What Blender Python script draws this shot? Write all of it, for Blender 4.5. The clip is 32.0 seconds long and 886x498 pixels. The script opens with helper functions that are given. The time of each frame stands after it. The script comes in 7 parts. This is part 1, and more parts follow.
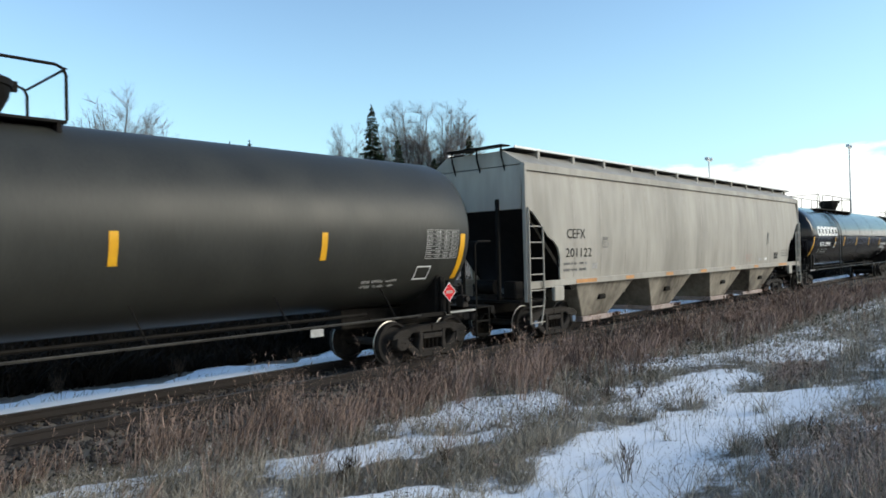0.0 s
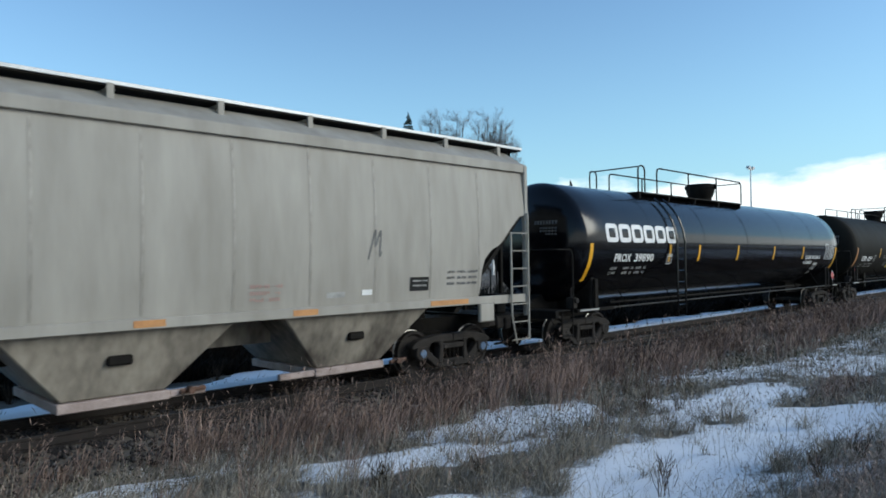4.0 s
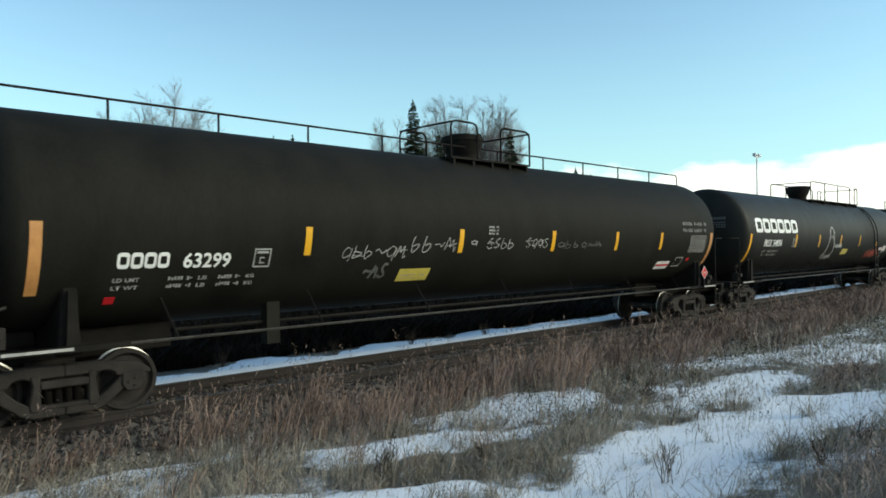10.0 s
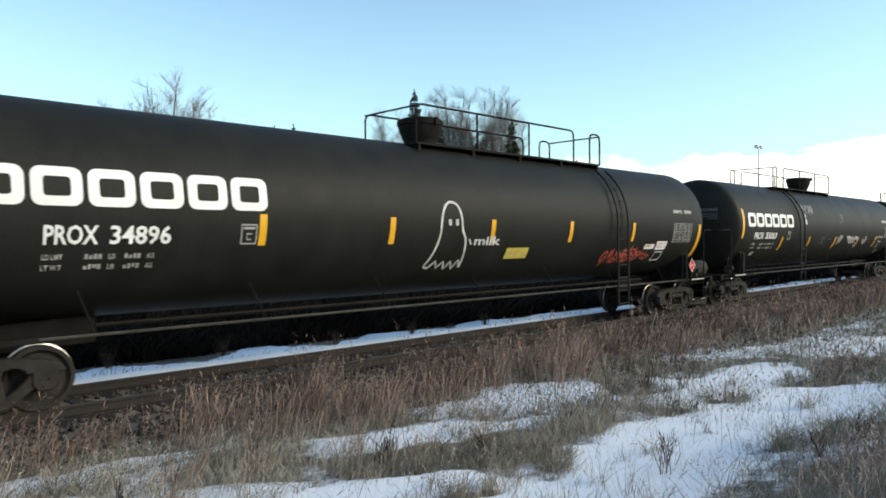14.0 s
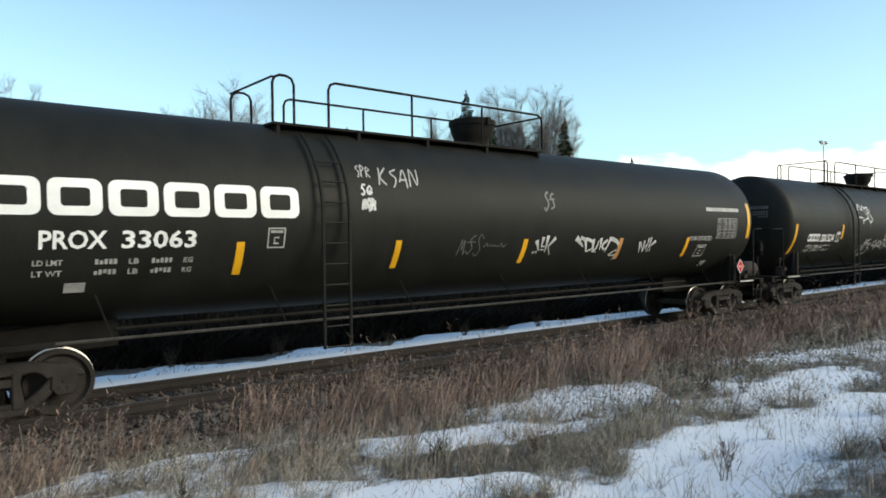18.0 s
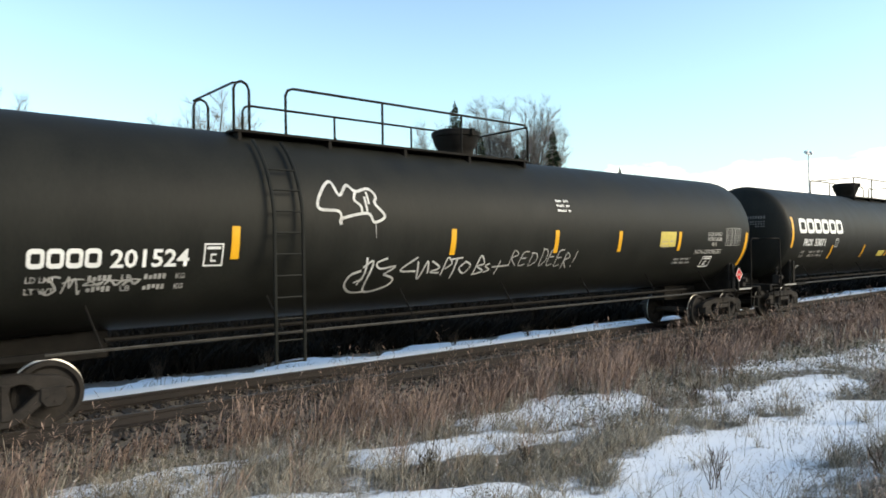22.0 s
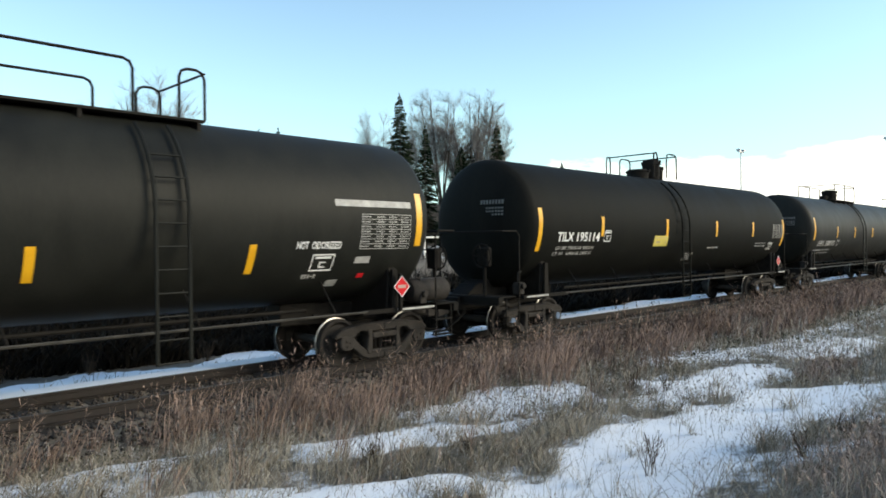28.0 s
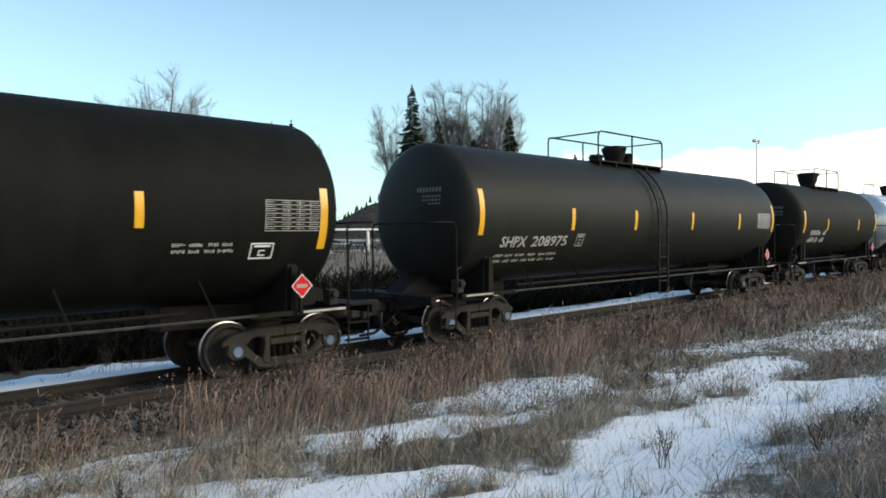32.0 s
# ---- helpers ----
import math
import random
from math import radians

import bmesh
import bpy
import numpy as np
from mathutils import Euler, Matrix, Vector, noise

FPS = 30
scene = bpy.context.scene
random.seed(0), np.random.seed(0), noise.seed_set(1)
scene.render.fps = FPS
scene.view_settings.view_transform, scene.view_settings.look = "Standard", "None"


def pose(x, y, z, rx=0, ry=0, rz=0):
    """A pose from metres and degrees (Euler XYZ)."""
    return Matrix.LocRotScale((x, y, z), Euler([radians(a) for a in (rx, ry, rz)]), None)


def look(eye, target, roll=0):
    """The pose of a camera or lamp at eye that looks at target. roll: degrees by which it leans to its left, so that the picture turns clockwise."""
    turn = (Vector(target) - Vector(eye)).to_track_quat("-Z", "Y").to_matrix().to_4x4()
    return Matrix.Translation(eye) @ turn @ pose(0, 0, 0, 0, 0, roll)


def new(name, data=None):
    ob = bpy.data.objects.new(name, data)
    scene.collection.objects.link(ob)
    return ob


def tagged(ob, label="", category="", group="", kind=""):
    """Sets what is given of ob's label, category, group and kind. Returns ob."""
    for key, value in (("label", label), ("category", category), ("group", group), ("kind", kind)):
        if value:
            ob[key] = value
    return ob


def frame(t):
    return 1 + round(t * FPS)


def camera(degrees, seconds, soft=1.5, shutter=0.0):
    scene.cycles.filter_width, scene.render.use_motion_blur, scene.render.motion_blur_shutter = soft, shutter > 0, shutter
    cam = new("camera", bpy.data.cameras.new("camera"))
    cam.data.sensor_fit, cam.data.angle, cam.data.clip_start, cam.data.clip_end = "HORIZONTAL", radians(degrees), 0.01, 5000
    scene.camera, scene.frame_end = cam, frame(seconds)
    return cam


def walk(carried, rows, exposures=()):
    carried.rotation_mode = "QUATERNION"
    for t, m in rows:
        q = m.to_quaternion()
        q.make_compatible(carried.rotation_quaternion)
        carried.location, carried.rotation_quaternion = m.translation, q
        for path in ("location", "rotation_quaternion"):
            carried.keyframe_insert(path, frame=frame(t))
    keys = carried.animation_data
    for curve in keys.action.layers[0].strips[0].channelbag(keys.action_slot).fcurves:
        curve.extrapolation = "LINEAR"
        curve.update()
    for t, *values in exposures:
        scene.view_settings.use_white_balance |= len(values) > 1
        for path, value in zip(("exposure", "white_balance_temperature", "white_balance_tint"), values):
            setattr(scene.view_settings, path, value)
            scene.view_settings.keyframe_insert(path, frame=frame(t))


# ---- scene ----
cam = camera(65.0, 32.0, 1.7, 0.15)
EYE = (0.0, -11.69, 2.325)
walk(cam, [(t, pose(*EYE, rx, ry, rz)) for t, rx, ry, rz in (
    (0.0, 90.48, 1.43, -47.37),
    (0.5, 90.27, 1.27, -46.81),
    (1.0, 90.27, 0.81, -46.02),
    (1.5, 90.37, 0.50, -45.69),
    (2.0, 90.52, 0.52, -45.43),
    (2.5, 90.71, 0.60, -45.44),
    (3.0, 90.98, 0.63, -45.10),
    (3.5, 91.14, 0.75, -44.82),
    (4.0, 91.17, 0.85, -44.48),
    (4.5, 91.06, 0.76, -44.38),
    (6.5, 90.78, 0.35, -45.26),
    (7.0, 90.62, 0.52, -45.53),
    (7.5, 90.43, 0.61, -45.83),
    (8.0, 90.40, 0.66, -46.04),
    (8.5, 90.47, 0.69, -46.16),
    (9.0, 90.50, 0.71, -46.00),
    (9.5, 90.46, 0.69, -45.91),
    (10.0, 90.14, 0.77, -44.11),
    (10.5, 89.59, 0.65, -37.96),
    (11.0, 89.19, 0.60, -34.83),
    (11.5, 88.50, 1.14, -38.66),
    (11.7, 87.97, 1.54, -46.27),
    (12.0, 88.37, 1.19, -45.55),
    (12.5, 88.91, 0.45, -44.34),
    (13.0, 89.48, 0.85, -45.45),
    (13.5, 89.55, 0.15, -43.90),
    (14.0, 89.35, 0.45, -44.05),
    (14.5, 89.40, 0.78, -44.35),
    (16.5, 89.86, 1.08, -44.89),
    (17.0, 89.57, 1.22, -44.77),
    (17.5, 89.55, 1.13, -44.52),
    (18.0, 89.49, 0.78, -39.73),
    (18.5, 89.46, 0.18, -32.13),
    (19.0, 89.31, -0.40, -24.21),
    (19.5, 89.08, -1.38, -11.08),
    (20.0, 89.01, -1.71, -3.15),
    (20.5, 89.77, 0.14, -9.00),
    (21.0, 89.98, 0.55, -35.96),
    (21.5, 90.62, 1.48, -43.17),
    (22.0, 90.30, 0.93, -40.63),
    (22.5, 89.82, 0.69, -38.16),
    (23.0, 90.11, 0.82, -36.11),
    (23.5, 90.34, 0.42, -33.21),
    (24.0, 90.61, -0.00, -29.75),
    (24.5, 90.23, 0.12, -31.73),
    (25.0, 89.83, 0.51, -36.49),
    (25.5, 89.63, 1.03, -38.01),
    (27.5, 89.52, 0.85, -43.20),
    (28.0, 89.64, 0.64, -45.24),
    (28.5, 89.33, 0.53, -47.51),
    (29.0, 89.10, 0.17, -49.50),
    (29.5, 89.12, 0.16, -50.99),
    (30.0, 89.13, -0.23, -49.11),
    (30.5, 89.34, -0.09, -47.73),
    (31.0, 89.27, 0.08, -45.26),
    (31.5, 88.83, 0.57, -44.71),
    (32.0, 88.98, 0.70, -44.19),
)], ((0, 1.1, 6800, 3), (2, 0.85, 6450, 1), (4, 0.68, 6100, 1), (7, 0.85, 6850, -5), (9, 0.92, 7050, -6), (11, 1.05, 7150, -5), (11.6, 1.15, 7250, -2), (12, 1.36, 7400, 2), (13, 1.32, 7350, 2), (17, 1.16, 7250, 1), (19, 1.36, 7350, 1), (20, 1.75, 7350, 4), (21, 1.84, 7800, 5), (22, 1.48, 7650, 4), (24, 1.44, 7600, 3), (28, 1.36, 7450, 2), (32, 1.2, 7400, 2)))

# ---- sky and sun ----
SUN_AZ, SUN_EL = -144.0, 24.0            # degrees: compass turn from +y towards -x, and height
world = bpy.data.worlds.new("sky")
scene.world = world
world.use_nodes = True
wt = world.node_tree
wt.nodes.clear()


def wnode(kind, **values):
    n = wt.nodes.new(kind)
    for key, value in values.items():
        n.inputs[key].default_value = value
    return n


sky = wt.nodes.new("ShaderNodeTexSky")
sky.sky_type = "NISHITA"
sky.sun_disc = False
sky.sun_elevation = radians(SUN_EL)
sky.sun_rotation = radians(-SUN_AZ)
sky.air_density, sky.dust_density, sky.ozone_density = 1.0, 0.25, 3.0
coord = wt.nodes.new("ShaderNodeTexCoord")
sep = wt.nodes.new("ShaderNodeSeparateXYZ")
wt.links.new(coord.outputs["Generated"], sep.inputs[0])
stretch = wt.nodes.new("ShaderNodeVectorMath")
stretch.operation = "MULTIPLY"
stretch.inputs[1].default_value = (1.0, 1.0, 3.2)
wt.links.new(coord.outputs["Generated"], stretch.inputs[0])
puff = wnode("ShaderNodeTexNoise", Scale=7.0, Detail=9.0, Roughness=0.55)
wt.links.new(stretch.outputs[0], puff.inputs["Vector"])


def wmath(op, a, b, clamp=False):
    n = wt.nodes.new("ShaderNodeMath")
    n.operation, n.use_clamp = op, clamp
    for i, v in enumerate((a, b)):
        if hasattr(v, "is_linked"):
            wt.links.new(v, n.inputs[i])
        else:
            n.inputs[i].default_value = v
    return n.outputs[0]


# a bank of cloud lies low along the horizon towards the line's far end, and stands higher behind the camera
side = wmath("SUBTRACT", sep.outputs[0], wmath("MULTIPLY", sep.outputs[1], 0.9))
ahead = wmath("MINIMUM", wmath("MULTIPLY", wmath("SUBTRACT", side, 0.13), 0.75, True), 0.115)
rear = wmath("MINIMUM", wmath("MULTIPLY", wmath("SUBTRACT", wmath("MULTIPLY", sep.outputs[1], -1.0), 0.05, True), 0.55), 0.26)
edge = wmath("ADD", wmath("MAXIMUM", ahead, rear), wmath("MULTIPLY", wmath("SUBTRACT", puff.outputs[0], 0.5), 0.13))
bank = wmath("MULTIPLY", wmath("SUBTRACT", edge, sep.outputs[2]), 45.0, True)
bank = wmath("MULTIPLY", bank, wmath("MULTIPLY", wmath("MAXIMUM", ahead, rear), 16.0, True))
haze = wmath("SUBTRACT", 1.0, wmath("MULTIPLY", sep.outputs[2], 2.2), True)
haze = wmath("MULTIPLY", wmath("POWER", haze, 2.0), wmath("ADD", 0.72, wmath("MULTIPLY", sep.outputs[0], 0.15)))


def blend(fac, a, colour):
    n = wt.nodes.new("ShaderNodeMix")
    n.data_type = "RGBA"
    wt.links.new(fac, n.inputs["Factor"])
    wt.links.new(a, n.inputs["A"])
    n.inputs["B"].default_value = (*colour, 1)
    return n.outputs["Result"]


misty = blend(haze, sky.outputs[0], (2.0, 3.45, 3.95))
clouded = blend(bank, misty, (6.4, 6.5, 6.6))
backdrop = wnode("ShaderNodeBackground", Strength=0.12)
wt.links.new(clouded, backdrop.inputs["Color"])
wout = wt.nodes.new("ShaderNodeOutputWorld")
wt.links.new(backdrop.outputs[0], wout.inputs[0])

sun = new("sun", bpy.data.lights.new("sun", "SUN"))
sun.data.energy, sun.data.angle, sun.data.color = 1.4, radians(30), (1.0, 0.9, 0.78)
sun_from = Vector((-math.sin(radians(SUN_AZ)) * math.cos(radians(SUN_EL)), math.cos(radians(SUN_AZ)) * math.cos(radians(SUN_EL)), math.sin(radians(SUN_EL))))
sun.matrix_world = look(sun_from * 50, (0, 0, 0))


# ---- materials ----
def surface(name, low, high, rough=0.6, metal=0.0, scale=2.0, fine=40.0, bump=0.1, spread=0.12, stretch=(1, 1, 1), spec=0.5, island=0.0, object_random=0.0):
    """A painted, worn or natural surface: two colours mixed by broad and fine noise, with relief and uneven gloss."""
    m = bpy.data.materials.new(name)
    m.use_nodes = True
    t = m.node_tree
    t.nodes.clear()
    out, bsdf = t.nodes.new("ShaderNodeOutputMaterial"), t.nodes.new("ShaderNodeBsdfPrincipled")
    t.links.new(bsdf.outputs[0], out.inputs[0])
    tc, mp = t.nodes.new("ShaderNodeTexCoord"), t.nodes.new("ShaderNodeMapping")
    mp.inputs["Scale"].default_value = stretch
    t.links.new(tc.outputs["Object"], mp.inputs["Vector"])
    broad, grain = t.nodes.new("ShaderNodeTexNoise"), t.nodes.new("ShaderNodeTexNoise")
    broad.inputs["Scale"].default_value, broad.inputs["Detail"].default_value = scale, 5
    grain.inputs["Scale"].default_value, grain.inputs["Detail"].default_value = fine, 3
    for n in (broad, grain):
        t.links.new(mp.outputs[0], n.inputs["Vector"])
    add = t.nodes.new("ShaderNodeMath")
    add.operation = "MULTIPLY_ADD"
    t.links.new(grain.outputs[0], add.inputs[0])
    add.inputs[1].default_value = 0.45
    t.links.new(broad.outputs[0], add.inputs[2])
    last = add.outputs[0]
    if island or object_random:
        rnd = t.nodes.new("ShaderNodeNewGeometry" if island else "ShaderNodeObjectInfo")
        mul = t.nodes.new("ShaderNodeMath")
        mul.operation = "MULTIPLY_ADD"
        t.links.new(rnd.outputs["Random Per Island" if island else "Random"], mul.inputs[0])
        mul.inputs[1].default_value = island or object_random
        t.links.new(last, mul.inputs[2])
        sub = t.nodes.new("ShaderNodeMath")
        sub.operation = "SUBTRACT"
        t.links.new(mul.outputs[0], sub.inputs[0])
        sub.inputs[1].default_value = (island or object_random) / 2
        last = sub.outputs[0]
    ramp = t.nodes.new("ShaderNodeValToRGB")
    ramp.color_ramp.elements[0].position, ramp.color_ramp.elements[1].position = 0.5, 0.95
    ramp.color_ramp.elements[0].color, ramp.color_ramp.elements[1].color = (*low, 1), (*high, 1)
    t.links.new(last, ramp.inputs[0])
    t.links.new(ramp.outputs[0], bsdf.inputs["Base Color"])
    gloss = t.nodes.new("ShaderNodeMapRange")
    gloss.inputs["To Min"].default_value, gloss.inputs["To Max"].default_value = max(0.03, rough - spread), min(1, rough + spread)
    t.links.new(broad.outputs[0], gloss.inputs[0])
    t.links.new(gloss.outputs[0], bsdf.inputs["Roughness"])
    bsdf.inputs["Metallic"].default_value = metal
    bsdf.inputs["Specular IOR Level"].default_value = spec
    if bump:
        b = t.nodes.new("ShaderNodeBump")
        b.inputs["Strength"].default_value, b.inputs["Distance"].default_value = bump, 0.02
        t.links.new(grain.outputs[0], b.inputs["Height"])
        t.links.new(b.outputs[0], bsdf.inputs["Normal"])
    return m


STREAK = (1.6, 1.6, 0.35)
PAINT = {
    "black": surface("black_paint", (0.0098, 0.0102, 0.0088), (0.0178, 0.0182, 0.0155), 0.54, scale=1.2, fine=18, bump=0.02, stretch=STREAK, spec=0.12),
    "gloss": surface("gloss_black_paint", (0.0028, 0.0028, 0.0036), (0.005, 0.005, 0.006), 0.16, scale=1.0, fine=12, bump=0.008, spread=0.05, stretch=STREAK, spec=0.30),
    "dusty": surface("dusty_black_paint", (0.0088, 0.0086, 0.0070), (0.0172, 0.0166, 0.0134), 0.65, scale=1.0, fine=16, bump=0.03, stretch=STREAK, spec=0.07),
    "grey": surface("dusty_grey_paint", (0.022, 0.021, 0.020), (0.05, 0.047, 0.042), 0.55, scale=1.0, fine=16, bump=0.03, stretch=STREAK),
    "soot": surface("sooty_grey_paint", (0.024, 0.0242, 0.021), (0.039, 0.039, 0.034), 0.46, scale=0.8, fine=14, bump=0.03, stretch=STREAK, spec=0.28),
    "deep": surface("deep_black_paint", (0.0060, 0.0062, 0.0053), (0.0112, 0.0113, 0.0096), 0.62, scale=1.2, fine=18, bump=0.02, stretch=STREAK, spec=0.05),
    # the dark blotches hold both brown stains and the shade below the sill
    "stain_shade": surface("stained_shaded_hopper_paint", (0.06, 0.05, 0.04), (0.33, 0.295, 0.24), 0.7, scale=0.9, fine=6, bump=0.04, stretch=(1.2, 1.2, 0.5)),
    "silver": surface("silver_paint", (0.45, 0.46, 0.48), (0.62, 0.63, 0.65), 0.25, metal=0.5, scale=1.0, fine=14, bump=0.01, stretch=STREAK),
    "seam": surface("dirty_seam", (0.165, 0.15, 0.126), (0.40, 0.372, 0.325), 0.7, scale=1.1, fine=20, bump=0.0, stretch=(1, 1, 0.4)),
    "cement": surface("hopper_grey_paint", (0.222, 0.205, 0.174), (0.362, 0.34, 0.296), 0.6, scale=0.8, fine=3, bump=0.012, stretch=(1.3, 1.3, 0.28)),
}
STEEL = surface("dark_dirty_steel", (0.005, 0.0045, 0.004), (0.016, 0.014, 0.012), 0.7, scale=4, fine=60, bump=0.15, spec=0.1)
FRAME = surface("dusty_cast_steel", (0.011, 0.0094, 0.0082), (0.033, 0.028, 0.0245), 0.8, scale=5, fine=50, bump=0.2, spec=0.25)
WORNRAIL = surface("worn_side_rail", (0.022, 0.020, 0.017), (0.06, 0.056, 0.048), 0.5, scale=4, fine=40, bump=0.05, spec=0.3)
PINK = surface("faded_pink_stencil", (0.30, 0.20, 0.17), (0.40, 0.27, 0.235), 0.7, scale=4, fine=30, bump=0.0)
RUST = surface("rusty_steel", (0.06, 0.035, 0.025), (0.16, 0.085, 0.055), 0.8, scale=6, fine=60, bump=0.2)
TREAD = surface("bright_worn_steel", (0.16, 0.15, 0.14), (0.34, 0.33, 0.31), 0.35, metal=0.9, scale=8, fine=90, bump=0.03)
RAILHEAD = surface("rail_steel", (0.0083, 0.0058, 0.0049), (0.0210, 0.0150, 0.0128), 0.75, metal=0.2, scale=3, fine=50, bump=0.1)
RAILTOP = surface("polished_rail_top", (0.05, 0.044, 0.04), (0.11, 0.10, 0.094), 0.65, metal=0.8, scale=3, fine=50, bump=0.02)
WHITE = surface("white_lettering", (0.62, 0.62, 0.60), (0.80, 0.80, 0.78), 0.5, scale=2, fine=50, bump=0.0)
FADED = surface("faded_lettering", (0.22, 0.22, 0.21), (0.42, 0.41, 0.39), 0.6, scale=6, fine=60, bump=0.0)
CHALK = surface("sprayed_white_paint", (0.30, 0.30, 0.29), (0.62, 0.62, 0.60), 0.6, scale=5, fine=40, bump=0.0)
THINSPRAY = surface("thin_grey_spray", (0.06, 0.06, 0.06), (0.14, 0.14, 0.135), 0.6, scale=4, fine=40, bump=0.0)
BLACKINK = surface("black_lettering", (0.010, 0.010, 0.010), (0.022, 0.022, 0.022), 0.6, scale=3, fine=50, bump=0.0, spec=0.15)
YELLOW = surface("yellow_reflective_tape", (0.60, 0.30, 0.012), (0.76, 0.40, 0.02), 0.35, scale=3, fine=60, bump=0.02)
ORANGE = surface("worn_orange_tape", (0.38, 0.17, 0.055), (0.55, 0.27, 0.09), 0.5, scale=4, fine=40, bump=0.02)
DULLYEL = surface("faded_yellow_panel", (0.42, 0.34, 0.06), (0.58, 0.47, 0.10), 0.55, scale=6, fine=50, bump=0.02)
RED = surface("red_placard", (0.44, 0.012, 0.018), (0.56, 0.02, 0.028), 0.5, scale=4, fine=40, bump=0.01, spec=0.1)
REDSPRAY = surface("red_spray", (0.30, 0.05, 0.03), (0.45, 0.09, 0.06), 0.6, scale=4, fine=40, bump=0.0)
SAND = surface("sandy_door_paint", (0.24, 0.185, 0.165), (0.42, 0.34, 0.31), 0.7, scale=4, fine=40, bump=0.05)
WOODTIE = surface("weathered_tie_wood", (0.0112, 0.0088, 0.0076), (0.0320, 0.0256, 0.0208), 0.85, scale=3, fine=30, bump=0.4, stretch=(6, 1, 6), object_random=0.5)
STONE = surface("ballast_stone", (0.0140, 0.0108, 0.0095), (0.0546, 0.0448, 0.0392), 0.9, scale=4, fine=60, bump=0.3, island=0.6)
STRAW = surface("dry_grass", (0.115, 0.099, 0.074), (0.41, 0.358, 0.282), 0.8, scale=0.5, fine=8, bump=0.0, island=0.55, spec=0.08)
REDGRASS = surface("reddish_seed_grass", (0.078, 0.053, 0.043), (0.345, 0.245, 0.195), 0.8, scale=0.4, fine=8, bump=0.0, island=0.5, spec=0.08)
TWIG = surface("dark_weed_stem", (0.035, 0.025, 0.018), (0.10, 0.07, 0.045), 0.85, scale=3, fine=30, bump=0.0, island=0.5, spec=0.08)
BARK = surface("grey_bark", (0.055, 0.047, 0.042), (0.14, 0.125, 0.112), 0.9, scale=3, fine=20, bump=0.3, stretch=(3, 3, 0.6), spec=0.08)
TWIGS = surface("bare_twigs", (0.115, 0.105, 0.10), (0.23, 0.215, 0.205), 0.9, scale=0.6, fine=6, bump=0.0, island=0.3, spec=0.08)
NEEDLE = surface("spruce_needles", (0.012, 0.020, 0.012), (0.040, 0.055, 0.028), 0.75, scale=1.5, fine=10, bump=0.0, island=0.5, spec=0.08)
SCRUB = surface("dead_scrub", (0.142, 0.102, 0.084), (0.425, 0.325, 0.27), 0.9, scale=0.8, fine=6, bump=0.0, island=0.6, spec=0.08)
HILL = surface("distant_woodland", (0.024, 0.020, 0.016), (0.075, 0.062, 0.050), 0.9, scale=0.4, fine=6, bump=0.0, island=0.5, spec=0.08)
HERB = surface("withered_herb_leaves", (0.017, 0.0185, 0.010), (0.080, 0.079, 0.046), 0.85, scale=0.8, fine=8, bump=0.0, island=0.7, spec=0.08)
BLEACHED = surface("bleached_grass_leaves", (0.20, 0.18, 0.15), (0.55, 0.52, 0.47), 0.85, scale=0.8, fine=8, bump=0.0, island=0.6, spec=0.08)
# brush beyond the rails: the train's shade is mixed into this near-black brown
SHADE_BRUSH = surface("shaded_leafless_brush", (0.0075, 0.0066, 0.0052), (0.019, 0.0165, 0.013), 0.9, scale=0.4, fine=6, bump=0.0, island=0.5, spec=0.08)
ROOF = surface("brown_roof", (0.085, 0.065, 0.05), (0.15, 0.115, 0.09), 0.85, scale=1, fine=20, bump=0.2)
TANWALL = surface("tan_wall", (0.19, 0.125, 0.088), (0.30, 0.205, 0.15), 0.8, scale=0.6, fine=12, bump=0.1)
DARKWOOD = surface("dark_wood", (0.05, 0.036, 0.027), (0.09, 0.065, 0.048), 0.7, scale=2, fine=20, bump=0.1)
GALV = surface("galvanised_steel", (0.45, 0.46, 0.46), (0.62, 0.63, 0.63), 0.5, metal=0.4, scale=2, fine=30, bump=0.03)
BLUECAP = surface("blue_bearing_cap", (0.05, 0.09, 0.16), (0.12, 0.18, 0.28), 0.6, scale=8, fine=50, bump=0.05)


def window_glass():
    m = bpy.data.materials.new("window_glass")
    m.use_nodes = True
    b = m.node_tree.nodes["Principled BSDF"]
    b.inputs["Base Color"].default_value = (0.55, 0.58, 0.60, 1)
    b.inputs["Roughness"].default_value = 0.05
    b.inputs["Metallic"].default_value = 0.6
    return m


GLASS = window_glass()


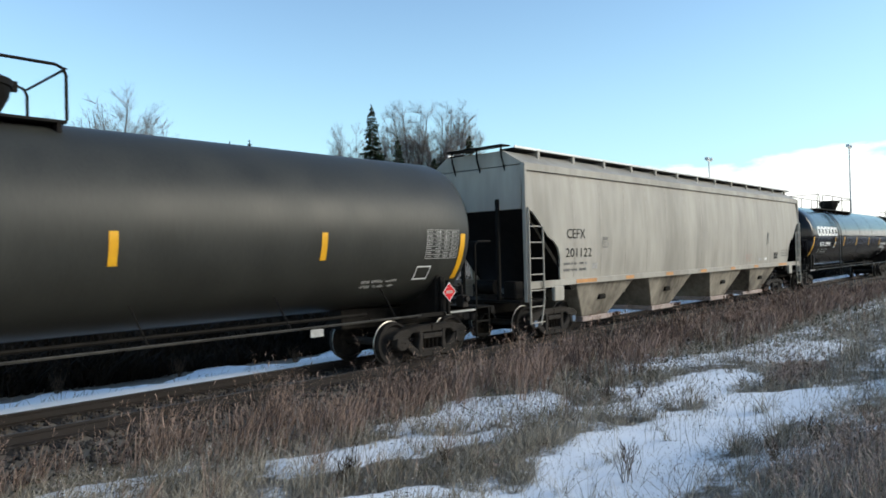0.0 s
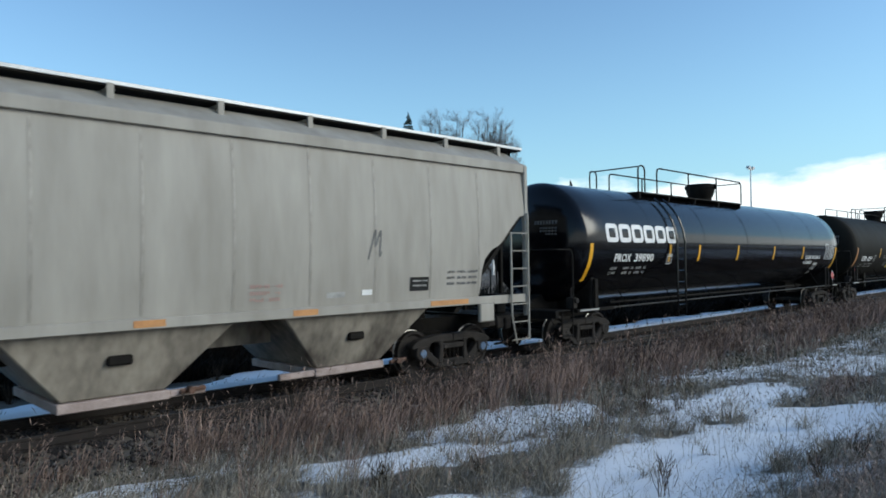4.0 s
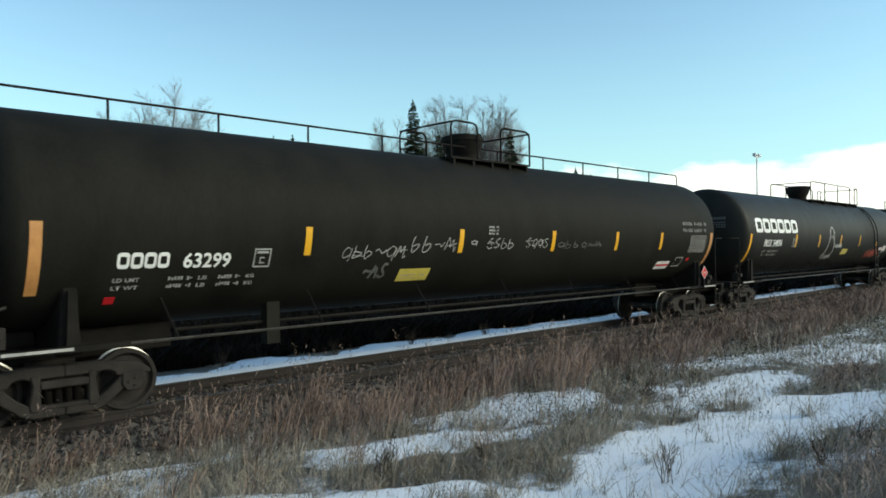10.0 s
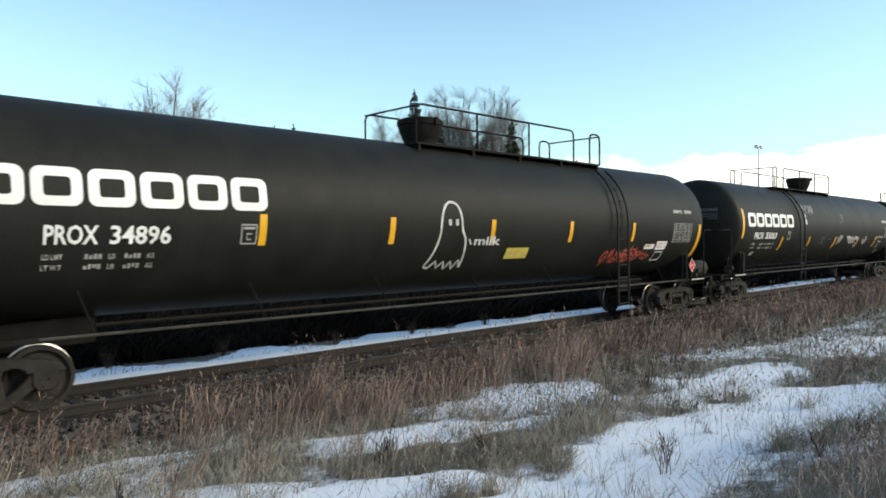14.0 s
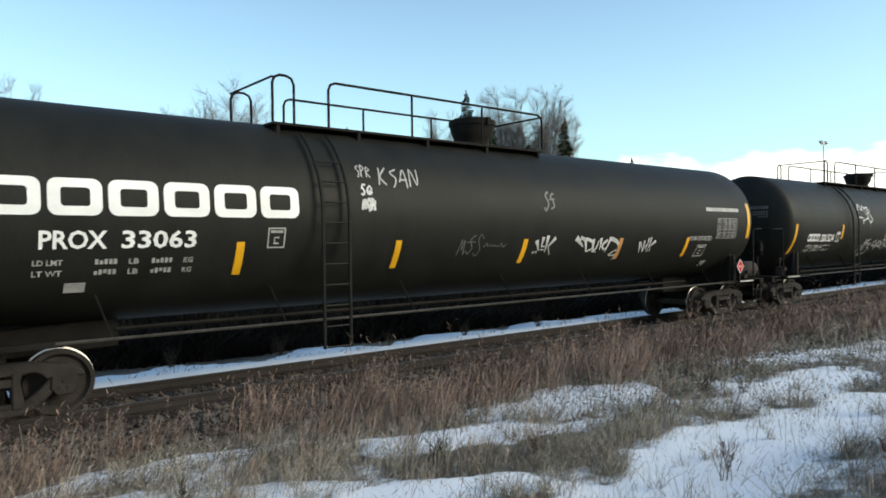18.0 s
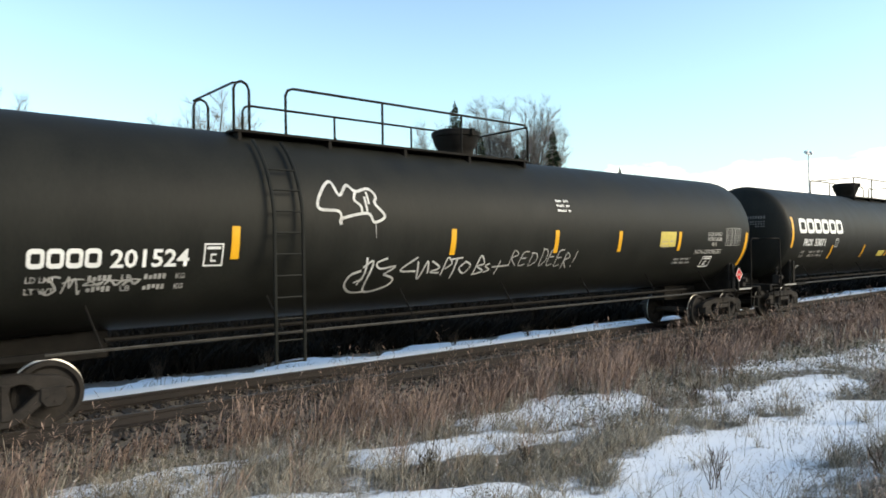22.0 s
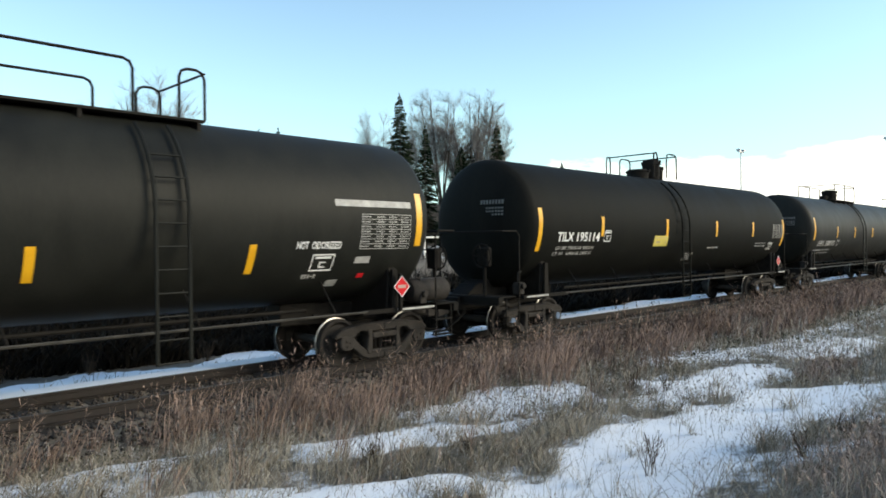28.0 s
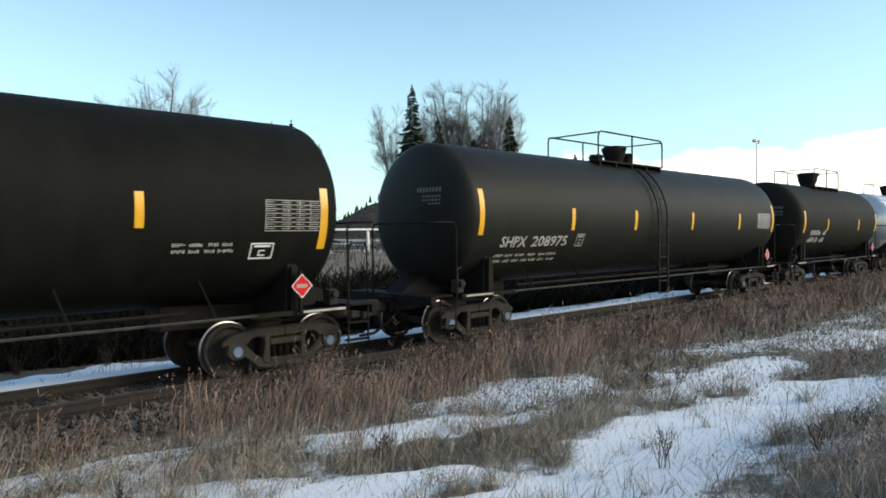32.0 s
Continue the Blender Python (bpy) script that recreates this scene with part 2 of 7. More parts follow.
def ground_material():
    """Snow over matted dry grass and soil: the snow follows the drift depth stored on the sheet."""
    m = surface("snowy_ground", (0.065, 0.054, 0.042), (0.19, 0.158, 0.122), 0.9, scale=1.3, fine=22, bump=0.5)
    t = m.node_tree
    bsdf = next(n for n in t.nodes if n.type == "BSDF_PRINCIPLED")
    soil = bsdf.inputs["Base Color"].links[0].from_socket
    att = t.nodes.new("ShaderNodeAttribute")
    att.attribute_name = "drift"
    tc = t.nodes.new("ShaderNodeTexCoord")
    n = t.nodes.new("ShaderNodeTexNoise")
    n.inputs["Scale"].default_value, n.inputs["Detail"].default_value, n.inputs["Roughness"].default_value = 3.6, 9, 0.72
    t.links.new(tc.outputs["Object"], n.inputs["Vector"])
    mix = t.nodes.new("ShaderNodeMath")
    mix.operation = "MULTIPLY_ADD"
    t.links.new(n.outputs[0], mix.inputs[0])
    mix.inputs[1].default_value = 0.9
    t.links.new(att.outputs["Fac"], mix.inputs[2])
    ramp = t.nodes.new("ShaderNodeMapRange")
    ramp.inputs["From Min"].default_value, ramp.inputs["From Max"].default_value = 0.86, 1.0
    t.links.new(mix.outputs[0], ramp.inputs[0])
    white = t.nodes.new("ShaderNodeMix")
    white.data_type = "RGBA"
    t.links.new(ramp.outputs[0], white.inputs["Factor"])
    t.links.new(soil, white.inputs["A"])
    white.inputs["B"].default_value = (0.83, 0.84, 0.86, 1)
    t.links.new(white.outputs["Result"], bsdf.inputs["Base Color"])
    return m


GROUND = ground_material()


# ---- building tools ----
class Shape:
    """Vertices and faces of one part."""

    def __init__(self):
        self.v, self.f = [], []

    def add(self, verts, faces):
        n = len(self.v)
        self.v += [tuple(p) for p in verts]
        self.f += [tuple(i + n for i in f) for f in faces]
        return self

    def box(self, x0, x1, y0, y1, z0, z1):
        return self.add([(x, y, z) for x in (x0, x1) for y in (y0, y1) for z in (z0, z1)],
                        [(0, 1, 3, 2), (4, 6, 7, 5), (0, 4, 5, 1), (2, 3, 7, 6), (0, 2, 6, 4), (1, 5, 7, 3)])

    def prism(self, outline, y0, y1):
        """An outline in x and z, drawn out from y0 to y1."""
        n = len(outline)
        verts = [(x, y0, z) for x, z in outline] + [(x, y1, z) for x, z in outline]
        faces = [tuple(range(n)), tuple(range(2 * n - 1, n - 1, -1))]
        faces += [(i, i + n, (i + 1) % n + n, (i + 1) % n) for i in range(n)]
        return self.add(verts, faces)

    def tube(self, path, r, sides=6, r1=None, caps=True):
        path = [Vector(p) for p in path]
        verts, faces, m = [], [], len(path)
        side = None
        for i, p in enumerate(path):
            d = (path[min(i + 1, m - 1)] - path[max(i - 1, 0)]).normalized()
            if side is None:
                side = d.orthogonal().normalized()
            side = (side - d * side.dot(d)).normalized()
            up = d.cross(side)
            rad = r if r1 is None else r + (r1 - r) * i / (m - 1)
            verts += [p + rad * (math.cos(2 * math.pi * k / sides) * side + math.sin(2 * math.pi * k / sides) * up) for k in range(sides)]
        for i in range(m - 1):
            for k in range(sides):
                a, b = i * sides + k, i * sides + (k + 1) % sides
                faces.append((a, b, b + sides, a + sides))
        if caps:
            faces += [tuple(range(sides - 1, -1, -1)), tuple(range((m - 1) * sides, m * sides))]
        return self.add(verts, faces)

    def lathe(self, profile, sides=24, axis="x", at=(0, 0, 0)):
        """A profile of (along, radius) turned about an axis."""
        verts, faces = [], []
        for a, r in profile:
            for k in range(sides):
                c, s = r * math.cos(2 * math.pi * k / sides), r * math.sin(2 * math.pi * k / sides)
                p = {"x": (a, c, s), "y": (s, a, c), "z": (c, s, a)}[axis]
                verts.append((p[0] + at[0], p[1] + at[1], p[2] + at[2]))
        for i in range(len(profile) - 1):
            for k in range(sides):
                a, b = i * sides + k, i * sides + (k + 1) % sides
                faces.append((a, b, b + sides, a + sides))
        faces += [tuple(range(sides - 1, -1, -1)), tuple(range((len(profile) - 1) * sides, len(profile) * sides))]
        return self.add(verts, faces)

    def mesh(self, name, material, smooth=False, bevel=0.0):
        bm = bmesh.new()
        verts = [bm.verts.new(p) for p in self.v]
        for f in self.f:
            if len(set(f)) > 2:
                try:
                    bm.faces.new([verts[i] for i in f])
                except ValueError:
                    pass
        bmesh.ops.recalc_face_normals(bm, faces=bm.faces)
        if bevel:
            sharp = [e for e in bm.edges if len(e.link_faces) == 2 and e.calc_face_angle(0) > 0.6]
            bmesh.ops.bevel(bm, geom=sharp, offset=bevel, segments=1, profile=0.5, affect="EDGES", clamp_overlap=True)
        me = bpy.data.meshes.new(name)
        bm.to_mesh(me)
        bm.free()
        me.materials.append(material)
        if smooth:
            me.polygons.foreach_set("use_smooth", [True] * len(me.polygons))
            me.set_sharp_from_angle(angle=radians(40))
        return me


def put(name, me, parent=None, m=None, label=""):
    """One mesh object, under a thing or a part."""
    ob = new(name, me)
    ob.parent = parent
    if m is not None:
        ob.matrix_basis = m
    if label:
        ob["label"] = label
    return ob


def thing(name, label, category, group="", m=None, kind=""):
    ob = new(name)
    ob.empty_display_size = 0.5
    if m is not None:
        ob.matrix_basis = m
    return tagged(ob, label, category, group, kind)


def soup(name, verts, faces, material, smooth=False):
    """A large mesh from arrays: verts (n, 3), faces (m, 3 or 4)."""
    me = bpy.data.meshes.new(name)
    verts, faces = np.asarray(verts, np.float32), np.asarray(faces, np.int32)
    k = faces.shape[1]
    me.vertices.add(len(verts))
    me.vertices.foreach_set("co", verts.ravel())
    me.loops.add(faces.size)
    me.loops.foreach_set("vertex_index", faces.ravel())
    me.polygons.add(len(faces))
    me.polygons.foreach_set("loop_start", np.arange(len(faces), dtype=np.int32) * k)
    me.polygons.foreach_set("loop_total", np.full(len(faces), k, np.int32))
    if smooth:
        me.polygons.foreach_set("use_smooth", [True] * len(faces))
    me.update(calc_edges=True)
    me.validate()
    me.materials.append(material)
    return me


cache = {}


def once(key, build):
    """A mesh that many objects share."""
    if key not in cache:
        cache[key] = build()
    return cache[key]


# ---- ground ----
def smooth(a, b, x):
    t = np.clip((x - a) / (b - a), 0, 1)
    return t * t * (3 - 2 * t)


def waves(x, y, scale, seed):
    """Cheap layered waves from -1 to 1 for land forms."""
    rng = np.random.RandomState(seed)
    out = np.zeros(np.broadcast(x, y).shape)
    for k in range(7):
        a, ph, fr = rng.uniform(0, 6.28), rng.uniform(0, 6.28), scale * rng.uniform(0.6, 2.2)
        out = out + np.sin((x * math.cos(a) + y * math.sin(a)) * fr + ph)
    return out / 4.0


def brush_edge(x):
    """Where the brush beyond the line begins; it comes closer to the rails further along."""
    return 5.2 + 2.4 * smooth(12, -7, x)


def belt_edge(x):
    """The near edge of the tall grass belt."""
    return -2.7 - 2.3 * smooth(0, 10, x) + 0.35 * waves(x, x * 0, 0.8, 14)


def scrub_patch(x, y):
    """A few patches of dense dead scrub on the near side."""
    out = np.zeros(np.broadcast(x, y).shape)
    for cx, cy, la, lb, turn in ((6.9, -10.25, 1.45, 0.62, -6), (12.14, -10.2, 1.77, 0.5, 14), (13.2, -8.0, 1.3, 0.34, 2)):
        c, s = math.cos(radians(turn)), math.sin(radians(turn))
        u, v = (x - cx) * c + (y - cy) * s, -(x - cx) * s + (y - cy) * c
        out = np.maximum(out, 1 - smooth(0.7, 1.25, np.sqrt((u / la) ** 2 + (v / lb) ** 2) + 0.18 * waves(x, y, 3.0, 16)))
    return out


def clump_patch(x, y):
    """Grassy islands that stand out of the drifts."""
    out = np.zeros(np.broadcast(x, y).shape)
    for cx, cy, la, lb, turn in ((4.7, -6.05, 0.65, 0.30, -25), (5.5, -6.6, 0.75, 0.22, -25), (4.6, -7.25, 0.45, 0.17, -20), (7.0, -6.5, 0.7, 0.22, 10), (3.7, -4.6, 0.5, 0.25, -30), (2.0, -5.2, 0.6, 0.25, -10)):
        c, s = math.cos(radians(turn)), math.sin(radians(turn))
        u, v = (x - cx) * c + (y - cy) * s, -(x - cx) * s + (y - cy) * c
        out = np.maximum(out, 1 - smooth(0.55, 1.35, np.sqrt((u / la) ** 2 + (v / lb) ** 2) + 0.22 * waves(x, y, 4.5, 17)))
    return out


def drift_depth(x, y):
    """Where snow lies, 0 to 1."""
    d = np.zeros(np.broadcast(x, y).shape)
    # drifts on the near side: centre, half length, half width, turn
    for cx, cy, la, lb, turn, amount in ((3.1, -5.4, 1.4, 0.42, -40, 0.62), (4.2, -7.0, 1.5, 0.85, -40, 1), (5.7, -8.2, 1.7, 0.95, 0, 1), (7.7, -7.9, 2.1, 1.05, 0, 1), (10.0, -8.3, 2.9, 1.1, -5, 1), (8.5, -4.7, 1.9, 1.1, -10, 0.92), (5.8, -5.2, 1.5, 0.6, -20, 0.92), (11.4, -6.75, 2.4, 0.8, -5, 1), (14.9, -5.4, 2.6, 1.0, -20, 0.9), (3.2, -3.4, 1.5, 0.35, -12, 0.66), (7.0, -5.75, 1.0, 0.3, -15, 0.7),
                                         (21.16, -6, 5.58, 0.8, 0, 0.72), (31.28, -5.4, 9.3, 1.2, 0, 0.72), (17.02, -9.2, 3.72, 0.9, 10, 0.8), (16.8, -7.0, 2.6, 0.8, -4, 0.9), (-1.2, -5.1, 4.6, 0.95, 3, 0.8), (1.2, -6.3, 2.6, 0.7, 10, 0.7), (0.55, -3.55, 4.46, 0.32, 3, 0.7), (-6.44, -5.4, 4.65, 0.9, 0, 0.95), (23.92, -9, 5.58, 2, 0, 0.7), (41.4, -9, 13.02, 3, 0, 0.75)):
        c, s = math.cos(radians(turn)), math.sin(radians(turn))
        u, v = (x - cx) * c + (y - cy) * s, -(x - cx) * s + (y - cy) * c
        q = np.sqrt((u / la) ** 2 + (v / lb) ** 2) + 0.22 * waves(x, y, 2.6, 6) + 0.10 * waves(x, y, 7.5, 7)
        d = np.maximum(d, amount * (1 - smooth(0.5, 1.4, q)))
    rim = belt_edge(x)
    thin = smooth(rim, rim - 0.5, y) * np.clip(0.43 + 0.20 * waves(x, y, 1.5, 5) + 0.10 * waves(x, y, 5.5, 9), 0, 0.72) * smooth(-13, -11, y)
    d = np.maximum(d, thin)
    # brown scrub and grassy islands keep clear of snow
    d = d * (1 - 0.9 * scrub_patch(x, y)) * (1 - 0.7 * clump_patch(x, y))
    # the open strip beyond the line, and the fields
    edge_y = brush_edge(x) - 0.55 + 0.7 * waves(x, y * 0, 1.1, 8) + 0.3 * waves(x, y, 3.2, 48)
    strip = smooth(0.95, 1.15, y) * (1 - smooth(edge_y - 0.25, edge_y + 0.25, y))
    field = smooth(21, 24, y) * np.clip(0.36 + 0.22 * waves(x, y, 0.35, 44) + 0.12 * waves(x, y, 1.2, 45), 0, 0.8)
    behind = (1 - smooth(-16, -13, y)) * 0.18
    far = smooth(60, 120, np.abs(x)) * (np.abs(y) > 4) * 0.5 * (y < 0)
    return np.clip(np.maximum.reduce([d, strip, field, behind, far]), 0, 1) * ((y < -2.1) | (y > 0.8))


def land(x, y):
    """Height of the ground; the rails' tops are at 0."""
    bed = -0.20 - np.where(y < 0, 0.07, 0.22) * smooth(1.7, 2.7, np.abs(y))
    near = 0.22 * smooth(-2.6, -7.0, y) + 0.72 * smooth(-7.5, -12.0, y) - 0.1 * smooth(14, 40, np.abs(x)) * smooth(-3, -6, y)
    beyond = -0.15 * smooth(2.7, 6, y) + 0.55 * smooth(8, 13, y) + 1.35 * smooth(15, 24, y) + 0.4 * smooth(24, 60, y)
    rough = 0.035 * waves(x, y, 1.1, 2) + 0.016 * waves(x, y, 4.5, 3)
    bank = 0.10 * smooth(0.9, 1.15, y) * (1 - smooth(1.5, 2.6, y))
    return bed + bank + np.where(y < 0, near, beyond) + rough * smooth(2.2, 3.2, np.abs(y))


def spaced(stops):
    """Grid lines: (from, to, step) stretches joined."""
    out = []
    for a, b, s in stops:
        out += list(np.arange(a, b, s))
    return np.array(out + [stops[-1][1]])


gx = spaced(((-3000, -400, 200), (-400, -60, 20), (-60, -9, 1.2), (-9, 17, 0.1), (17, 36, 0.25), (36, 90, 1.2), (90, 400, 15), (400, 3000, 200)))
gy = spaced(((-3000, -300, 200), (-300, -30, 15), (-30, -11, 0.6), (-11, -2.2, 0.09), (-2.2, 0.7, 0.35), (0.7, 2.9, 0.1), (2.9, 12, 0.35), (12, 40, 1.0), (40, 300, 12), (300, 3000, 200)))
GX, GY = np.meshgrid(gx, gy, indexing="ij")
DR = drift_depth(GX, GY)
GZ = land(GX, GY) + 0.035 * smooth(0.35, 0.75, DR)
nx, ny = GX.shape
idx = np.arange(nx * ny).reshape(nx, ny)
quads = np.stack([idx[:-1, :-1], idx[1:, :-1], idx[1:, 1:], idx[:-1, 1:]], -1).reshape(-1, 4)
ground_mesh = soup("ground", np.stack([GX, GY, GZ], -1).reshape(-1, 3), quads, GROUND, True)
ground_mesh.attributes.new("drift", "FLOAT", "POINT").data.foreach_set("value", DR.ravel().astype(np.float32))
tagged(put("ground", ground_mesh), "patchy snow over matted dry grass beside the railway", "ground", kind="structure")


# ---- track ----
def rail_mesh():
    s = Shape()
    outline = [(-0.075, -0.18), (0.075, -0.18), (0.075, -0.165), (0.012, -0.145), (0.010, -0.05), (0.036, -0.04), (0.036, -0.006), (0.028, -0.001), (-0.028, -0.001), (-0.036, -0.006), (-0.036, -0.04), (-0.010, -0.05), (-0.012, -0.145), (-0.075, -0.165)]
    n = len(outline)
    s.add([(x, y, z) for x in (-220, 420) for y, z in outline], [(i, (i + 1) % n, (i + 1) % n + n, i + n) for i in range(n)])
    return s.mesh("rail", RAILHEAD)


track = thing("railway_track", "weathered wooden ties and rusty rails with worn bright tops", "railway track", kind="structure")
for side in (-0.7535, 0.7535):
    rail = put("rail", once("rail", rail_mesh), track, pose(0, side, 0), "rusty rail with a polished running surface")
    put("running_surface", once("railtop", lambda: Shape().box(-220, 420, -0.027, 0.027, -0.001, 0.003).mesh("running_surface", RAILTOP)), rail)
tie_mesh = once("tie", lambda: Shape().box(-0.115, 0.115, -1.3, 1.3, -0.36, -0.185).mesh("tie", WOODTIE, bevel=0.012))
plate_mesh = once("plate", lambda: Shape().box(-0.09, 0.09, -0.16, 0.16, -0.186, -0.172).mesh("tie_plate", RUST))
rng = np.random.RandomState(11)
for i in range(220):
    put("tie", tie_mesh, track, pose(-14 + i * 0.53 + rng.uniform(-0.02, 0.02), rng.uniform(-0.03, 0.03), rng.uniform(-0.012, 0.006), 0, 0, rng.uniform(-1.2, 1.2)))


def stones(count, x0, x1, seed):
    """Loose broken stones between and beside the ties."""
    r = np.random.RandomState(seed)
    x = r.uniform(x0, x1, count)
    y = np.where(r.rand(count) < 0.45, r.uniform(-2.5, -0.9, count), r.uniform(-0.9, 1.0, count))
    z = land(x, y) + r.uniform(-0.01, 0.03, count)
    size = r.uniform(0.018, 0.048, count)
    base = np.array([(1, 0, 0), (-1, 0, 0), (0, 1, 0), (0, -1, 0), (0, 0, 1), (0, 0, -1)], float)
    tri = np.array([(0, 2, 4), (2, 1, 4), (1, 3, 4), (3, 0, 4), (2, 0, 5), (1, 2, 5), (3, 1, 5), (0, 3, 5)])
    v = base[None] * r.uniform(0.6, 1.3, (count, 6, 1)) * size[:, None, None]
    turn = r.uniform(0, 6.28, count)
    c, s = np.cos(turn)[:, None], np.sin(turn)[:, None]
    v = np.stack([v[..., 0] * c - v[..., 1] * s, v[..., 0] * s + v[..., 1] * c, v[..., 2] + 0.4 * v[..., 0]], -1)
    v += np.stack([x, y, z], -1)[:, None]
    f = tri[None] + 6 * np.arange(count)[:, None, None]
    return v.reshape(-1, 3), f.reshape(-1, 3)


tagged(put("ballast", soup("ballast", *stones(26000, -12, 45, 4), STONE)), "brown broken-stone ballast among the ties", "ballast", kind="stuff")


# ---- grass and weeds ----
def blades(x, y, z, height, width, lean, droop, seed, head=0.0):
    """Tapered curved stems, each of three short pieces; head: width of the seed head."""
    r = np.random.RandomState(seed)
    n = len(x)
    turn, face = r.uniform(0, 6.28, n), r.uniform(0, 6.28, n)
    dirs = np.stack([np.cos(turn), np.sin(turn)], -1) * (lean * r.uniform(0.2, 1.5, n))[:, None]
    dirs[:, 0] += 0.14
    wide = np.stack([np.cos(face), np.sin(face), np.zeros(n)], -1)
    verts = []
    for k, (up, w) in enumerate(((0.0, 1.0), (0.45, 0.85), (0.78, 0.6 + head), (1.0, 0.15))):
        mid = np.stack([x + dirs[:, 0] * height * (up + droop * up ** 3), y + dirs[:, 1] * height * (up + droop * up ** 3), z + height * (up - 0.25 * droop * up ** 3)], -1)
        off = wide * (width * w)[:, None] / 2
        verts += [mid - off, mid + off]
    v = np.stack(verts, 1)
    quad = np.array([(0, 1, 3, 2), (2, 3, 5, 4), (4, 5, 7, 6)])
    f = quad[None] + 8 * np.arange(n)[:, None, None]
    return v.reshape(-1, 3), f.reshape(-1, 4)


def sow(count, x0, x1, y0, y1, seed, keep):
    """Seeds spread over a stretch, denser near the middle of the walk-up, thinned by keep(x, y)."""
    r = np.random.RandomState(seed)
    x, y = x0 + (x1 - x0) * r.rand(count) ** 1.35, r.uniform(y0, y1, count)
    ok = r.rand(count) < keep(x, y)
    return x[ok], y[ok]


def grow(name, label, count, area, seed, keep, tall, wide, material, lean=0.25, droop=0.6, head=0.0):
    x, y = sow(count, *area, seed, keep)
    r = np.random.RandomState(seed + 1)
    dist = np.hypot(x, y - EYE[1])
    h = tall * r.uniform(0.3, 1.35, len(x)) * np.clip(1 + 0.5 * waves(x, y, 1.5, seed + 2), 0.35, 1.7)
    w = wide * r.uniform(0.6, 1.4, len(x)) * np.clip(dist / 9, 0.8, 3.5)
    z = land(x, y) + 0.05 * drift_depth(x, y) - 0.02
    return tagged(put(name, soup(name, *blades(x, y, z, np.maximum(h, 0.06), w, lean, droop, seed + 3, head), material)), label, "grass", kind="stuff")


def tussocks(name, label, count, area, seed, keep, tall, wide, material, each=26, lean=0.5, droop=0.6, head=0.0):
    """Clumps of arching blades that spring from a common foot."""
    cx, cy = sow(count, *area, seed, keep)
    r = np.random.RandomState(seed + 1)
    size = r.uniform(0.5, 1.3, len(cx))
    x = np.repeat(cx, each) + r.normal(0, 0.055, len(cx) * each) * np.repeat(size, each)
    y = np.repeat(cy, each) + r.normal(0, 0.055, len(cx) * each) * np.repeat(size, each)
    h = tall * np.repeat(size, each) * r.uniform(0.35, 1.15, len(x))
    w = wide * r.uniform(0.6, 1.4, len(x)) * np.clip(np.hypot(x, y - EYE[1]) / 9, 0.8, 3.5)
    z = land(x, y) + 0.03 * drift_depth(x, y) - 0.02
    return tagged(put(name, soup(name, *blades(x, y, z, np.maximum(h, 0.05), w, lean, droop, seed + 3, head), material)), label, "grass", kind="stuff")


def plumes(name, label, count, area, seed, keep, tall, material, tufts=7, leaf=0.011):
    """Stems with feathery heads: each stem bears small drooping side leaves along its upper half."""
    x, y = sow(count, *area, seed, keep)
    r = np.random.RandomState(seed + 1)
    n = len(x)
    far = np.clip(np.hypot(x, y - EYE[1]) / 9, 0.8, 3.0)
    h = tall * r.uniform(0.45, 1.25, n) * np.clip(1 + 0.4 * waves(x, y, 1.8, seed + 2), 0.4, 1.6)
    z = land(x, y) - 0.02
    turn = r.uniform(0, 6.28, n)
    lean = r.uniform(0.02, 0.35, n)
    tip = np.stack([x + np.cos(turn) * lean * h + 0.09 * h, y + np.sin(turn) * lean * h, z + h], -1)
    foot = np.stack([x, y, z], -1)
    face = r.uniform(0, 6.28, n)
    side = np.stack([np.cos(face), np.sin(face), 0 * face], -1) * (0.0022 * far)[:, None]
    stem = np.stack([foot - side, foot + side, tip], 1)
    parts = [stem]
    for k in range(tufts):
        u = (0.42 + 0.58 * (k + r.rand(n)) / tufts)[:, None]
        p = foot + (tip - foot) * u
        a = r.uniform(0, 6.28, n)
        long = (0.05 + 0.10 * (1 - u[:, 0])) * h * r.uniform(0.6, 1.5, n) + 0.015
        d = np.stack([np.cos(a), np.sin(a), r.uniform(0.0, 1.3, n)], -1) * long[:, None]
        w = np.stack([-np.sin(a), np.cos(a), 0.3 + 0 * a], -1) * (leaf * far * r.uniform(0.5, 1.2, n))[:, None]
        parts.append(np.stack([p - 0.15 * d, p + 0.55 * d + w, p + d], 1))
    v = np.stack(parts, 1).reshape(-1, 3)
    return tagged(put(name, soup(name, v, np.arange(len(v)).reshape(-1, 3), material)), label, "grass", kind="stuff")


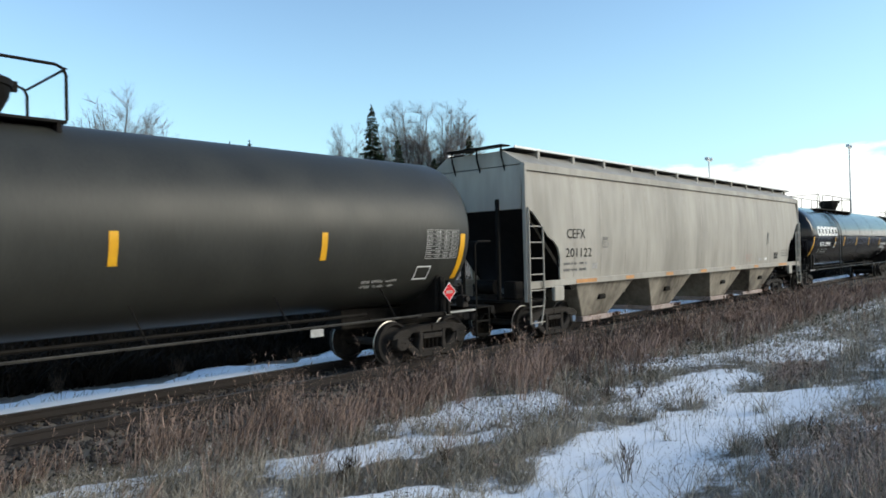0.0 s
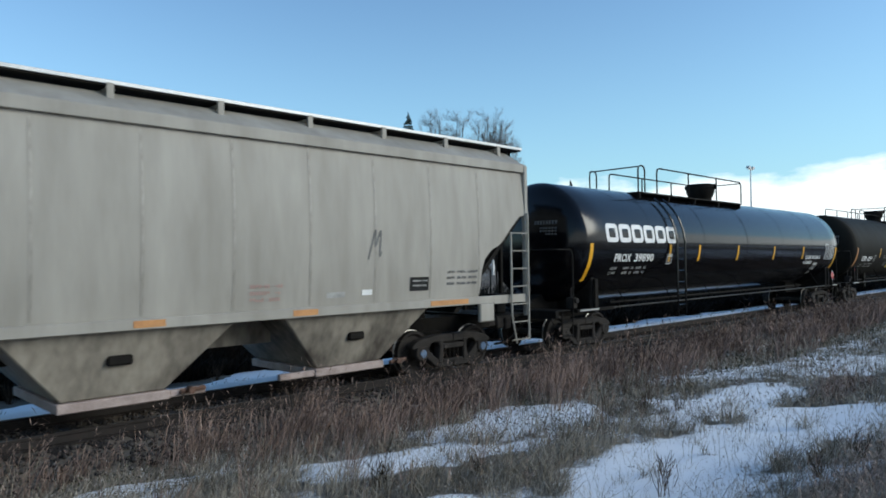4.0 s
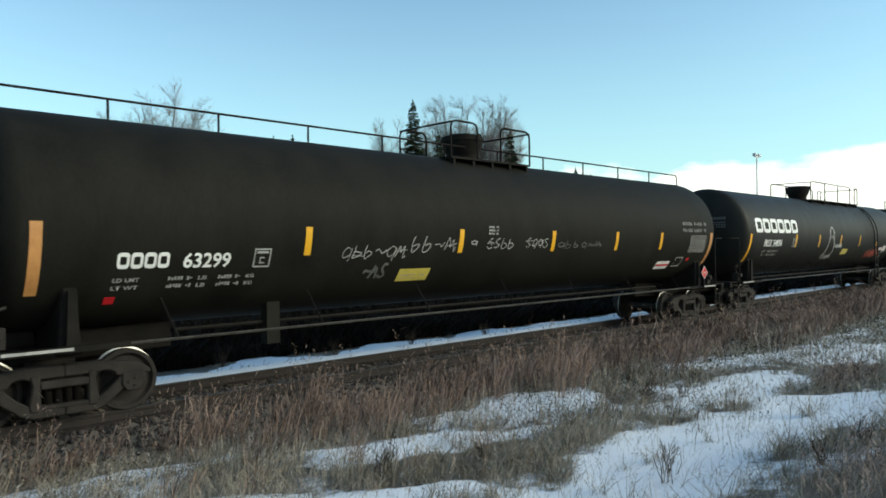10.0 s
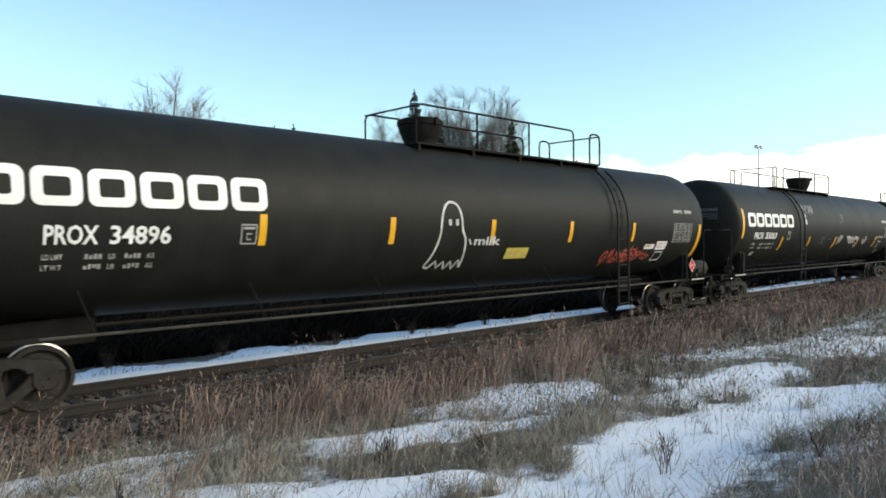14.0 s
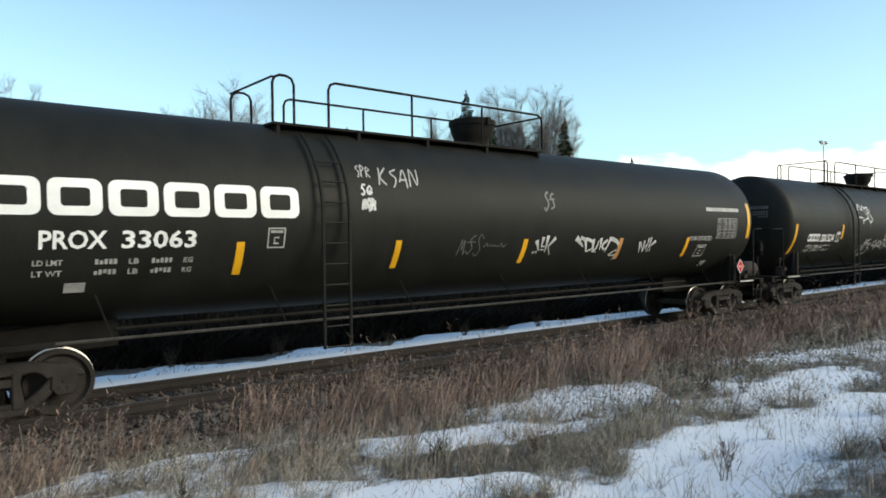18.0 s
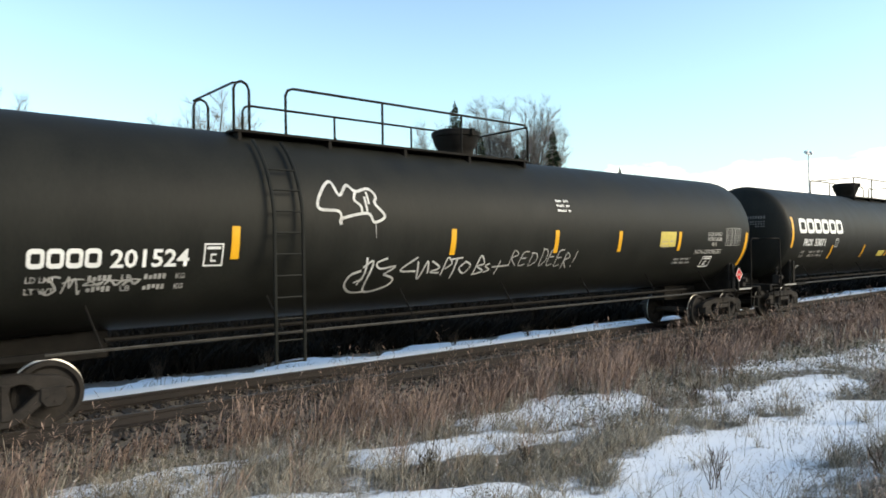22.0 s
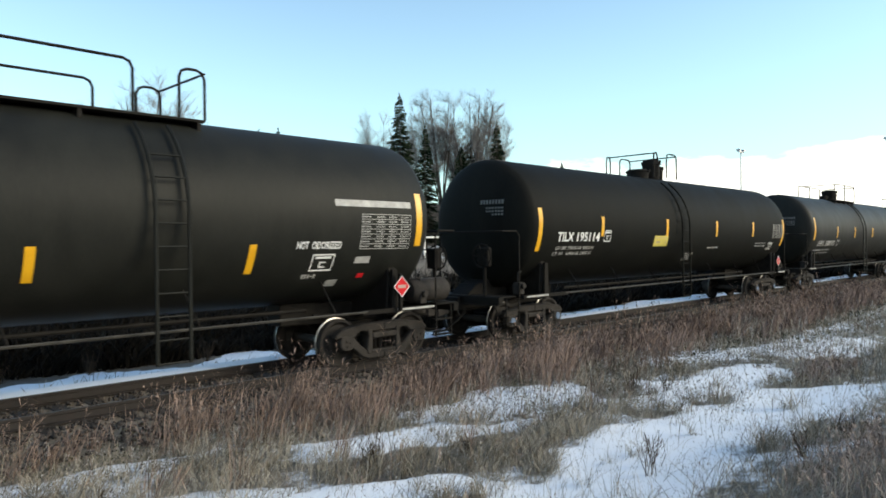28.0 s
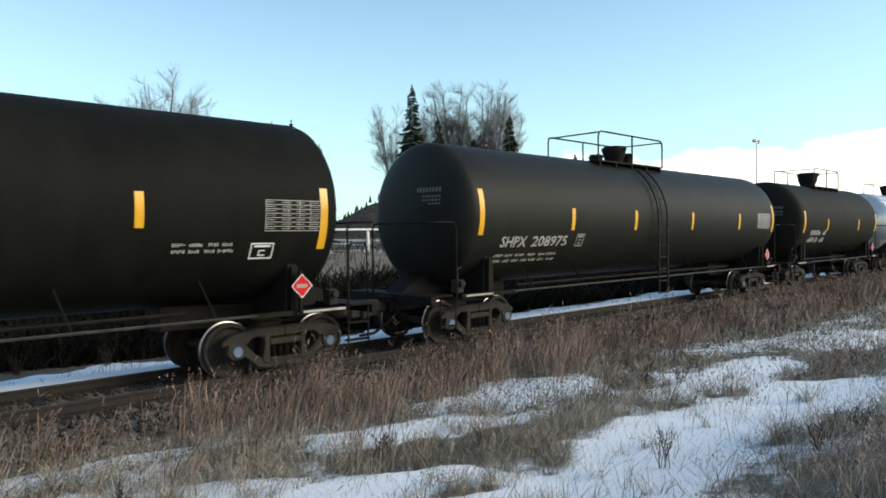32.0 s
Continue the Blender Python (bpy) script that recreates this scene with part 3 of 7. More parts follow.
def litter(name, label, count, area, seed, keep, high, size, material):
    """Small withered leaves at all angles, heaped in clumps."""
    x, y = sow(count, *area, seed, keep)
    r = np.random.RandomState(seed + 1)
    n = len(x)
    clump = np.clip(0.5 + 0.8 * waves(x, y, 3.4, seed + 2), 0.1, 1.3)
    p = np.stack([x, y, land(x, y) + 0.03 * drift_depth(x, y) + high * clump * r.rand(n) ** 1.4], -1)
    far = np.clip(np.hypot(x, y - EYE[1]) / 9, 0.8, 3.0)
    a = r.normal(0, 1, (n, 3))
    b = r.normal(0, 1, (n, 3))
    a *= (size * far * r.uniform(0.5, 1.3, n) / np.linalg.norm(a, axis=1))[:, None]
    b *= (0.45 * size * far / np.linalg.norm(b, axis=1))[:, None]
    v = np.stack([p - a, p + b, p + a, p - 0.7 * b], 1).reshape(-1, 3)
    return tagged(put(name, soup(name, v, np.arange(len(v)).reshape(-1, 4), material)), label, "plants", kind="stuff")


def thinning(x, y):
    """The growth opens up over the wide drifts further along."""
    return 1 - 0.6 * smooth(8, 13, x) * smooth(-5.0, -6.0, y)


def tall_zone(x, y):
    d = drift_depth(x, y)
    rim = belt_edge(x)
    belt = (0.10 + 0.9 * smooth(rim - 0.5, rim + 0.3, y)) * (0.06 + 0.94 * smooth(-1.9, -2.7, y))
    return np.clip(belt * (0.38 + 0.85 * waves(x, y, 2.2, 21) + 0.45 * waves(x, y, 0.7, 22)) * (1 - 0.8 * smooth(0.45, 0.8, d)), 0, 1) * thinning(x, y)


def short_zone(x, y):
    d = drift_depth(x, y)
    return np.clip((0.75 + 0.35 * waves(x, y, 1.3, 23)) * (1 - 0.93 * smooth(0.40, 0.75, d)), 0.05, 1) * (1 - smooth(-2.9, -2.4, y)) * thinning(x, y)


def edge_zone(x, y):
    return np.clip(0.6 + 0.5 * waves(x, y, 1.7, 31), 0, 1)


def red_zone(x, y):
    """The feathery belt thickens away from the camera's left and thins out over the drifts."""
    return np.clip(tall_zone(x, y) * (0.35 + 0.65 * smooth(1, 7, x)) + 0.30 * smooth(0.25, 0.7, waves(x, y, 1.6, 33)) * (1 - smooth(-3.0, -2.4, y)) * (1 - 0.85 * smooth(0.45, 0.8, drift_depth(x, y))), 0, 1) * thinning(x, y)


def herb_zone(x, y):
    rim = belt_edge(x)
    low = smooth(-1.9, -2.5, y) * smooth(rim - 1.6, rim - 0.3, y)
    return np.clip((0.8 - 0.35 * smooth(6, 14, x)) * low * (0.7 + 0.7 * waves(x, y, 1.4, 34)) + (0.22 + 0.2 * (x < 4)) * (waves(x, y, 2.3, 35) > 0.45), 0, 1) * (y < -1.7)


def bleached_zone(x, y):
    d = drift_depth(x, y)
    return np.clip((0.10 + 0.9 * smooth(0.3, 0.5, d) * (1 - smooth(0.68, 0.9, d))) * (0.55 + 0.8 * waves(x, y, 1.9, 36)), 0.015, 1) * (y < -2.5)


def mat_zone(x, y):
    """Bare, matted ground on the near side, with few clumps out on the snow."""
    d = drift_depth(x, y)
    return np.clip((0.85 - 0.75 * smooth(0.45, 0.75, d)) * (0.6 + 0.6 * waves(x, y, 1.7, 52)) + 0.9 * clump_patch(x, y), 0.05, 1) * smooth(-2.5, -3.1, y) * thinning(x, y)


tussocks("straw_tussocks", "pale straw-coloured tussocks of dead grass at the edge of the snow", 5200, (-9, 34, -11.0, -2.8), 301, mat_zone, 0.30, 0.0062, STRAW)
tussocks("island_tussocks", "tufts of pale dead grass on islands between the drifts", 2800, (1.0, 13, -8.6, -3.2), 331, lambda x, y: np.clip(clump_patch(x, y) + 0.45 * smooth(0.2, 0.4, drift_depth(x, y)) * (1 - smooth(0.5, 0.7, drift_depth(x, y))), 0, 1), 0.27, 0.0062, STRAW, 24, 0.45, 0.6, 0.5)
tussocks("bleached_tussocks", "bleached grey tussocks of dead grass among the snow", 3200, (-9, 30, -10.8, -3.0), 311, lambda x, y: mat_zone(x, y) * np.clip(0.5 + waves(x, y, 0.9, 53), 0, 1), 0.24, 0.0065, BLEACHED, 24, 0.7, 0.8)
tussocks("red_tussocks", "reddish-brown tussocks of tall dry grass along the ballast", 2600, (-9, 42, -6.2, -2.1), 321, lambda x, y: np.clip(tall_zone(x, y) * 1.5, 0, 1), 0.62, 0.0052, REDGRASS, 30, 0.26, 0.5, 0.9)
grow("tall_grass", "tall reddish-brown dry grass in a belt beside the ballast", 56000, (-9, 46, -6.6, -1.75), 101, lambda x, y: tall_zone(x, y) * (0.22 + 0.78 * smooth(0.5, 7, x)), 0.50, 0.0042, REDGRASS, 0.24, 0.35, 1.0)
plumes("feather_grass", "feathery reddish-brown seed heads of dry weeds by the track", 26000, (-9, 46, -9.5, -1.8), 201, red_zone, 0.62, REDGRASS)
plumes("tall_weeds", "scattered tall brown weed stems beside the ballast", 2600, (-7, 40, -4.2, -2.0), 205, lambda x, y: np.clip(0.45 + 0.7 * waves(x, y, 1.9, 39), 0, 1) * (0.35 + 0.65 * smooth(-1, 6, x)), 0.85, REDGRASS, 9, 0.012)
litter("withered_herbs", "low withered olive-brown herbs between ballast and snow", 120000, (-9, 30, -9.0, -1.75), 211, herb_zone, 0.26, 0.022, HERB)
litter("bleached_leaves", "bleached dry leaves poking through the snow in clumps", 90000, (-9, 34, -10.6, -2.5), 221, bleached_zone, 0.16, 0.02, BLEACHED)
plumes("pale_weeds", "pale feathery weeds scattered over the snow", 17000, (-9, 36, -10.5, -2.6), 231, lambda x, y: np.clip(0.18 + 0.5 * waves(x, y, 1.1, 37), 0.03, 1) * (1 - 0.65 * smooth(0.5, 0.85, drift_depth(x, y))), 0.34, BLEACHED, 6, 0.009)
grow("dry_grass", "pale matted dry grass standing through thin snow", 90000, (-9, 40, -11.2, -2.4), 111, short_zone, 0.20, 0.006, STRAW, 0.75, 0.9)
grow("pale_grass", "scattered straw-coloured seed stems above the snow", 18000, (-9, 46, -9.5, -2.3), 121, lambda x, y: np.clip(0.35 + 0.6 * waves(x, y, 1.0, 25), 0.06, 1) * (1 - 0.8 * smooth(0.5, 0.9, drift_depth(x, y))), 0.46, 0.004, STRAW, 0.22, 0.35, 1.0)
grow("field_grass", "brown dry grass along the line in the distance", 36000, (38, 260, -14, -2.4), 131, lambda x, y: np.clip(0.5 + 0.6 * waves(x, y, 0.35, 26), 0, 1), 0.5, 0.012, REDGRASS, 0.25, 0.5)
grow("far_side_grass", "dry grass at the foot of the bank beyond the rails", 4000, (-20, 70, 2.4, 3.4), 141, edge_zone, 0.16, 0.008, STRAW, 0.5, 0.7)
grow("bank_brush", "dense leafless brown brush on the bank beyond the rails, train's shade in its colour", 90000, (-30, 150, 4.6, 16.5), 151, lambda x, y: np.clip(0.75 + 0.5 * waves(x, y, 0.5, 41), 0, 1) * (y > brush_edge(x)), 0.85, 0.011, SHADE_BRUSH, 0.35, 0.3)


# broad near-black blades, added to deepen the shade seen below the tanks
grow("bank_thicket", "low tangled brush at the foot of the bank, darkened for the train's shade", 110000, (-12, 70, 4.6, 13.0), 153, lambda x, y: (y > brush_edge(x) - 0.1) * (1 - 0.5 * smooth(2.0, 5.0, y - brush_edge(x))), 0.7, 0.034, SHADE_BRUSH, 0.5, 0.5)
grow("field_brush", "grey leafless bushes in the field beyond the line", 26000, (-20, 90, 16, 40), 155, lambda x, y: np.clip(0.35 + 0.8 * waves(x, y, 0.4, 46), 0, 1), 0.7, 0.010, HILL, 0.4, 0.3)
grow("dead_scrub", "dense reddish-brown dead scrub at the edge of the snow", 40000, (1.5, 17, -11.3, -5.0), 161, scrub_patch, 0.24, 0.0045, SCRUB, 0.35, 0.4, 0.8)
plumes("scrub_heads", "reddish feathery heads over the dead scrub", 16000, (1.5, 17, -11.3, -5.0), 165, scrub_patch, 0.32, SCRUB)
litter("scrub_leaves", "grey-green withered leaves round the dead scrub", 30000, (1.5, 17, -11.3, -5.0), 167, lambda x, y: 4 * scrub_patch(x, y) * (1 - scrub_patch(x, y)) + 0.12 * scrub_patch(x, y), 0.26, 0.02, HERB)
grow("snow_grass", "thin pale grass blades poking through the snow", 90000, (-9, 30, -10.5, -3.2), 171, lambda x, y: np.clip(0.35 + 0.7 * waves(x, y, 2.4, 27), 0.05, 1) * (1 - 0.55 * smooth(0.55, 0.85, drift_depth(x, y))), 0.22, 0.0040, STRAW, 0.55, 0.7)


def weed(x, y, size, count, seed, dark=True):
    """A clump of branching dead weed stems."""
    r = np.random.RandomState(seed)
    s = Shape()
    for _ in range(count):
        a, tilt = r.uniform(0, 6.28), r.uniform(0.05, 0.55)
        base = Vector((r.normal(0, 0.06 * size), r.normal(0, 0.06 * size), -0.03))
        h = size * r.uniform(0.55, 1.1)
        tip = base + Vector((math.cos(a) * math.sin(tilt), math.sin(a) * math.sin(tilt), math.cos(tilt))) * h
        mid = (base + tip) / 2 + Vector((r.normal(0, 0.03), r.normal(0, 0.03), 0.02))
        s.tube([base, mid, tip], 0.0055, 3, 0.002, False)
        for _ in range(4):
            u = r.uniform(0.35, 0.95)
            p = base.lerp(tip, u)
            b = r.uniform(0, 6.28)
            s.tube([p, p + Vector((math.cos(b) * 0.6, math.sin(b) * 0.6, 0.7)) * h * r.uniform(0.12, 0.28)], 0.003, 3, 0.0015, False)
    ob = put("weed_clump", s.mesh("weed_clump", TWIG), None, pose(x, y, float(land(np.array(x), np.array(y)))))
    return tagged(ob, "dark dead weed stems sticking out of the snow" if dark else "brown dry weed clump at the edge of the snow", "weed", "weeds in the snow")


for wx, wy, ws, wc, sd in ((4.88, -5.75, 0.42, 16, 1), (4.6, -5.95, 0.25, 10, 2), (6.21, -8.35, 0.55, 7, 3), (6.53, -8.2, 0.4, 6, 4), (6.99, -9.5, 0.3, 14, 5), (7.91, -9.6, 0.32, 14, 6), (8.83, -9.9, 0.34, 14, 7),
                           (10.4, -6.4, 0.4, 12, 11), (11.96, -7.4, 0.3, 8, 12), (2.21, -5.25, 0.35, 20, 13), (5.8, -6.3, 0.3, 18, 14), (-3.86, 4.5, 0.8, 26, 15), (2.39, 5, 0.7, 24, 16), (-1.47, 5.4, 0.5, 18, 17), (5.52, 5.1, 0.6, 20, 18), (7.91, 4.3, 0.55, 30, 20), (10.86, 3.7, 0.5, 26, 21), (3.86, 5.7, 0.6, 30, 22), (13.34, 3.4, 0.5, 26, 23), (16.56, 3.5, 0.5, 24, 24), (9.66, -6.2, 0.5, 26, 19)):
    weed(wx, wy, ws, wc, sd, sd in (1, 2, 3, 4))


# ---- trees ----
def bare_tree_meshes(seed):
    """A leafless crown: a trunk that forks low into spreading limbs, branches and a haze of fine twigs; 15 m tall, 9 m wide."""
    r = random.Random(seed)
    wood, verts, faces = Shape(), [], []
    mid, high, wide = 9.4, 5.6, 4.5

    def inside(p):
        return (math.hypot(p.x, p.y) / wide) ** 3 + (abs(p.z - mid) / high) ** 3

    def thin(p, q, rad):
        d = (q - p).normalized()
        one = d.orthogonal().normalized() * rad
        two = d.cross(one).normalized() * rad
        n = len(verts)
        verts.extend([p - one, p + one, p + two, q])
        faces.extend([(n, n + 1, n + 3), (n + 1, n + 2, n + 3), (n + 2, n, n + 3)])

    def bend(p, q, lift, steps=5):
        mid_point = (p + q) / 2 + Vector((r.gauss(0, 0.15), r.gauss(0, 0.15), -lift))
        return [p * (1 - t) ** 2 + mid_point * (2 * t * (1 - t)) + q * t * t for t in [k / steps for k in range(steps + 1)]]

    def along(line, u):
        k = min(int(u * (len(line) - 1)), len(line) - 2)
        return line[k].lerp(line[k + 1], u * (len(line) - 1) - k)

    def tuft(p, out, reach):
        """A branch with its twigs and their side shoots."""
        q = p + out * reach
        while inside(q) > r.uniform(0.85, 1.1) and (q - p).length > 0.25:
            q = p.lerp(q, 0.82)
        branch = bend(p, q, 0.15, 3)
        for c, d in zip(branch, branch[1:]):
            thin(c, d + (d - c) * 0.2, 0.019)
        for _ in range(15):
            c = along(branch, r.uniform(0.15, 1.0))
            d = c + (out + Vector((r.gauss(0, 0.8), r.gauss(0, 0.8), r.uniform(-0.2, 1.0)))).normalized() * r.uniform(0.4, 1.1)
            thin(c, d, 0.0095)
            for _ in range(2):
                e = c.lerp(d, r.uniform(0.3, 0.8))
                thin(e, e + ((d - c).normalized() + Vector((r.gauss(0, 0.6), r.gauss(0, 0.6), r.uniform(0, 0.6)))).normalized() * r.uniform(0.25, 0.65), 0.0075)

    fork = r.uniform(3.4, 4.2)
    trunk = [Vector((0, 0, -0.4)), Vector((r.gauss(0, 0.08), r.gauss(0, 0.08), fork * 0.5)), Vector((r.gauss(0, 0.15), r.gauss(0, 0.15), fork))]
    wood.tube(trunk, 0.32, 8, 0.24, False)
    for k in range(9):
        ang = k * 2.4 + r.uniform(-0.4, 0.4)
        spread = (0.30, 0.62, 0.80, 0.48, 0.88, 0.72, 0.45, 0.92, 0.64)[k]
        tip_z = mid + high * 0.88 * (1 - 0.8 * spread ** 4) - r.uniform(0.0, 0.9)
        base = trunk[2] if k < 5 else trunk[1].lerp(trunk[2], r.uniform(0.55, 1.0))
        tip = Vector((math.cos(ang) * wide * spread, math.sin(ang) * wide * spread, tip_z))
        limb = bend(base, tip, 0.9 * spread, 6)
        wood.tube(limb, 0.12 if k < 5 else 0.085, 6, 0.022, False)
        for _ in range(3):
            p = along(limb, r.uniform(0.28, 0.7))
            a2 = ang + r.gauss(0, 1.0)
            q = p + Vector((math.cos(a2) * r.uniform(0.8, 1.8), math.sin(a2) * r.uniform(0.8, 1.8), r.uniform(1.2, 2.8)))
            while inside(q) > 0.95:
                q = p.lerp(q, 0.85)
            arm = bend(p, q, 0.3, 4)
            wood.tube(arm, 0.042, 5, 0.015, False)
            for _ in range(7):
                p2 = along(arm, r.uniform(0.25, 1.0))
                tuft(p2, Vector((p2.x * 0.45 + r.gauss(0, 1.0), p2.y * 0.45 + r.gauss(0, 1.0), abs(r.gauss(0.9, 0.6)) + 0.2)).normalized(), r.uniform(0.8, 1.7))
        for _ in range(12):
            p = along(limb, r.uniform(0.35, 1.0))
            tuft(p, Vector((p.x * 0.4 + r.gauss(0, 1.0), p.y * 0.4 + r.gauss(0, 1.0), abs(r.gauss(0.9, 0.6)) + 0.15)).normalized(), r.uniform(0.9, 2.0))
    return wood.mesh("trunk", BARK, True), soup("crown", [tuple(p) for p in verts], faces, TWIGS)


def bare_tree(x, y, height, seed, variant, wide, label="leafless poplar with fine grey-brown twigs"):
    trunk, crown = once(("bare", variant), lambda: bare_tree_meshes(variant))
    z = float(land(np.array(float(x)), np.array(float(y))))
    t = thing("bare_tree", label, "tree", "bare trees beyond the line", pose(x, y, z, 0, 0, seed * 47.0 % 360))
    t.scale = (wide / 9.0, wide / 9.0, height / 15.0)
    put("trunk", trunk, t)
    put("crown", crown, t)
    return t


def spruce_meshes(seed):
    r = random.Random(seed)
    wood = Shape().tube([(0, 0, -0.3), (0.02, 0, 6), (0, 0, 12)], 0.17, 6, 0.02)
    v, f = [], []
    z = 1.0
    while z < 11.9:
        reach = 2.3 * (1 - z / 12.2) ** 0.85 * r.uniform(0.75, 1.15) + 0.10
        for k in range(9):
            a = r.uniform(0, 6.28)
            d = Vector((math.cos(a), math.sin(a), 0))
            side = Vector((-d.y, d.x, 0))
            length = reach * r.uniform(0.65, 1.12)
            sag = r.uniform(0.12, 0.42)
            for j in range(6):
                u0 = (j + 0.2) / 6
                p = d * length * u0 + Vector((0, 0, z - sag * length * u0 + 0.10 * length * u0 ** 2))
                w = 0.30 * length * (1 - u0 * 0.6) + 0.05
                for sg in (-1, 1):
                    q = p + side * sg * w * r.uniform(0.6, 1.2) + d * 0.22 * length + Vector((0, 0, -r.uniform(0.02, 0.22)))
                    n = len(v)
                    v.extend([p, p + d * 0.18 * length + Vector((0, 0, 0.04)), q])
                    f.append((n, n + 1, n + 2))
        z += r.uniform(0.14, 0.26)
    for k in range(14):
        n = len(v)
        zz = 11.4 + k * 0.05
        a = r.uniform(0, 6.28)
        v.extend([Vector((0, 0, zz)), Vector((0, 0, zz + 0.14)), Vector((math.cos(a) * 0.14, math.sin(a) * 0.14, zz + 0.02))])
        f.append((n, n + 1, n + 2))
    return wood.mesh("trunk", BARK, True), soup("crown", [tuple(p) for p in v], f, NEEDLE)


def spruce(x, y, height, seed, slim=1.0):
    trunk, crown = once(("spruce", seed % 3), lambda: spruce_meshes(seed % 3))
    z = float(land(np.array(float(x)), np.array(float(y))))
    t = thing("spruce", "dark green spruce with drooping branches", "tree", "spruces beyond the line", pose(x, y, z, 0, 0, seed * 61.0 % 360))
    t.scale = (height / 12.0 * slim, height / 12.0 * slim, height / 12.0)
    put("trunk", trunk, t)
    put("crown", crown, t)


def seen_at(turn, dist):
    """A spot by its compass turn from the camera and its distance."""
    return -math.sin(radians(turn)) * dist, EYE[1] + math.cos(radians(turn)) * dist


def top_height(turn, rise, dist):
    """Height of a thing at that distance whose top stands at that angle."""
    x, y = seen_at(turn, dist)
    return EYE[2] + dist * math.tan(radians(rise)) - float(land(np.array(x), np.array(y)))


for turn, rise, dist, seed, slim in ((-41.8, 12.2, 78, 1, 0.85), (-43.85, 9.6, 80, 2, 0.95), (-49.75, 9.8, 84, 3, 0.85), (-30.5, 9.2, 56, 4, 1.0), (-32.0, 9.3, 57, 5, 1.0), (-34.2, 7.5, 62, 18, 1.0), (-31.2, 7.0, 66, 6, 1.1), (-29.0, 7.6, 60, 7, 1.0), (-12.3, 9.2, 84, 8, 1.35), (-14.6, 5.5, 90, 9, 0.9),
                                     (9.4, 12.8, 70, 10, 0.9), (6.2, 12.2, 72, 11, 0.9), (4.9, 11.8, 74, 12, 0.8), (-55.0, 6.5, 96, 13, 0.9), (-56.2, 5.9, 98, 14, 0.9), (-47.4, 8.4, 86, 15, 1.3), (-46.8, 7.9, 80, 16, 1.2), (-41.2, 8.4, 82, 17, 1.0)):
    spruce(*seen_at(turn, dist), top_height(turn, rise, dist), seed, slim)
for turn, rise, dist, seed, variant, wide in ((-40.2, 10.9, 88, 1, 31, 8.5), (-45.2, 12.8, 86, 3, 33, 10.5), (-46.9, 11.7, 92, 4, 31, 9.0), (-48.0, 12.6, 86, 5, 32, 9.5), (-49.6, 10.6, 92, 6, 33, 6.0), (-43.3, 11.2, 94, 2, 32, 7.5), (-22.1, 12.9, 48, 7, 31, 7.2), (-25.7, 11.0, 52, 9, 32, 3.8),
                                              (2.6, 11.3, 76, 11, 32, 7.0), (-6.2, 12.4, 70, 12, 33, 7.0), (-8.4, 11.8, 74, 13, 31, 6.5), (12.0, 12.0, 78, 14, 33, 7.0)):
    bare_tree(*seen_at(turn, dist), top_height(turn, rise, dist), seed, variant, wide)


def ridge():
    """The low wooded hills along the horizon."""
    v, f = [], []
    n = 241
    for k in range(n):
        turn = 60 - k * 0.8
        a = np.array(turn)
        h = 9 + 2.5 * waves(a, a * 0, 0.12, 61) + 1.2 * waves(a, a * 0, 0.9, 62) + 15 * smooth(-34, -41, a) * (1 - smooth(-46, -58, a))
        for dist, part in ((300, 0.0), (318, 0.62), (345, 0.88), (400, 1.0), (560, 0.0)):
            x, y = seen_at(turn, dist)
            v.append((x, y, 1.5 + float(h) * part))
    for k in range(n - 1):
        for j in range(4):
            f.append((k * 5 + j, k * 5 + 5 + j, k * 5 + 6 + j, k * 5 + 1 + j))
    return soup("distant_hills", v, f, HILL, True)


tagged(put("backdrop_hills", ridge()), "low brown wooded hills along the horizon", "hills", kind="structure")


def far_wood():
    """Rows of small dark and bare trees along the hills."""
    r = random.Random(77)
    v, f = [], []
    for _ in range(1500):
        turn, dist = r.uniform(-90, 40), r.uniform(300, 350)
        x, y = seen_at(turn, dist)
        a = np.array(turn)
        h0 = 1.5 + float(9 + 2.5 * waves(a, a * 0, 0.12, 61) + 1.2 * waves(a, a * 0, 0.9, 62) + 15 * smooth(-34, -41, a) * (1 - smooth(-46, -58, a))) * min(1.0, (dist - 300) / 50)
        h, w = r.uniform(1.5, 4.5), r.uniform(0.6, 1.4)
        for q in range(3):
            ang = r.uniform(0, 6.28)
            dx, dy = math.cos(ang) * w, math.sin(ang) * w
            n = len(v)
            v.extend([(x - dx, y - dy, h0 - 1), (x + dx, y + dy, h0 - 1), (x, y, h0 + h)])
            f.append((n, n + 1, n + 2))
    return soup("far_wood", v, f, NEEDLE)


tagged(put("far_wood", far_wood()), "small dark conifers scattered along the distant hills", "wood", kind="stuff")


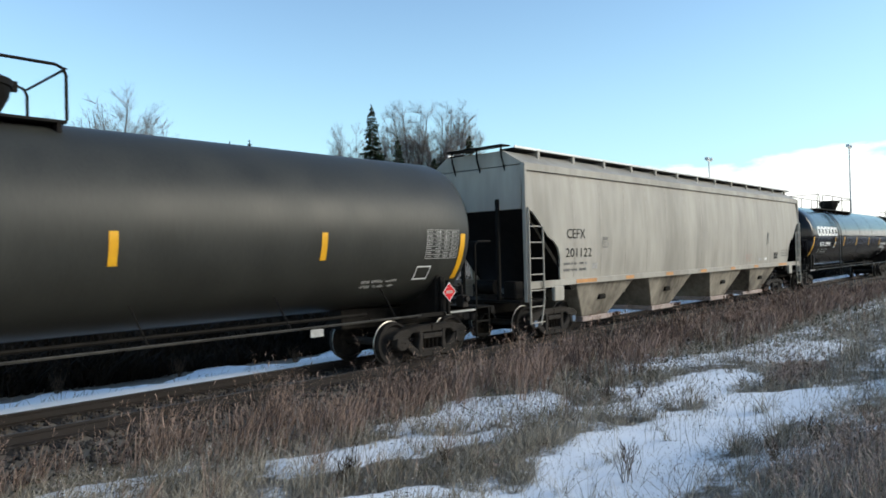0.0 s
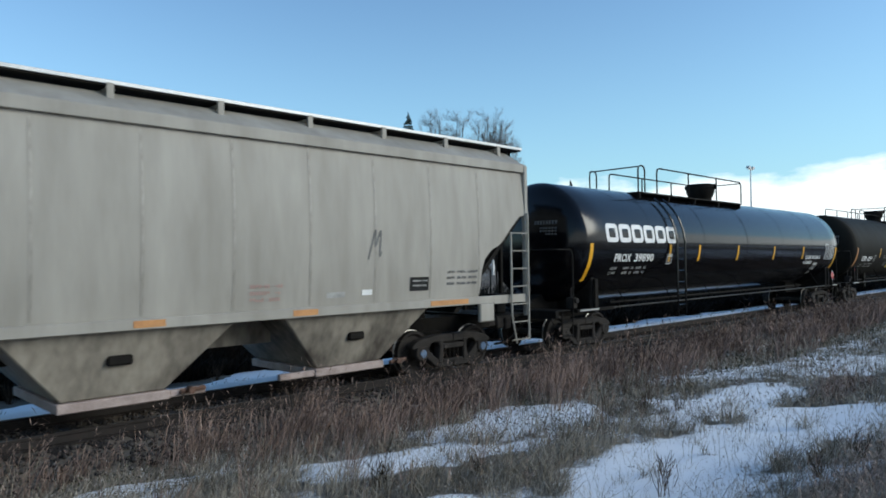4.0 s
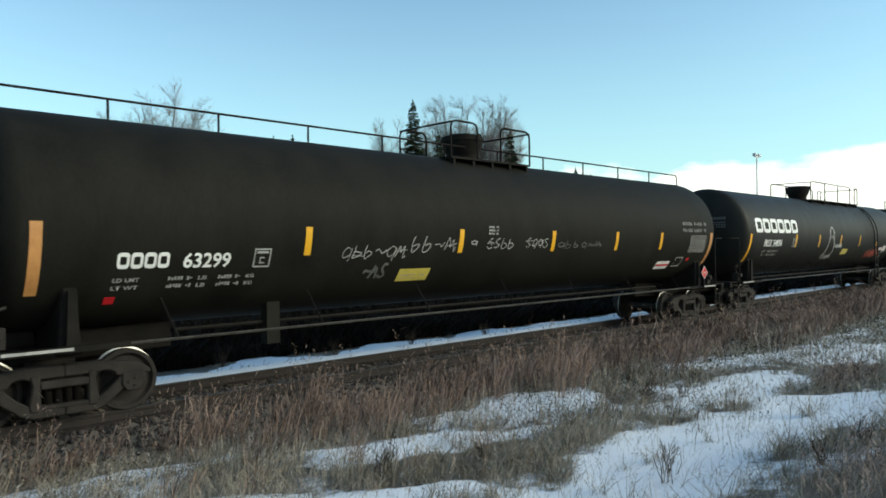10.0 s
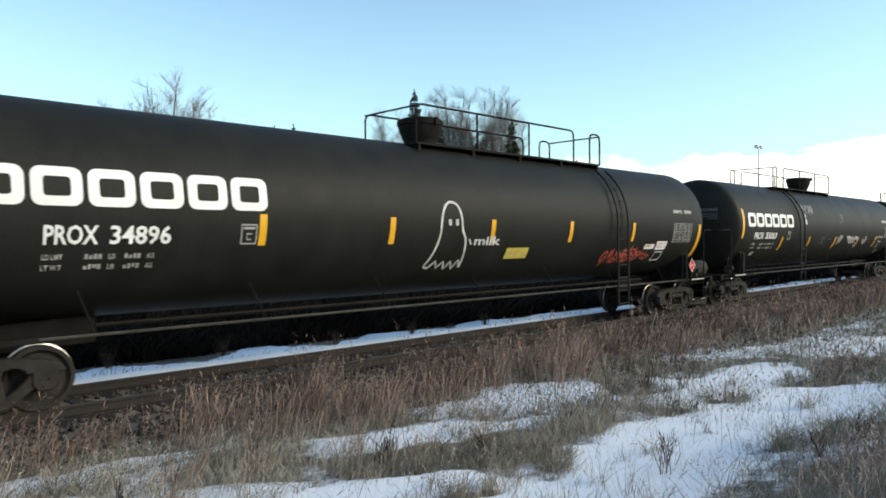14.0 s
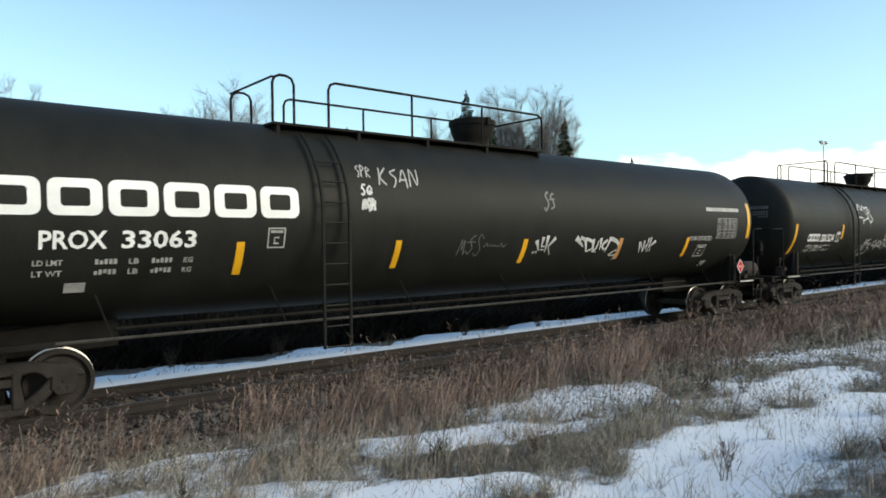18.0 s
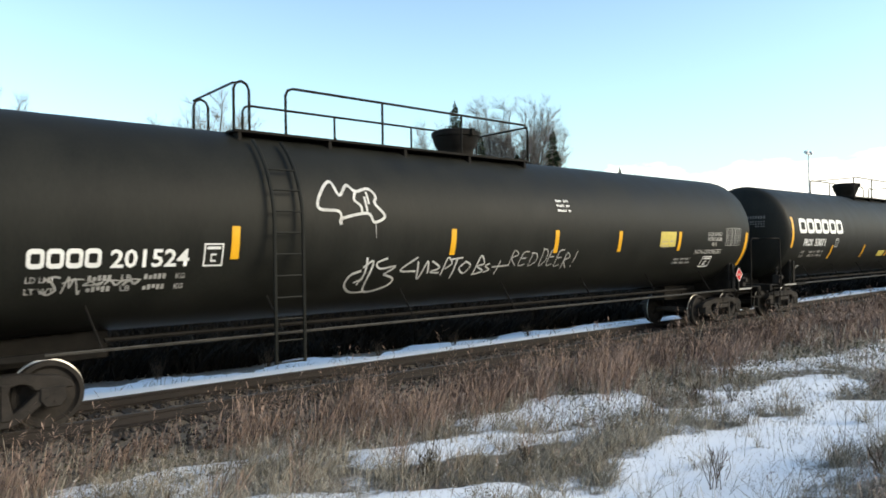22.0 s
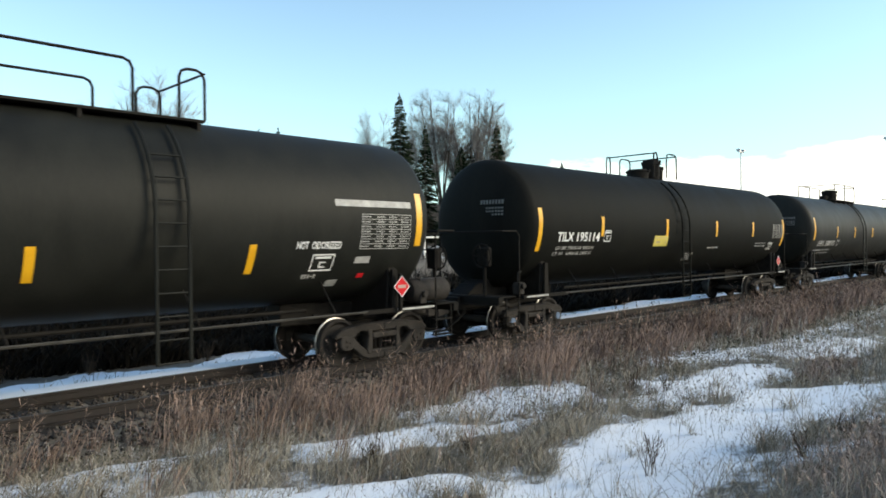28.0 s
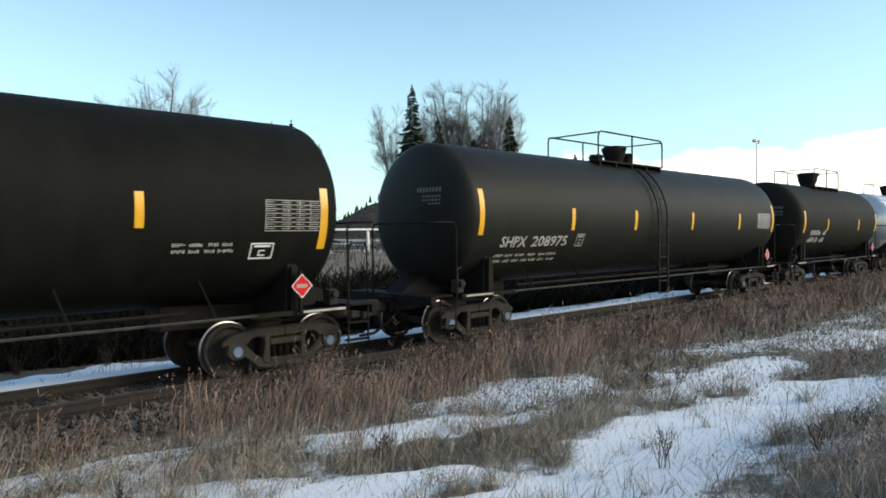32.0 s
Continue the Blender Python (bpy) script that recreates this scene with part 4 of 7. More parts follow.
# ---- building, barrier and masts ----
def long_building():
    """A long low two-storey building with a deep brown roof and bands of windows."""
    x0, y0 = seen_at(-28.3, 66)
    x1, y1 = seen_at(1.5, 62)
    ang = math.degrees(math.atan2(y1 - y0, x1 - x0))
    length = math.hypot(x1 - x0, y1 - y0)
    base = float(land(np.array(x0), np.array(y0)))
    b = thing("long_building", "long tan building with brown roof band and bright window rows", "building", m=pose(x0, y0, base, 0, 0, ang))
    # its front faces the line: local +y, since it runs from far end to near end
    put("wall", Shape().box(0, length, -12, 0, -0.5, 4.9).mesh("wall", TANWALL), b)
    put("roof", Shape().prism([(-1.0, 4.9), (length + 1, 4.9), (length + 1, 6.3), (-1.0, 6.3)], -13, 1.1).mesh("roof", ROOF, bevel=0.05), b, label="deep brown roof edge")
    put("plinth", Shape().box(-0.05, length + 0.05, -12.05, 0.06, -0.5, 0.5).mesh("plinth", DARKWOOD), b)
    frame = once("bframe", lambda: Shape().box(-0.06, 0.06, 0.0, 0.16, 0, 1.25).mesh("window_frame", DARKWOOD))
    pane = once("bpane", lambda: Shape().box(0.06, 1.74, 0.02, 0.05, 0.05, 1.2).mesh("pane", GLASS))
    low = once("blow", lambda: Shape().box(0.06, 1.74, 0.02, 0.05, 0.05, 0.75).mesh("pane", GLASS))
    post = once("bpost", lambda: Shape().box(-0.13, 0.13, 0.0, 0.35, 0.0, 4.9).mesh("post", DARKWOOD))
    k = 0
    while k * 1.8 + 1.8 < length:
        w = put("window", frame, b, pose(k * 1.8, 0, 3.55))
        put("pane", pane, w)
        if k % 2 == 0:
            put("post", post, b, pose(k * 1.8, 0, 0))
        else:
            w = put("window", frame, b, pose(k * 1.8, 0, 0.9))
            put("pane", low, w)
        k += 1
    return b


building = long_building()


def gabled_building():
    """A low gabled wing standing before the long building."""
    x0, y0 = seen_at(-28.6, 58)
    base = float(land(np.array(x0), np.array(y0)))
    b = thing("gabled_building", "tan gabled building with a shallow brown roof", "building", m=pose(x0, y0, base, 0, 0, -31.0))
    e0, pk = 5.5 - base, 7.2 - base
    put("wall", Shape().prism([(-5.2, -0.6), (5.2, -0.6), (5.2, e0), (0, pk), (-5.2, e0)], 0, 9).mesh("wall", TANWALL), b)
    put("roof", Shape().prism([(-5.9, e0 - 0.22), (0, pk + 0.02), (5.9, e0 - 0.22), (5.9, e0 + 0.05), (0, pk + 0.30), (-5.9, e0 + 0.05)], -0.8, 9.4).mesh("roof", ROOF), b, label="shallow brown gable roof")
    for wx in (-3.6, -1.3, 1.6):
        w = put("window", Shape().box(wx - 0.06, wx + 1.66, -0.05, 0.03, 2.35, 3.25).mesh("window", DARKWOOD), b)
        put("pane", Shape().box(wx + 0.03, wx + 1.57, -0.07, -0.052, 2.44, 3.16).mesh("pane", GLASS), w)
    return b


gabled_building()

rail_ob = thing("guard_rail", "white steel barrier on posts along the road", "guard rail")
beam = once("beam", lambda: Shape().prism([(-40, 0.66), (40, 0.66), (40, 0.80), (-40, 0.80)], -0.05, 0.05).mesh("beam", GALV, bevel=0.02))
gx0, gy0 = seen_at(-20.5, 42)
rail_ob.matrix_basis = pose(gx0, gy0, float(land(np.array(gx0), np.array(gy0))) + 0.80, 0, 0, -6)
put("beam", beam, rail_ob)
gpost = once("gpost", lambda: Shape().box(-0.08, 0.08, 0.05, 0.2, -1.3, 0.78).mesh("post", GALV))
for k in range(27):
    put("post", gpost, rail_ob, pose(-39 + 3 * k, 0, 0))


def mast(turn, rise, dist):
    x, y = seen_at(turn, dist)
    z = float(land(np.array(x), np.array(y)))
    h = EYE[2] + dist * math.tan(radians(rise)) - z
    t = thing("light_mast", "tall thin grey light mast with a small lamp head", "light mast", "yard light masts", pose(x, y, z))
    put("pole", Shape().lathe([(-0.3, 0.20), (h, 0.09)], 8, "z").mesh("pole", GALV, True), t)
    put("cross_arm", Shape().box(-0.9, 0.9, -0.08, 0.08, h - 0.25, h - 0.1).mesh("cross_arm", GALV), t)
    for sx in (-0.7, 0.7):
        put("lamp_head", Shape().box(sx - 0.28, sx + 0.28, -0.25, 0.25, h - 0.1, h + 0.25).mesh("lamp_head", GALV, bevel=0.04), t)


mast(-68.48, 6.8, 110)
mast(-77.85, 6.95, 120)


# ---- rolling stock: running gear ----
WHEEL_R = 0.457
AXLE_HALF = 0.915


def wheel_mesh(sign):
    prof = [(-0.84, 0.05), (-0.84, 0.13), (-0.80, 0.16), (-0.775, 0.22), (-0.768, 0.345), (-0.80, 0.385), (-0.826, 0.395), (-0.826, 0.448), (-0.82, 0.455), (-0.70, 0.458), (-0.692, 0.482), (-0.672, 0.482), (-0.664, 0.40), (-0.725, 0.37), (-0.738, 0.2), (-0.70, 0.15), (-0.66, 0.12), (-0.66, 0.05)]
    me = Shape().lathe([(y * -sign, r) for y, r in prof], 36, "y").mesh("wheel", FRAME, True)
    me.materials.append(TREAD)
    for p in me.polygons:
        c = p.center
        if math.hypot(c.x, c.z) > 0.4566:
            p.material_index = 1
    return me


def axle_mesh():
    s = Shape().lathe([(-1.10, 0.055), (-1.10, 0.10), (-0.93, 0.115), (-0.92, 0.085), (0.92, 0.085), (0.93, 0.115), (1.10, 0.10), (1.10, 0.055)], 14, "y")
    for sy in (-1.105, 1.105):
        for k in range(3):
            a = k * 2.094 + 0.3
            s.box(0.06 * math.cos(a) - 0.018, 0.06 * math.cos(a) + 0.018, sy - 0.018, sy + 0.018, 0.06 * math.sin(a) - 0.018, 0.06 * math.sin(a) + 0.018)
    return s.mesh("wheelset", FRAME, True)


def side_frame_mesh():
    """A cast side frame: arched top, sloping lower arms, two rounded windows beside the spring nest, journal housings."""
    s = Shape()
    y0, y1 = -0.09, 0.09
    for sx in (-1, 1):
        flip = lambda pts: [(sx * a, b) for a, b in pts]
        s.prism(flip([(0.0, 0.64), (0.44, 0.64), (0.50, 0.66), (0.58, 0.66), (0.66, 0.62), (0.70, 0.56), (1.19, 0.56), (1.17, 0.63), (1.02, 0.73), (0.50, 0.81), (0.0, 0.81)]), y0, y1)
        s.prism(flip([(0.74, 0.56), (0.70, 0.50), (0.56, 0.37), (0.45, 0.30), (0.40, 0.25), (0.0, 0.25), (0.0, 0.11), (0.40, 0.11), (0.54, 0.16), (0.84, 0.40), (0.86, 0.56)]), y0, y1)
        s.prism(flip([(0.30, 0.20), (0.43, 0.20), (0.45, 0.30), (0.42, 0.44), (0.40, 0.56), (0.44, 0.70), (0.30, 0.70)]), y0 - 0.02, y1 + 0.02)
        s.prism(flip([(0.76, 0.60), (1.08, 0.60), (1.10, 0.42), (1.02, 0.32), (0.83, 0.32), (0.75, 0.42)]), y0 - 0.03, y1 - 0.02)
    s.box(-0.31, 0.31, y0 - 0.03, y1 + 0.03, 0.50, 0.61)
    s.box(-0.31, 0.31, y0 - 0.01, y1 + 0.01, 0.21, 0.28)
    return s.mesh("side_frame", FRAME, bevel=0.02)


def spring_mesh():
    prof = []
    for k in range(13):
        prof += [(0.285 + k * 0.0165, 0.042), (0.293 + k * 0.0165, 0.055)]
    return Shape().lathe(prof, 10, "z").mesh("spring", STEEL, True)


def bolster_mesh():
    return Shape().prism([(-0.22, 0.52), (0.22, 0.52), (0.20, 0.72), (-0.20, 0.72)], -1.0, 1.0).prism([(-0.34, 0.20), (0.34, 0.20), (0.26, 0.53), (-0.26, 0.53)], -0.80, 0.80).box(-0.35, 0.35, -0.35, 0.35, 0.68, 0.80).mesh("bogie", STEEL, bevel=0.02)


def brake_beam_mesh():
    s = Shape()
    for sx in (-0.42, 0.42):
        s.tube([(sx, -0.85, 0.42), (sx * 0.7, 0, 0.36), (sx, 0.85, 0.42)], 0.045, 6)
        for sy in (-0.75, 0.75):
            s.box(sx * 1.05 - 0.05, sx * 1.05 + 0.05, sy - 0.05, sy + 0.05, 0.28, 0.60)
    return s.mesh("brake_beam", STEEL)


def coupler_mesh():
    s = Shape().box(0.0, 0.55, -0.10, 0.10, 0.72, 0.92)
    s.prism([(0.45, 0.66), (0.78, 0.66), (0.84, 0.72), (0.84, 0.94), (0.78, 1.0), (0.45, 1.0)], -0.16, 0.13)
    s.prism([(0.70, 0.62), (0.92, 0.66), (0.92, 0.98), (0.70, 1.02)], -0.24, -0.10)
    return s.mesh("coupler", FRAME, bevel=0.03)


def brake_hose_mesh():
    return Shape().tube([(0.1, 0.32, 0.72), (0.42, 0.34, 0.52), (0.75, 0.30, 0.33), (1.05, 0.2, 0.30)], 0.03, 6).mesh("brake_hose", STEEL, True)


rolling = []          # every wheelset with its car, for the keys at the end
trains = []           # every car with its place along the train


def running_gear(car, centre_l, centre_r, striker_l, striker_r, caps=None):
    """Two bogies with their wheelsets, couplers and hoses."""
    for cx in (centre_l, centre_r):
        bogie = put("bogie", once("bolster", bolster_mesh), car, pose(cx, 0, 0))
        for sy in (-0.985, 0.985):
            put("side_frame", once("sideframe", side_frame_mesh), bogie, pose(0, sy, 0), "dusty cast steel side frame")
            for sx in (-0.19, -0.065, 0.065, 0.19):
                put("spring", once("spring", spring_mesh), bogie, pose(sx, sy, 0))
        put("brake_beam", once("brakebeam", brake_beam_mesh), bogie)
        for ax in (-AXLE_HALF, AXLE_HALF):
            ws = put("wheelset", once("axle", axle_mesh), car, pose(cx + ax, 0, WHEEL_R))
            for sg in (-1, 1):
                put("wheel", once(("wheel", sg), lambda: wheel_mesh(sg)), ws, None, "steel wheel with a bright worn rim")
            if caps:
                put("bearing_cap", once("cap", lambda: Shape().lathe([(-1.125, 0.03), (-1.125, 0.085), (-1.10, 0.09)], 12, "y").mesh("bearing_cap", caps, True)), ws)
            rolling.append((ws, cx + ax))
    for sx, turn in ((striker_l, 180), (striker_r, 0)):
        put("coupler", once("coupler", coupler_mesh), car, pose(sx - 0.35 * (1 if turn == 0 else -1), 0, 0, 0, 0, turn))
        put("brake_hose", once("hose", brake_hose_mesh), car, pose(sx - 0.35 * (1 if turn == 0 else -1), 0, 0, 0, 0, turn))


# ---- rolling stock: lettering and marks laid on a tank's side ----
class Skin:
    """The near side of a tank: u runs along it, v is the height; flat sides have radius None."""

    def __init__(self, radius, centre, flat=0.0):
        self.r, self.c, self.y = radius, centre, flat

    def at(self, u, v, off=0.008):
        if self.r is None:
            return (u, self.y - off - 0.10 * (1 - min(1.0, abs(v - 3.0) / 1.52) ** 2), v)
        # heights are laid off along the arc from the middle
        a = math.asin(max(-0.98, min(0.98, (v - self.c) / self.r)))
        r = self.r + off
        return (u, -r * math.cos(a), self.c + r * math.sin(a))

    def strip(self, s, u0, u1, v0, v1, slant=0.0, off=0.008):
        n = max(1, int(abs(v1 - v0) / 0.07))
        verts = []
        for k in range(n + 1):
            t = k / n
            v, d = v0 + (v1 - v0) * t, slant * t
            verts += [self.at(u0 + d, v, off), self.at(u1 + d, v, off)]
        verts += [self.at(u0, v0, off - 0.006), self.at(u1, v0, off - 0.006), self.at(u0 + slant, v1, off - 0.006), self.at(u1 + slant, v1, off - 0.006)]
        m = 2 * (n + 1)
        faces = [(2 * k, 2 * k + 1, 2 * k + 3, 2 * k + 2) for k in range(n)]
        faces += [(m, m + 1, 1, 0), (2 * n, 2 * n + 1, m + 3, m + 2)]
        return s.add(verts, faces)

    def ribbon(self, s, path, width, off=0.006):
        """A sprayed line along points of (u, v)."""
        pts = []
        for (a, b), (c, d) in zip(path, path[1:]):
            n = max(1, int(math.hypot(c - a, d - b) / 0.08))
            pts += [(a + (c - a) * k / n, b + (d - b) * k / n) for k in range(n)]
        pts.append(path[-1])
        verts = []
        for i, (u, v) in enumerate(pts):
            p, q = pts[max(i - 1, 0)], pts[min(i + 1, len(pts) - 1)]
            dx, dz = q[0] - p[0], q[1] - p[1]
            ln = math.hypot(dx, dz) or 1
            nx_, nz_ = -dz / ln * width / 2, dx / ln * width / 2
            verts += [self.at(u + nx_, v + nz_, off), self.at(u - nx_, v - nz_, off)]
        return s.add(verts, [(2 * i, 2 * i + 1, 2 * i + 3, 2 * i + 2) for i in range(len(pts) - 1)])


def lettering(skin, text, u, v, height, material, width=None, name="lettering", off=0.012):
    """Words laid on the side, their lower left corner at (u, v)."""
    curve = bpy.data.curves.new("letters", "FONT")
    curve.body, curve.size, curve.offset = text, height * 1.38, height * (0.0 if skin.r is None else 0.03)
    curve.resolution_u = 2
    ob = new("letters", curve)
    dg = bpy.context.evaluated_depsgraph_get()
    me = bpy.data.meshes.new_from_object(ob.evaluated_get(dg))
    bpy.data.objects.remove(ob)
    bpy.data.curves.remove(curve)
    xs = [p.co.x for p in me.vertices]
    k = width / (max(xs) - min(xs)) if width else 1.0
    lo = min(xs)
    for p in me.vertices:
        p.co = skin.at(u + (p.co.x - lo) * k, v + p.co.y, off)
    me.name = name
    me.materials.clear()
    me.materials.append(material)
    return me


def bars(skin, u, v, rows, length, height, gap, seed, material, name="stencil_text", off=0.008):
    """Writing too small to read: rows of short bars."""
    r = random.Random(seed)
    s = Shape()
    wide, space = height * 0.62, height * 0.26
    for k in range(rows):
        x, z, run = u, v - k * (height + gap), r.randint(5, 7)
        while x + wide < u + length:
            low, high = (0.0, 1.0) if r.random() < 0.7 else r.choice(((0.0, 0.7), (0.3, 1.0), (0.35, 0.65)))
            skin.strip(s, x, x + wide, z + height * low, z + height * high, 0.0, off)
            run -= 1
            x += wide + (space if run else height * r.uniform(1.0, 2.0))
            run = run or r.randint(4, 7)
    return s.mesh(name, material)


def logo(skin, u0, u1, v0, v1, count):
    """The owner's mark as a row of plain white rings with rounded corners."""
    s = Shape()
    step = (u1 - u0) / count
    for k in range(count):
        a, b = u0 + k * step, u0 + (k + 1) * step - step * 0.10
        w, h = b - a, v1 - v0
        tw, th = w * 0.23, h * 0.25
        outer, inner = [], []
        for ring, x0, x1, y0, y1, r in ((outer, a, b, v0, v1, h * 0.24), (inner, a + tw, b - tw, v0 + th, v1 - th, h * 0.09)):
            for cx, cy, start in ((x1 - r, y1 - r, 0), (x0 + r, y1 - r, 90), (x0 + r, y0 + r, 180), (x1 - r, y0 + r, 270)):
                for q in range(5):
                    ang = radians(start + q * 22.5)
                    ring.append((cx + r * math.cos(ang), cy + r * math.sin(ang)))
        n = len(outer)
        verts = [skin.at(*p) for p in outer + inner]
        s.add(verts, [(i, (i + 1) % n, n + (i + 1) % n, n + i) for i in range(n)])
    return s.mesh("logo", WHITE)


def grid_panel(skin, u0, u1, v0, v1, material, rows=7, cols=4):
    """A stencilled inspection table: a frame with rules and rows of small marks."""
    s, w = Shape(), 0.011
    for k in range(rows + 1):
        z = v0 + (v1 - v0) * k / rows
        skin.strip(s, u0, u1, z, z + w)
        if k < rows:
            for c in range(cols):
                a = u0 + (u1 - u0) * (c + 0.15 if c else 0.04) / cols
                cell, m = (u1 - u0) / cols * 0.68, 6 - c % 2
                for q in range(m):
                    skin.strip(s, a + cell * q / m, a + cell * (q + 0.62) / m, z + 0.036, z + (v1 - v0) / rows * 0.72)
    for k in (0.0, 0.4, 0.6, 0.8, 1.0):
        x = u0 + (u1 - u0 - w) * k
        skin.strip(s, x, x + w, v0, v1)
    return s.mesh("inspection_table", material)


def box_mark(skin, u, v, w, h, material, inner=True):
    s, t = Shape(), 0.022
    for a, b, c, d in ((u, u + w, v, v + t), (u, u + w, v + h - t, v + h), (u, u + t, v + t, v + h - t), (u + w - t, u + w, v + t, v + h - t)):
        skin.strip(s, a, b, c, d)
    if inner:
        skin.strip(s, u + w * 0.15, u + w * 0.85, v + h * 0.74, v + h * 0.86)
        skin.strip(s, u + w * 0.36, u + w * 0.42, v + h * 0.2, v + h * 0.55)
        skin.strip(s, u + w * 0.42, u + w * 0.65, v + h * 0.2, v + h * 0.27)
        skin.strip(s, u + w * 0.42, u + w * 0.65, v + h * 0.48, v + h * 0.55)
    return s.mesh("stencil_box", material)


def flowing(path, steps=5):
    """A smooth line through the given points."""
    pts = [path[0]] + list(path) + [path[-1]]
    out = []
    for a, b, c, d in zip(pts, pts[1:], pts[2:], pts[3:]):
        for k in range(steps):
            t = k / steps
            out.append(tuple(0.5 * (2 * q + (r - p) * t + (2 * p - 5 * q + 4 * r - s) * t * t + (3 * q - p - 3 * r + s) * t ** 3) for p, q, r, s in zip(a, b, c, d)))
    return out + [path[-1]]


def scrawl(skin, u0, u1, v0, v1, glyphs, seed, width, material):
    """Sprayed tag: looping strokes that spell nothing, one mesh a loop."""
    r = random.Random(seed)
    out = []
    step = (u1 - u0) / glyphs
    h = v1 - v0
    for k in range(glyphs):
        s, a = Shape(), u0 + k * step
        lean = 0.18 * h
        shape = r.randrange(5)
        if shape == 0:       # hooked stem with a bowl
            path = [(0.1, 1.0), (0.05, 0.5), (0.1, 0.0), (0.45, 0.05), (0.7, 0.35), (0.4, 0.55), (0.1, 0.45)]
        elif shape == 1:     # double bend
            path = [(0.75, 0.9), (0.4, 1.0), (0.15, 0.75), (0.45, 0.5), (0.7, 0.25), (0.35, 0.0), (0.0, 0.15)]
        elif shape == 2:     # loop
            path = [(0.8, 0.6), (0.45, 0.85), (0.1, 0.5), (0.35, 0.1), (0.75, 0.3), (0.8, 0.75), (0.7, -0.15)]
        elif shape == 3:     # peaks
            path = [(0.0, 0.0), (0.2, 0.9), (0.35, 0.3), (0.55, 0.85), (0.75, 0.05), (0.95, 0.2)]
        else:                # cross stroke
            path = [(0.0, 0.45), (0.3, 0.6), (0.65, 0.4), (0.95, 0.55)]
        path = [(a + step * (x * 0.95 + r.uniform(-0.08, 0.08)) + lean * y, v0 + h * (y + r.uniform(-0.1, 0.1))) for x, y in path]
        skin.ribbon(s, flowing(path), width * r.uniform(0.7, 1.15))
        if r.random() < 0.45:
            y = v0 + h * r.uniform(0.2, 0.8)
            skin.ribbon(s, flowing([(a, y), (a + step * 0.5, y + h * r.uniform(-0.1, 0.2)), (a + step * 1.05, y + h * r.uniform(-0.2, 0.2))]), width * 0.7)
        out.append(s.mesh("graffiti_loop", material))
    return out


STROKES = {
    "K": [[(0.1, 0), (0.15, 1)], [(0.75, 1), (0.2, 0.45), (0.8, 0)]],
    "S": [[(0.75, 0.95), (0.2, 0.75), (0.7, 0.4), (0.45, -0.1)]],
    "A": [[(0.0, 0.3), (0.45, 1.0), (0.75, 0.0)], [(0.1, 0.45), (0.75, 0.45)]],
    "N": [[(0.05, 0.0), (0.15, 0.9), (0.75, 0.1), (0.85, 0.9)]],
    "D": [[(0.15, 1.0), (0.2, 0.0), (0.8, 0.35), (0.6, 0.9), (0.0, 1.0)]],
    "E": [[(0.75, 0.95), (0.15, 0.85), (0.12, 0.05), (0.75, 0.1)], [(0.12, 0.5), (0.65, 0.52)]],
    "!": [[(0.5, 1.0), (0.4, 0.25)], [(0.38, 0.1), (0.36, 0.0)]],
    "P": [[(0.1, 0), (0.15, 1.0), (0.7, 0.75), (0.15, 0.5)]],
    "R": [[(0.1, 0), (0.15, 1.0), (0.7, 0.75), (0.15, 0.5), (0.8, 0.0)]],
}


def stroke_word(skin, u, v, w, h, word, width, material):
    """A sprayed word in rounded strokes: one mesh a letter."""
    r = random.Random(len(word))
    step = w / len(word)
    out = []
    for k, letter in enumerate(word):
        s, up, size = Shape(), r.uniform(-0.08, 0.08), r.uniform(0.9, 1.15)
        for path in STROKES[letter]:
            pts = [(u + step * (k + x + 0.22 * y), v + h * (y * size + up - 0.05 * k)) for x, y in path]
            skin.ribbon(s, flowing(pts) if len(pts) > 2 else pts, width)
        out.append(s.mesh("graffiti_letter", material))
    return out


def flared(skin, s, path, w0, w1, off=0.006):
    """A sprayed stroke whose width runs from w0 to w1."""
    pts = flowing(path) if len(path) > 2 else [tuple(a + (b - a) * k / 6 for a, b in zip(*path)) for k in range(7)]
    verts = []
    for i, (u, v) in enumerate(pts):
        p, q = pts[max(i - 1, 0)], pts[min(i + 1, len(pts) - 1)]
        dx, dz = q[0] - p[0], q[1] - p[1]
        ln = math.hypot(dx, dz) or 1
        half = (w0 + (w1 - w0) * i / (len(pts) - 1)) / 2
        verts += [skin.at(u - dz / ln * half, v + dx / ln * half, off), skin.at(u + dz / ln * half, v - dx / ln * half, off)]
    return s.add(verts, [(2 * i, 2 * i + 1, 2 * i + 3, 2 * i + 2) for i in range(len(pts) - 1)])


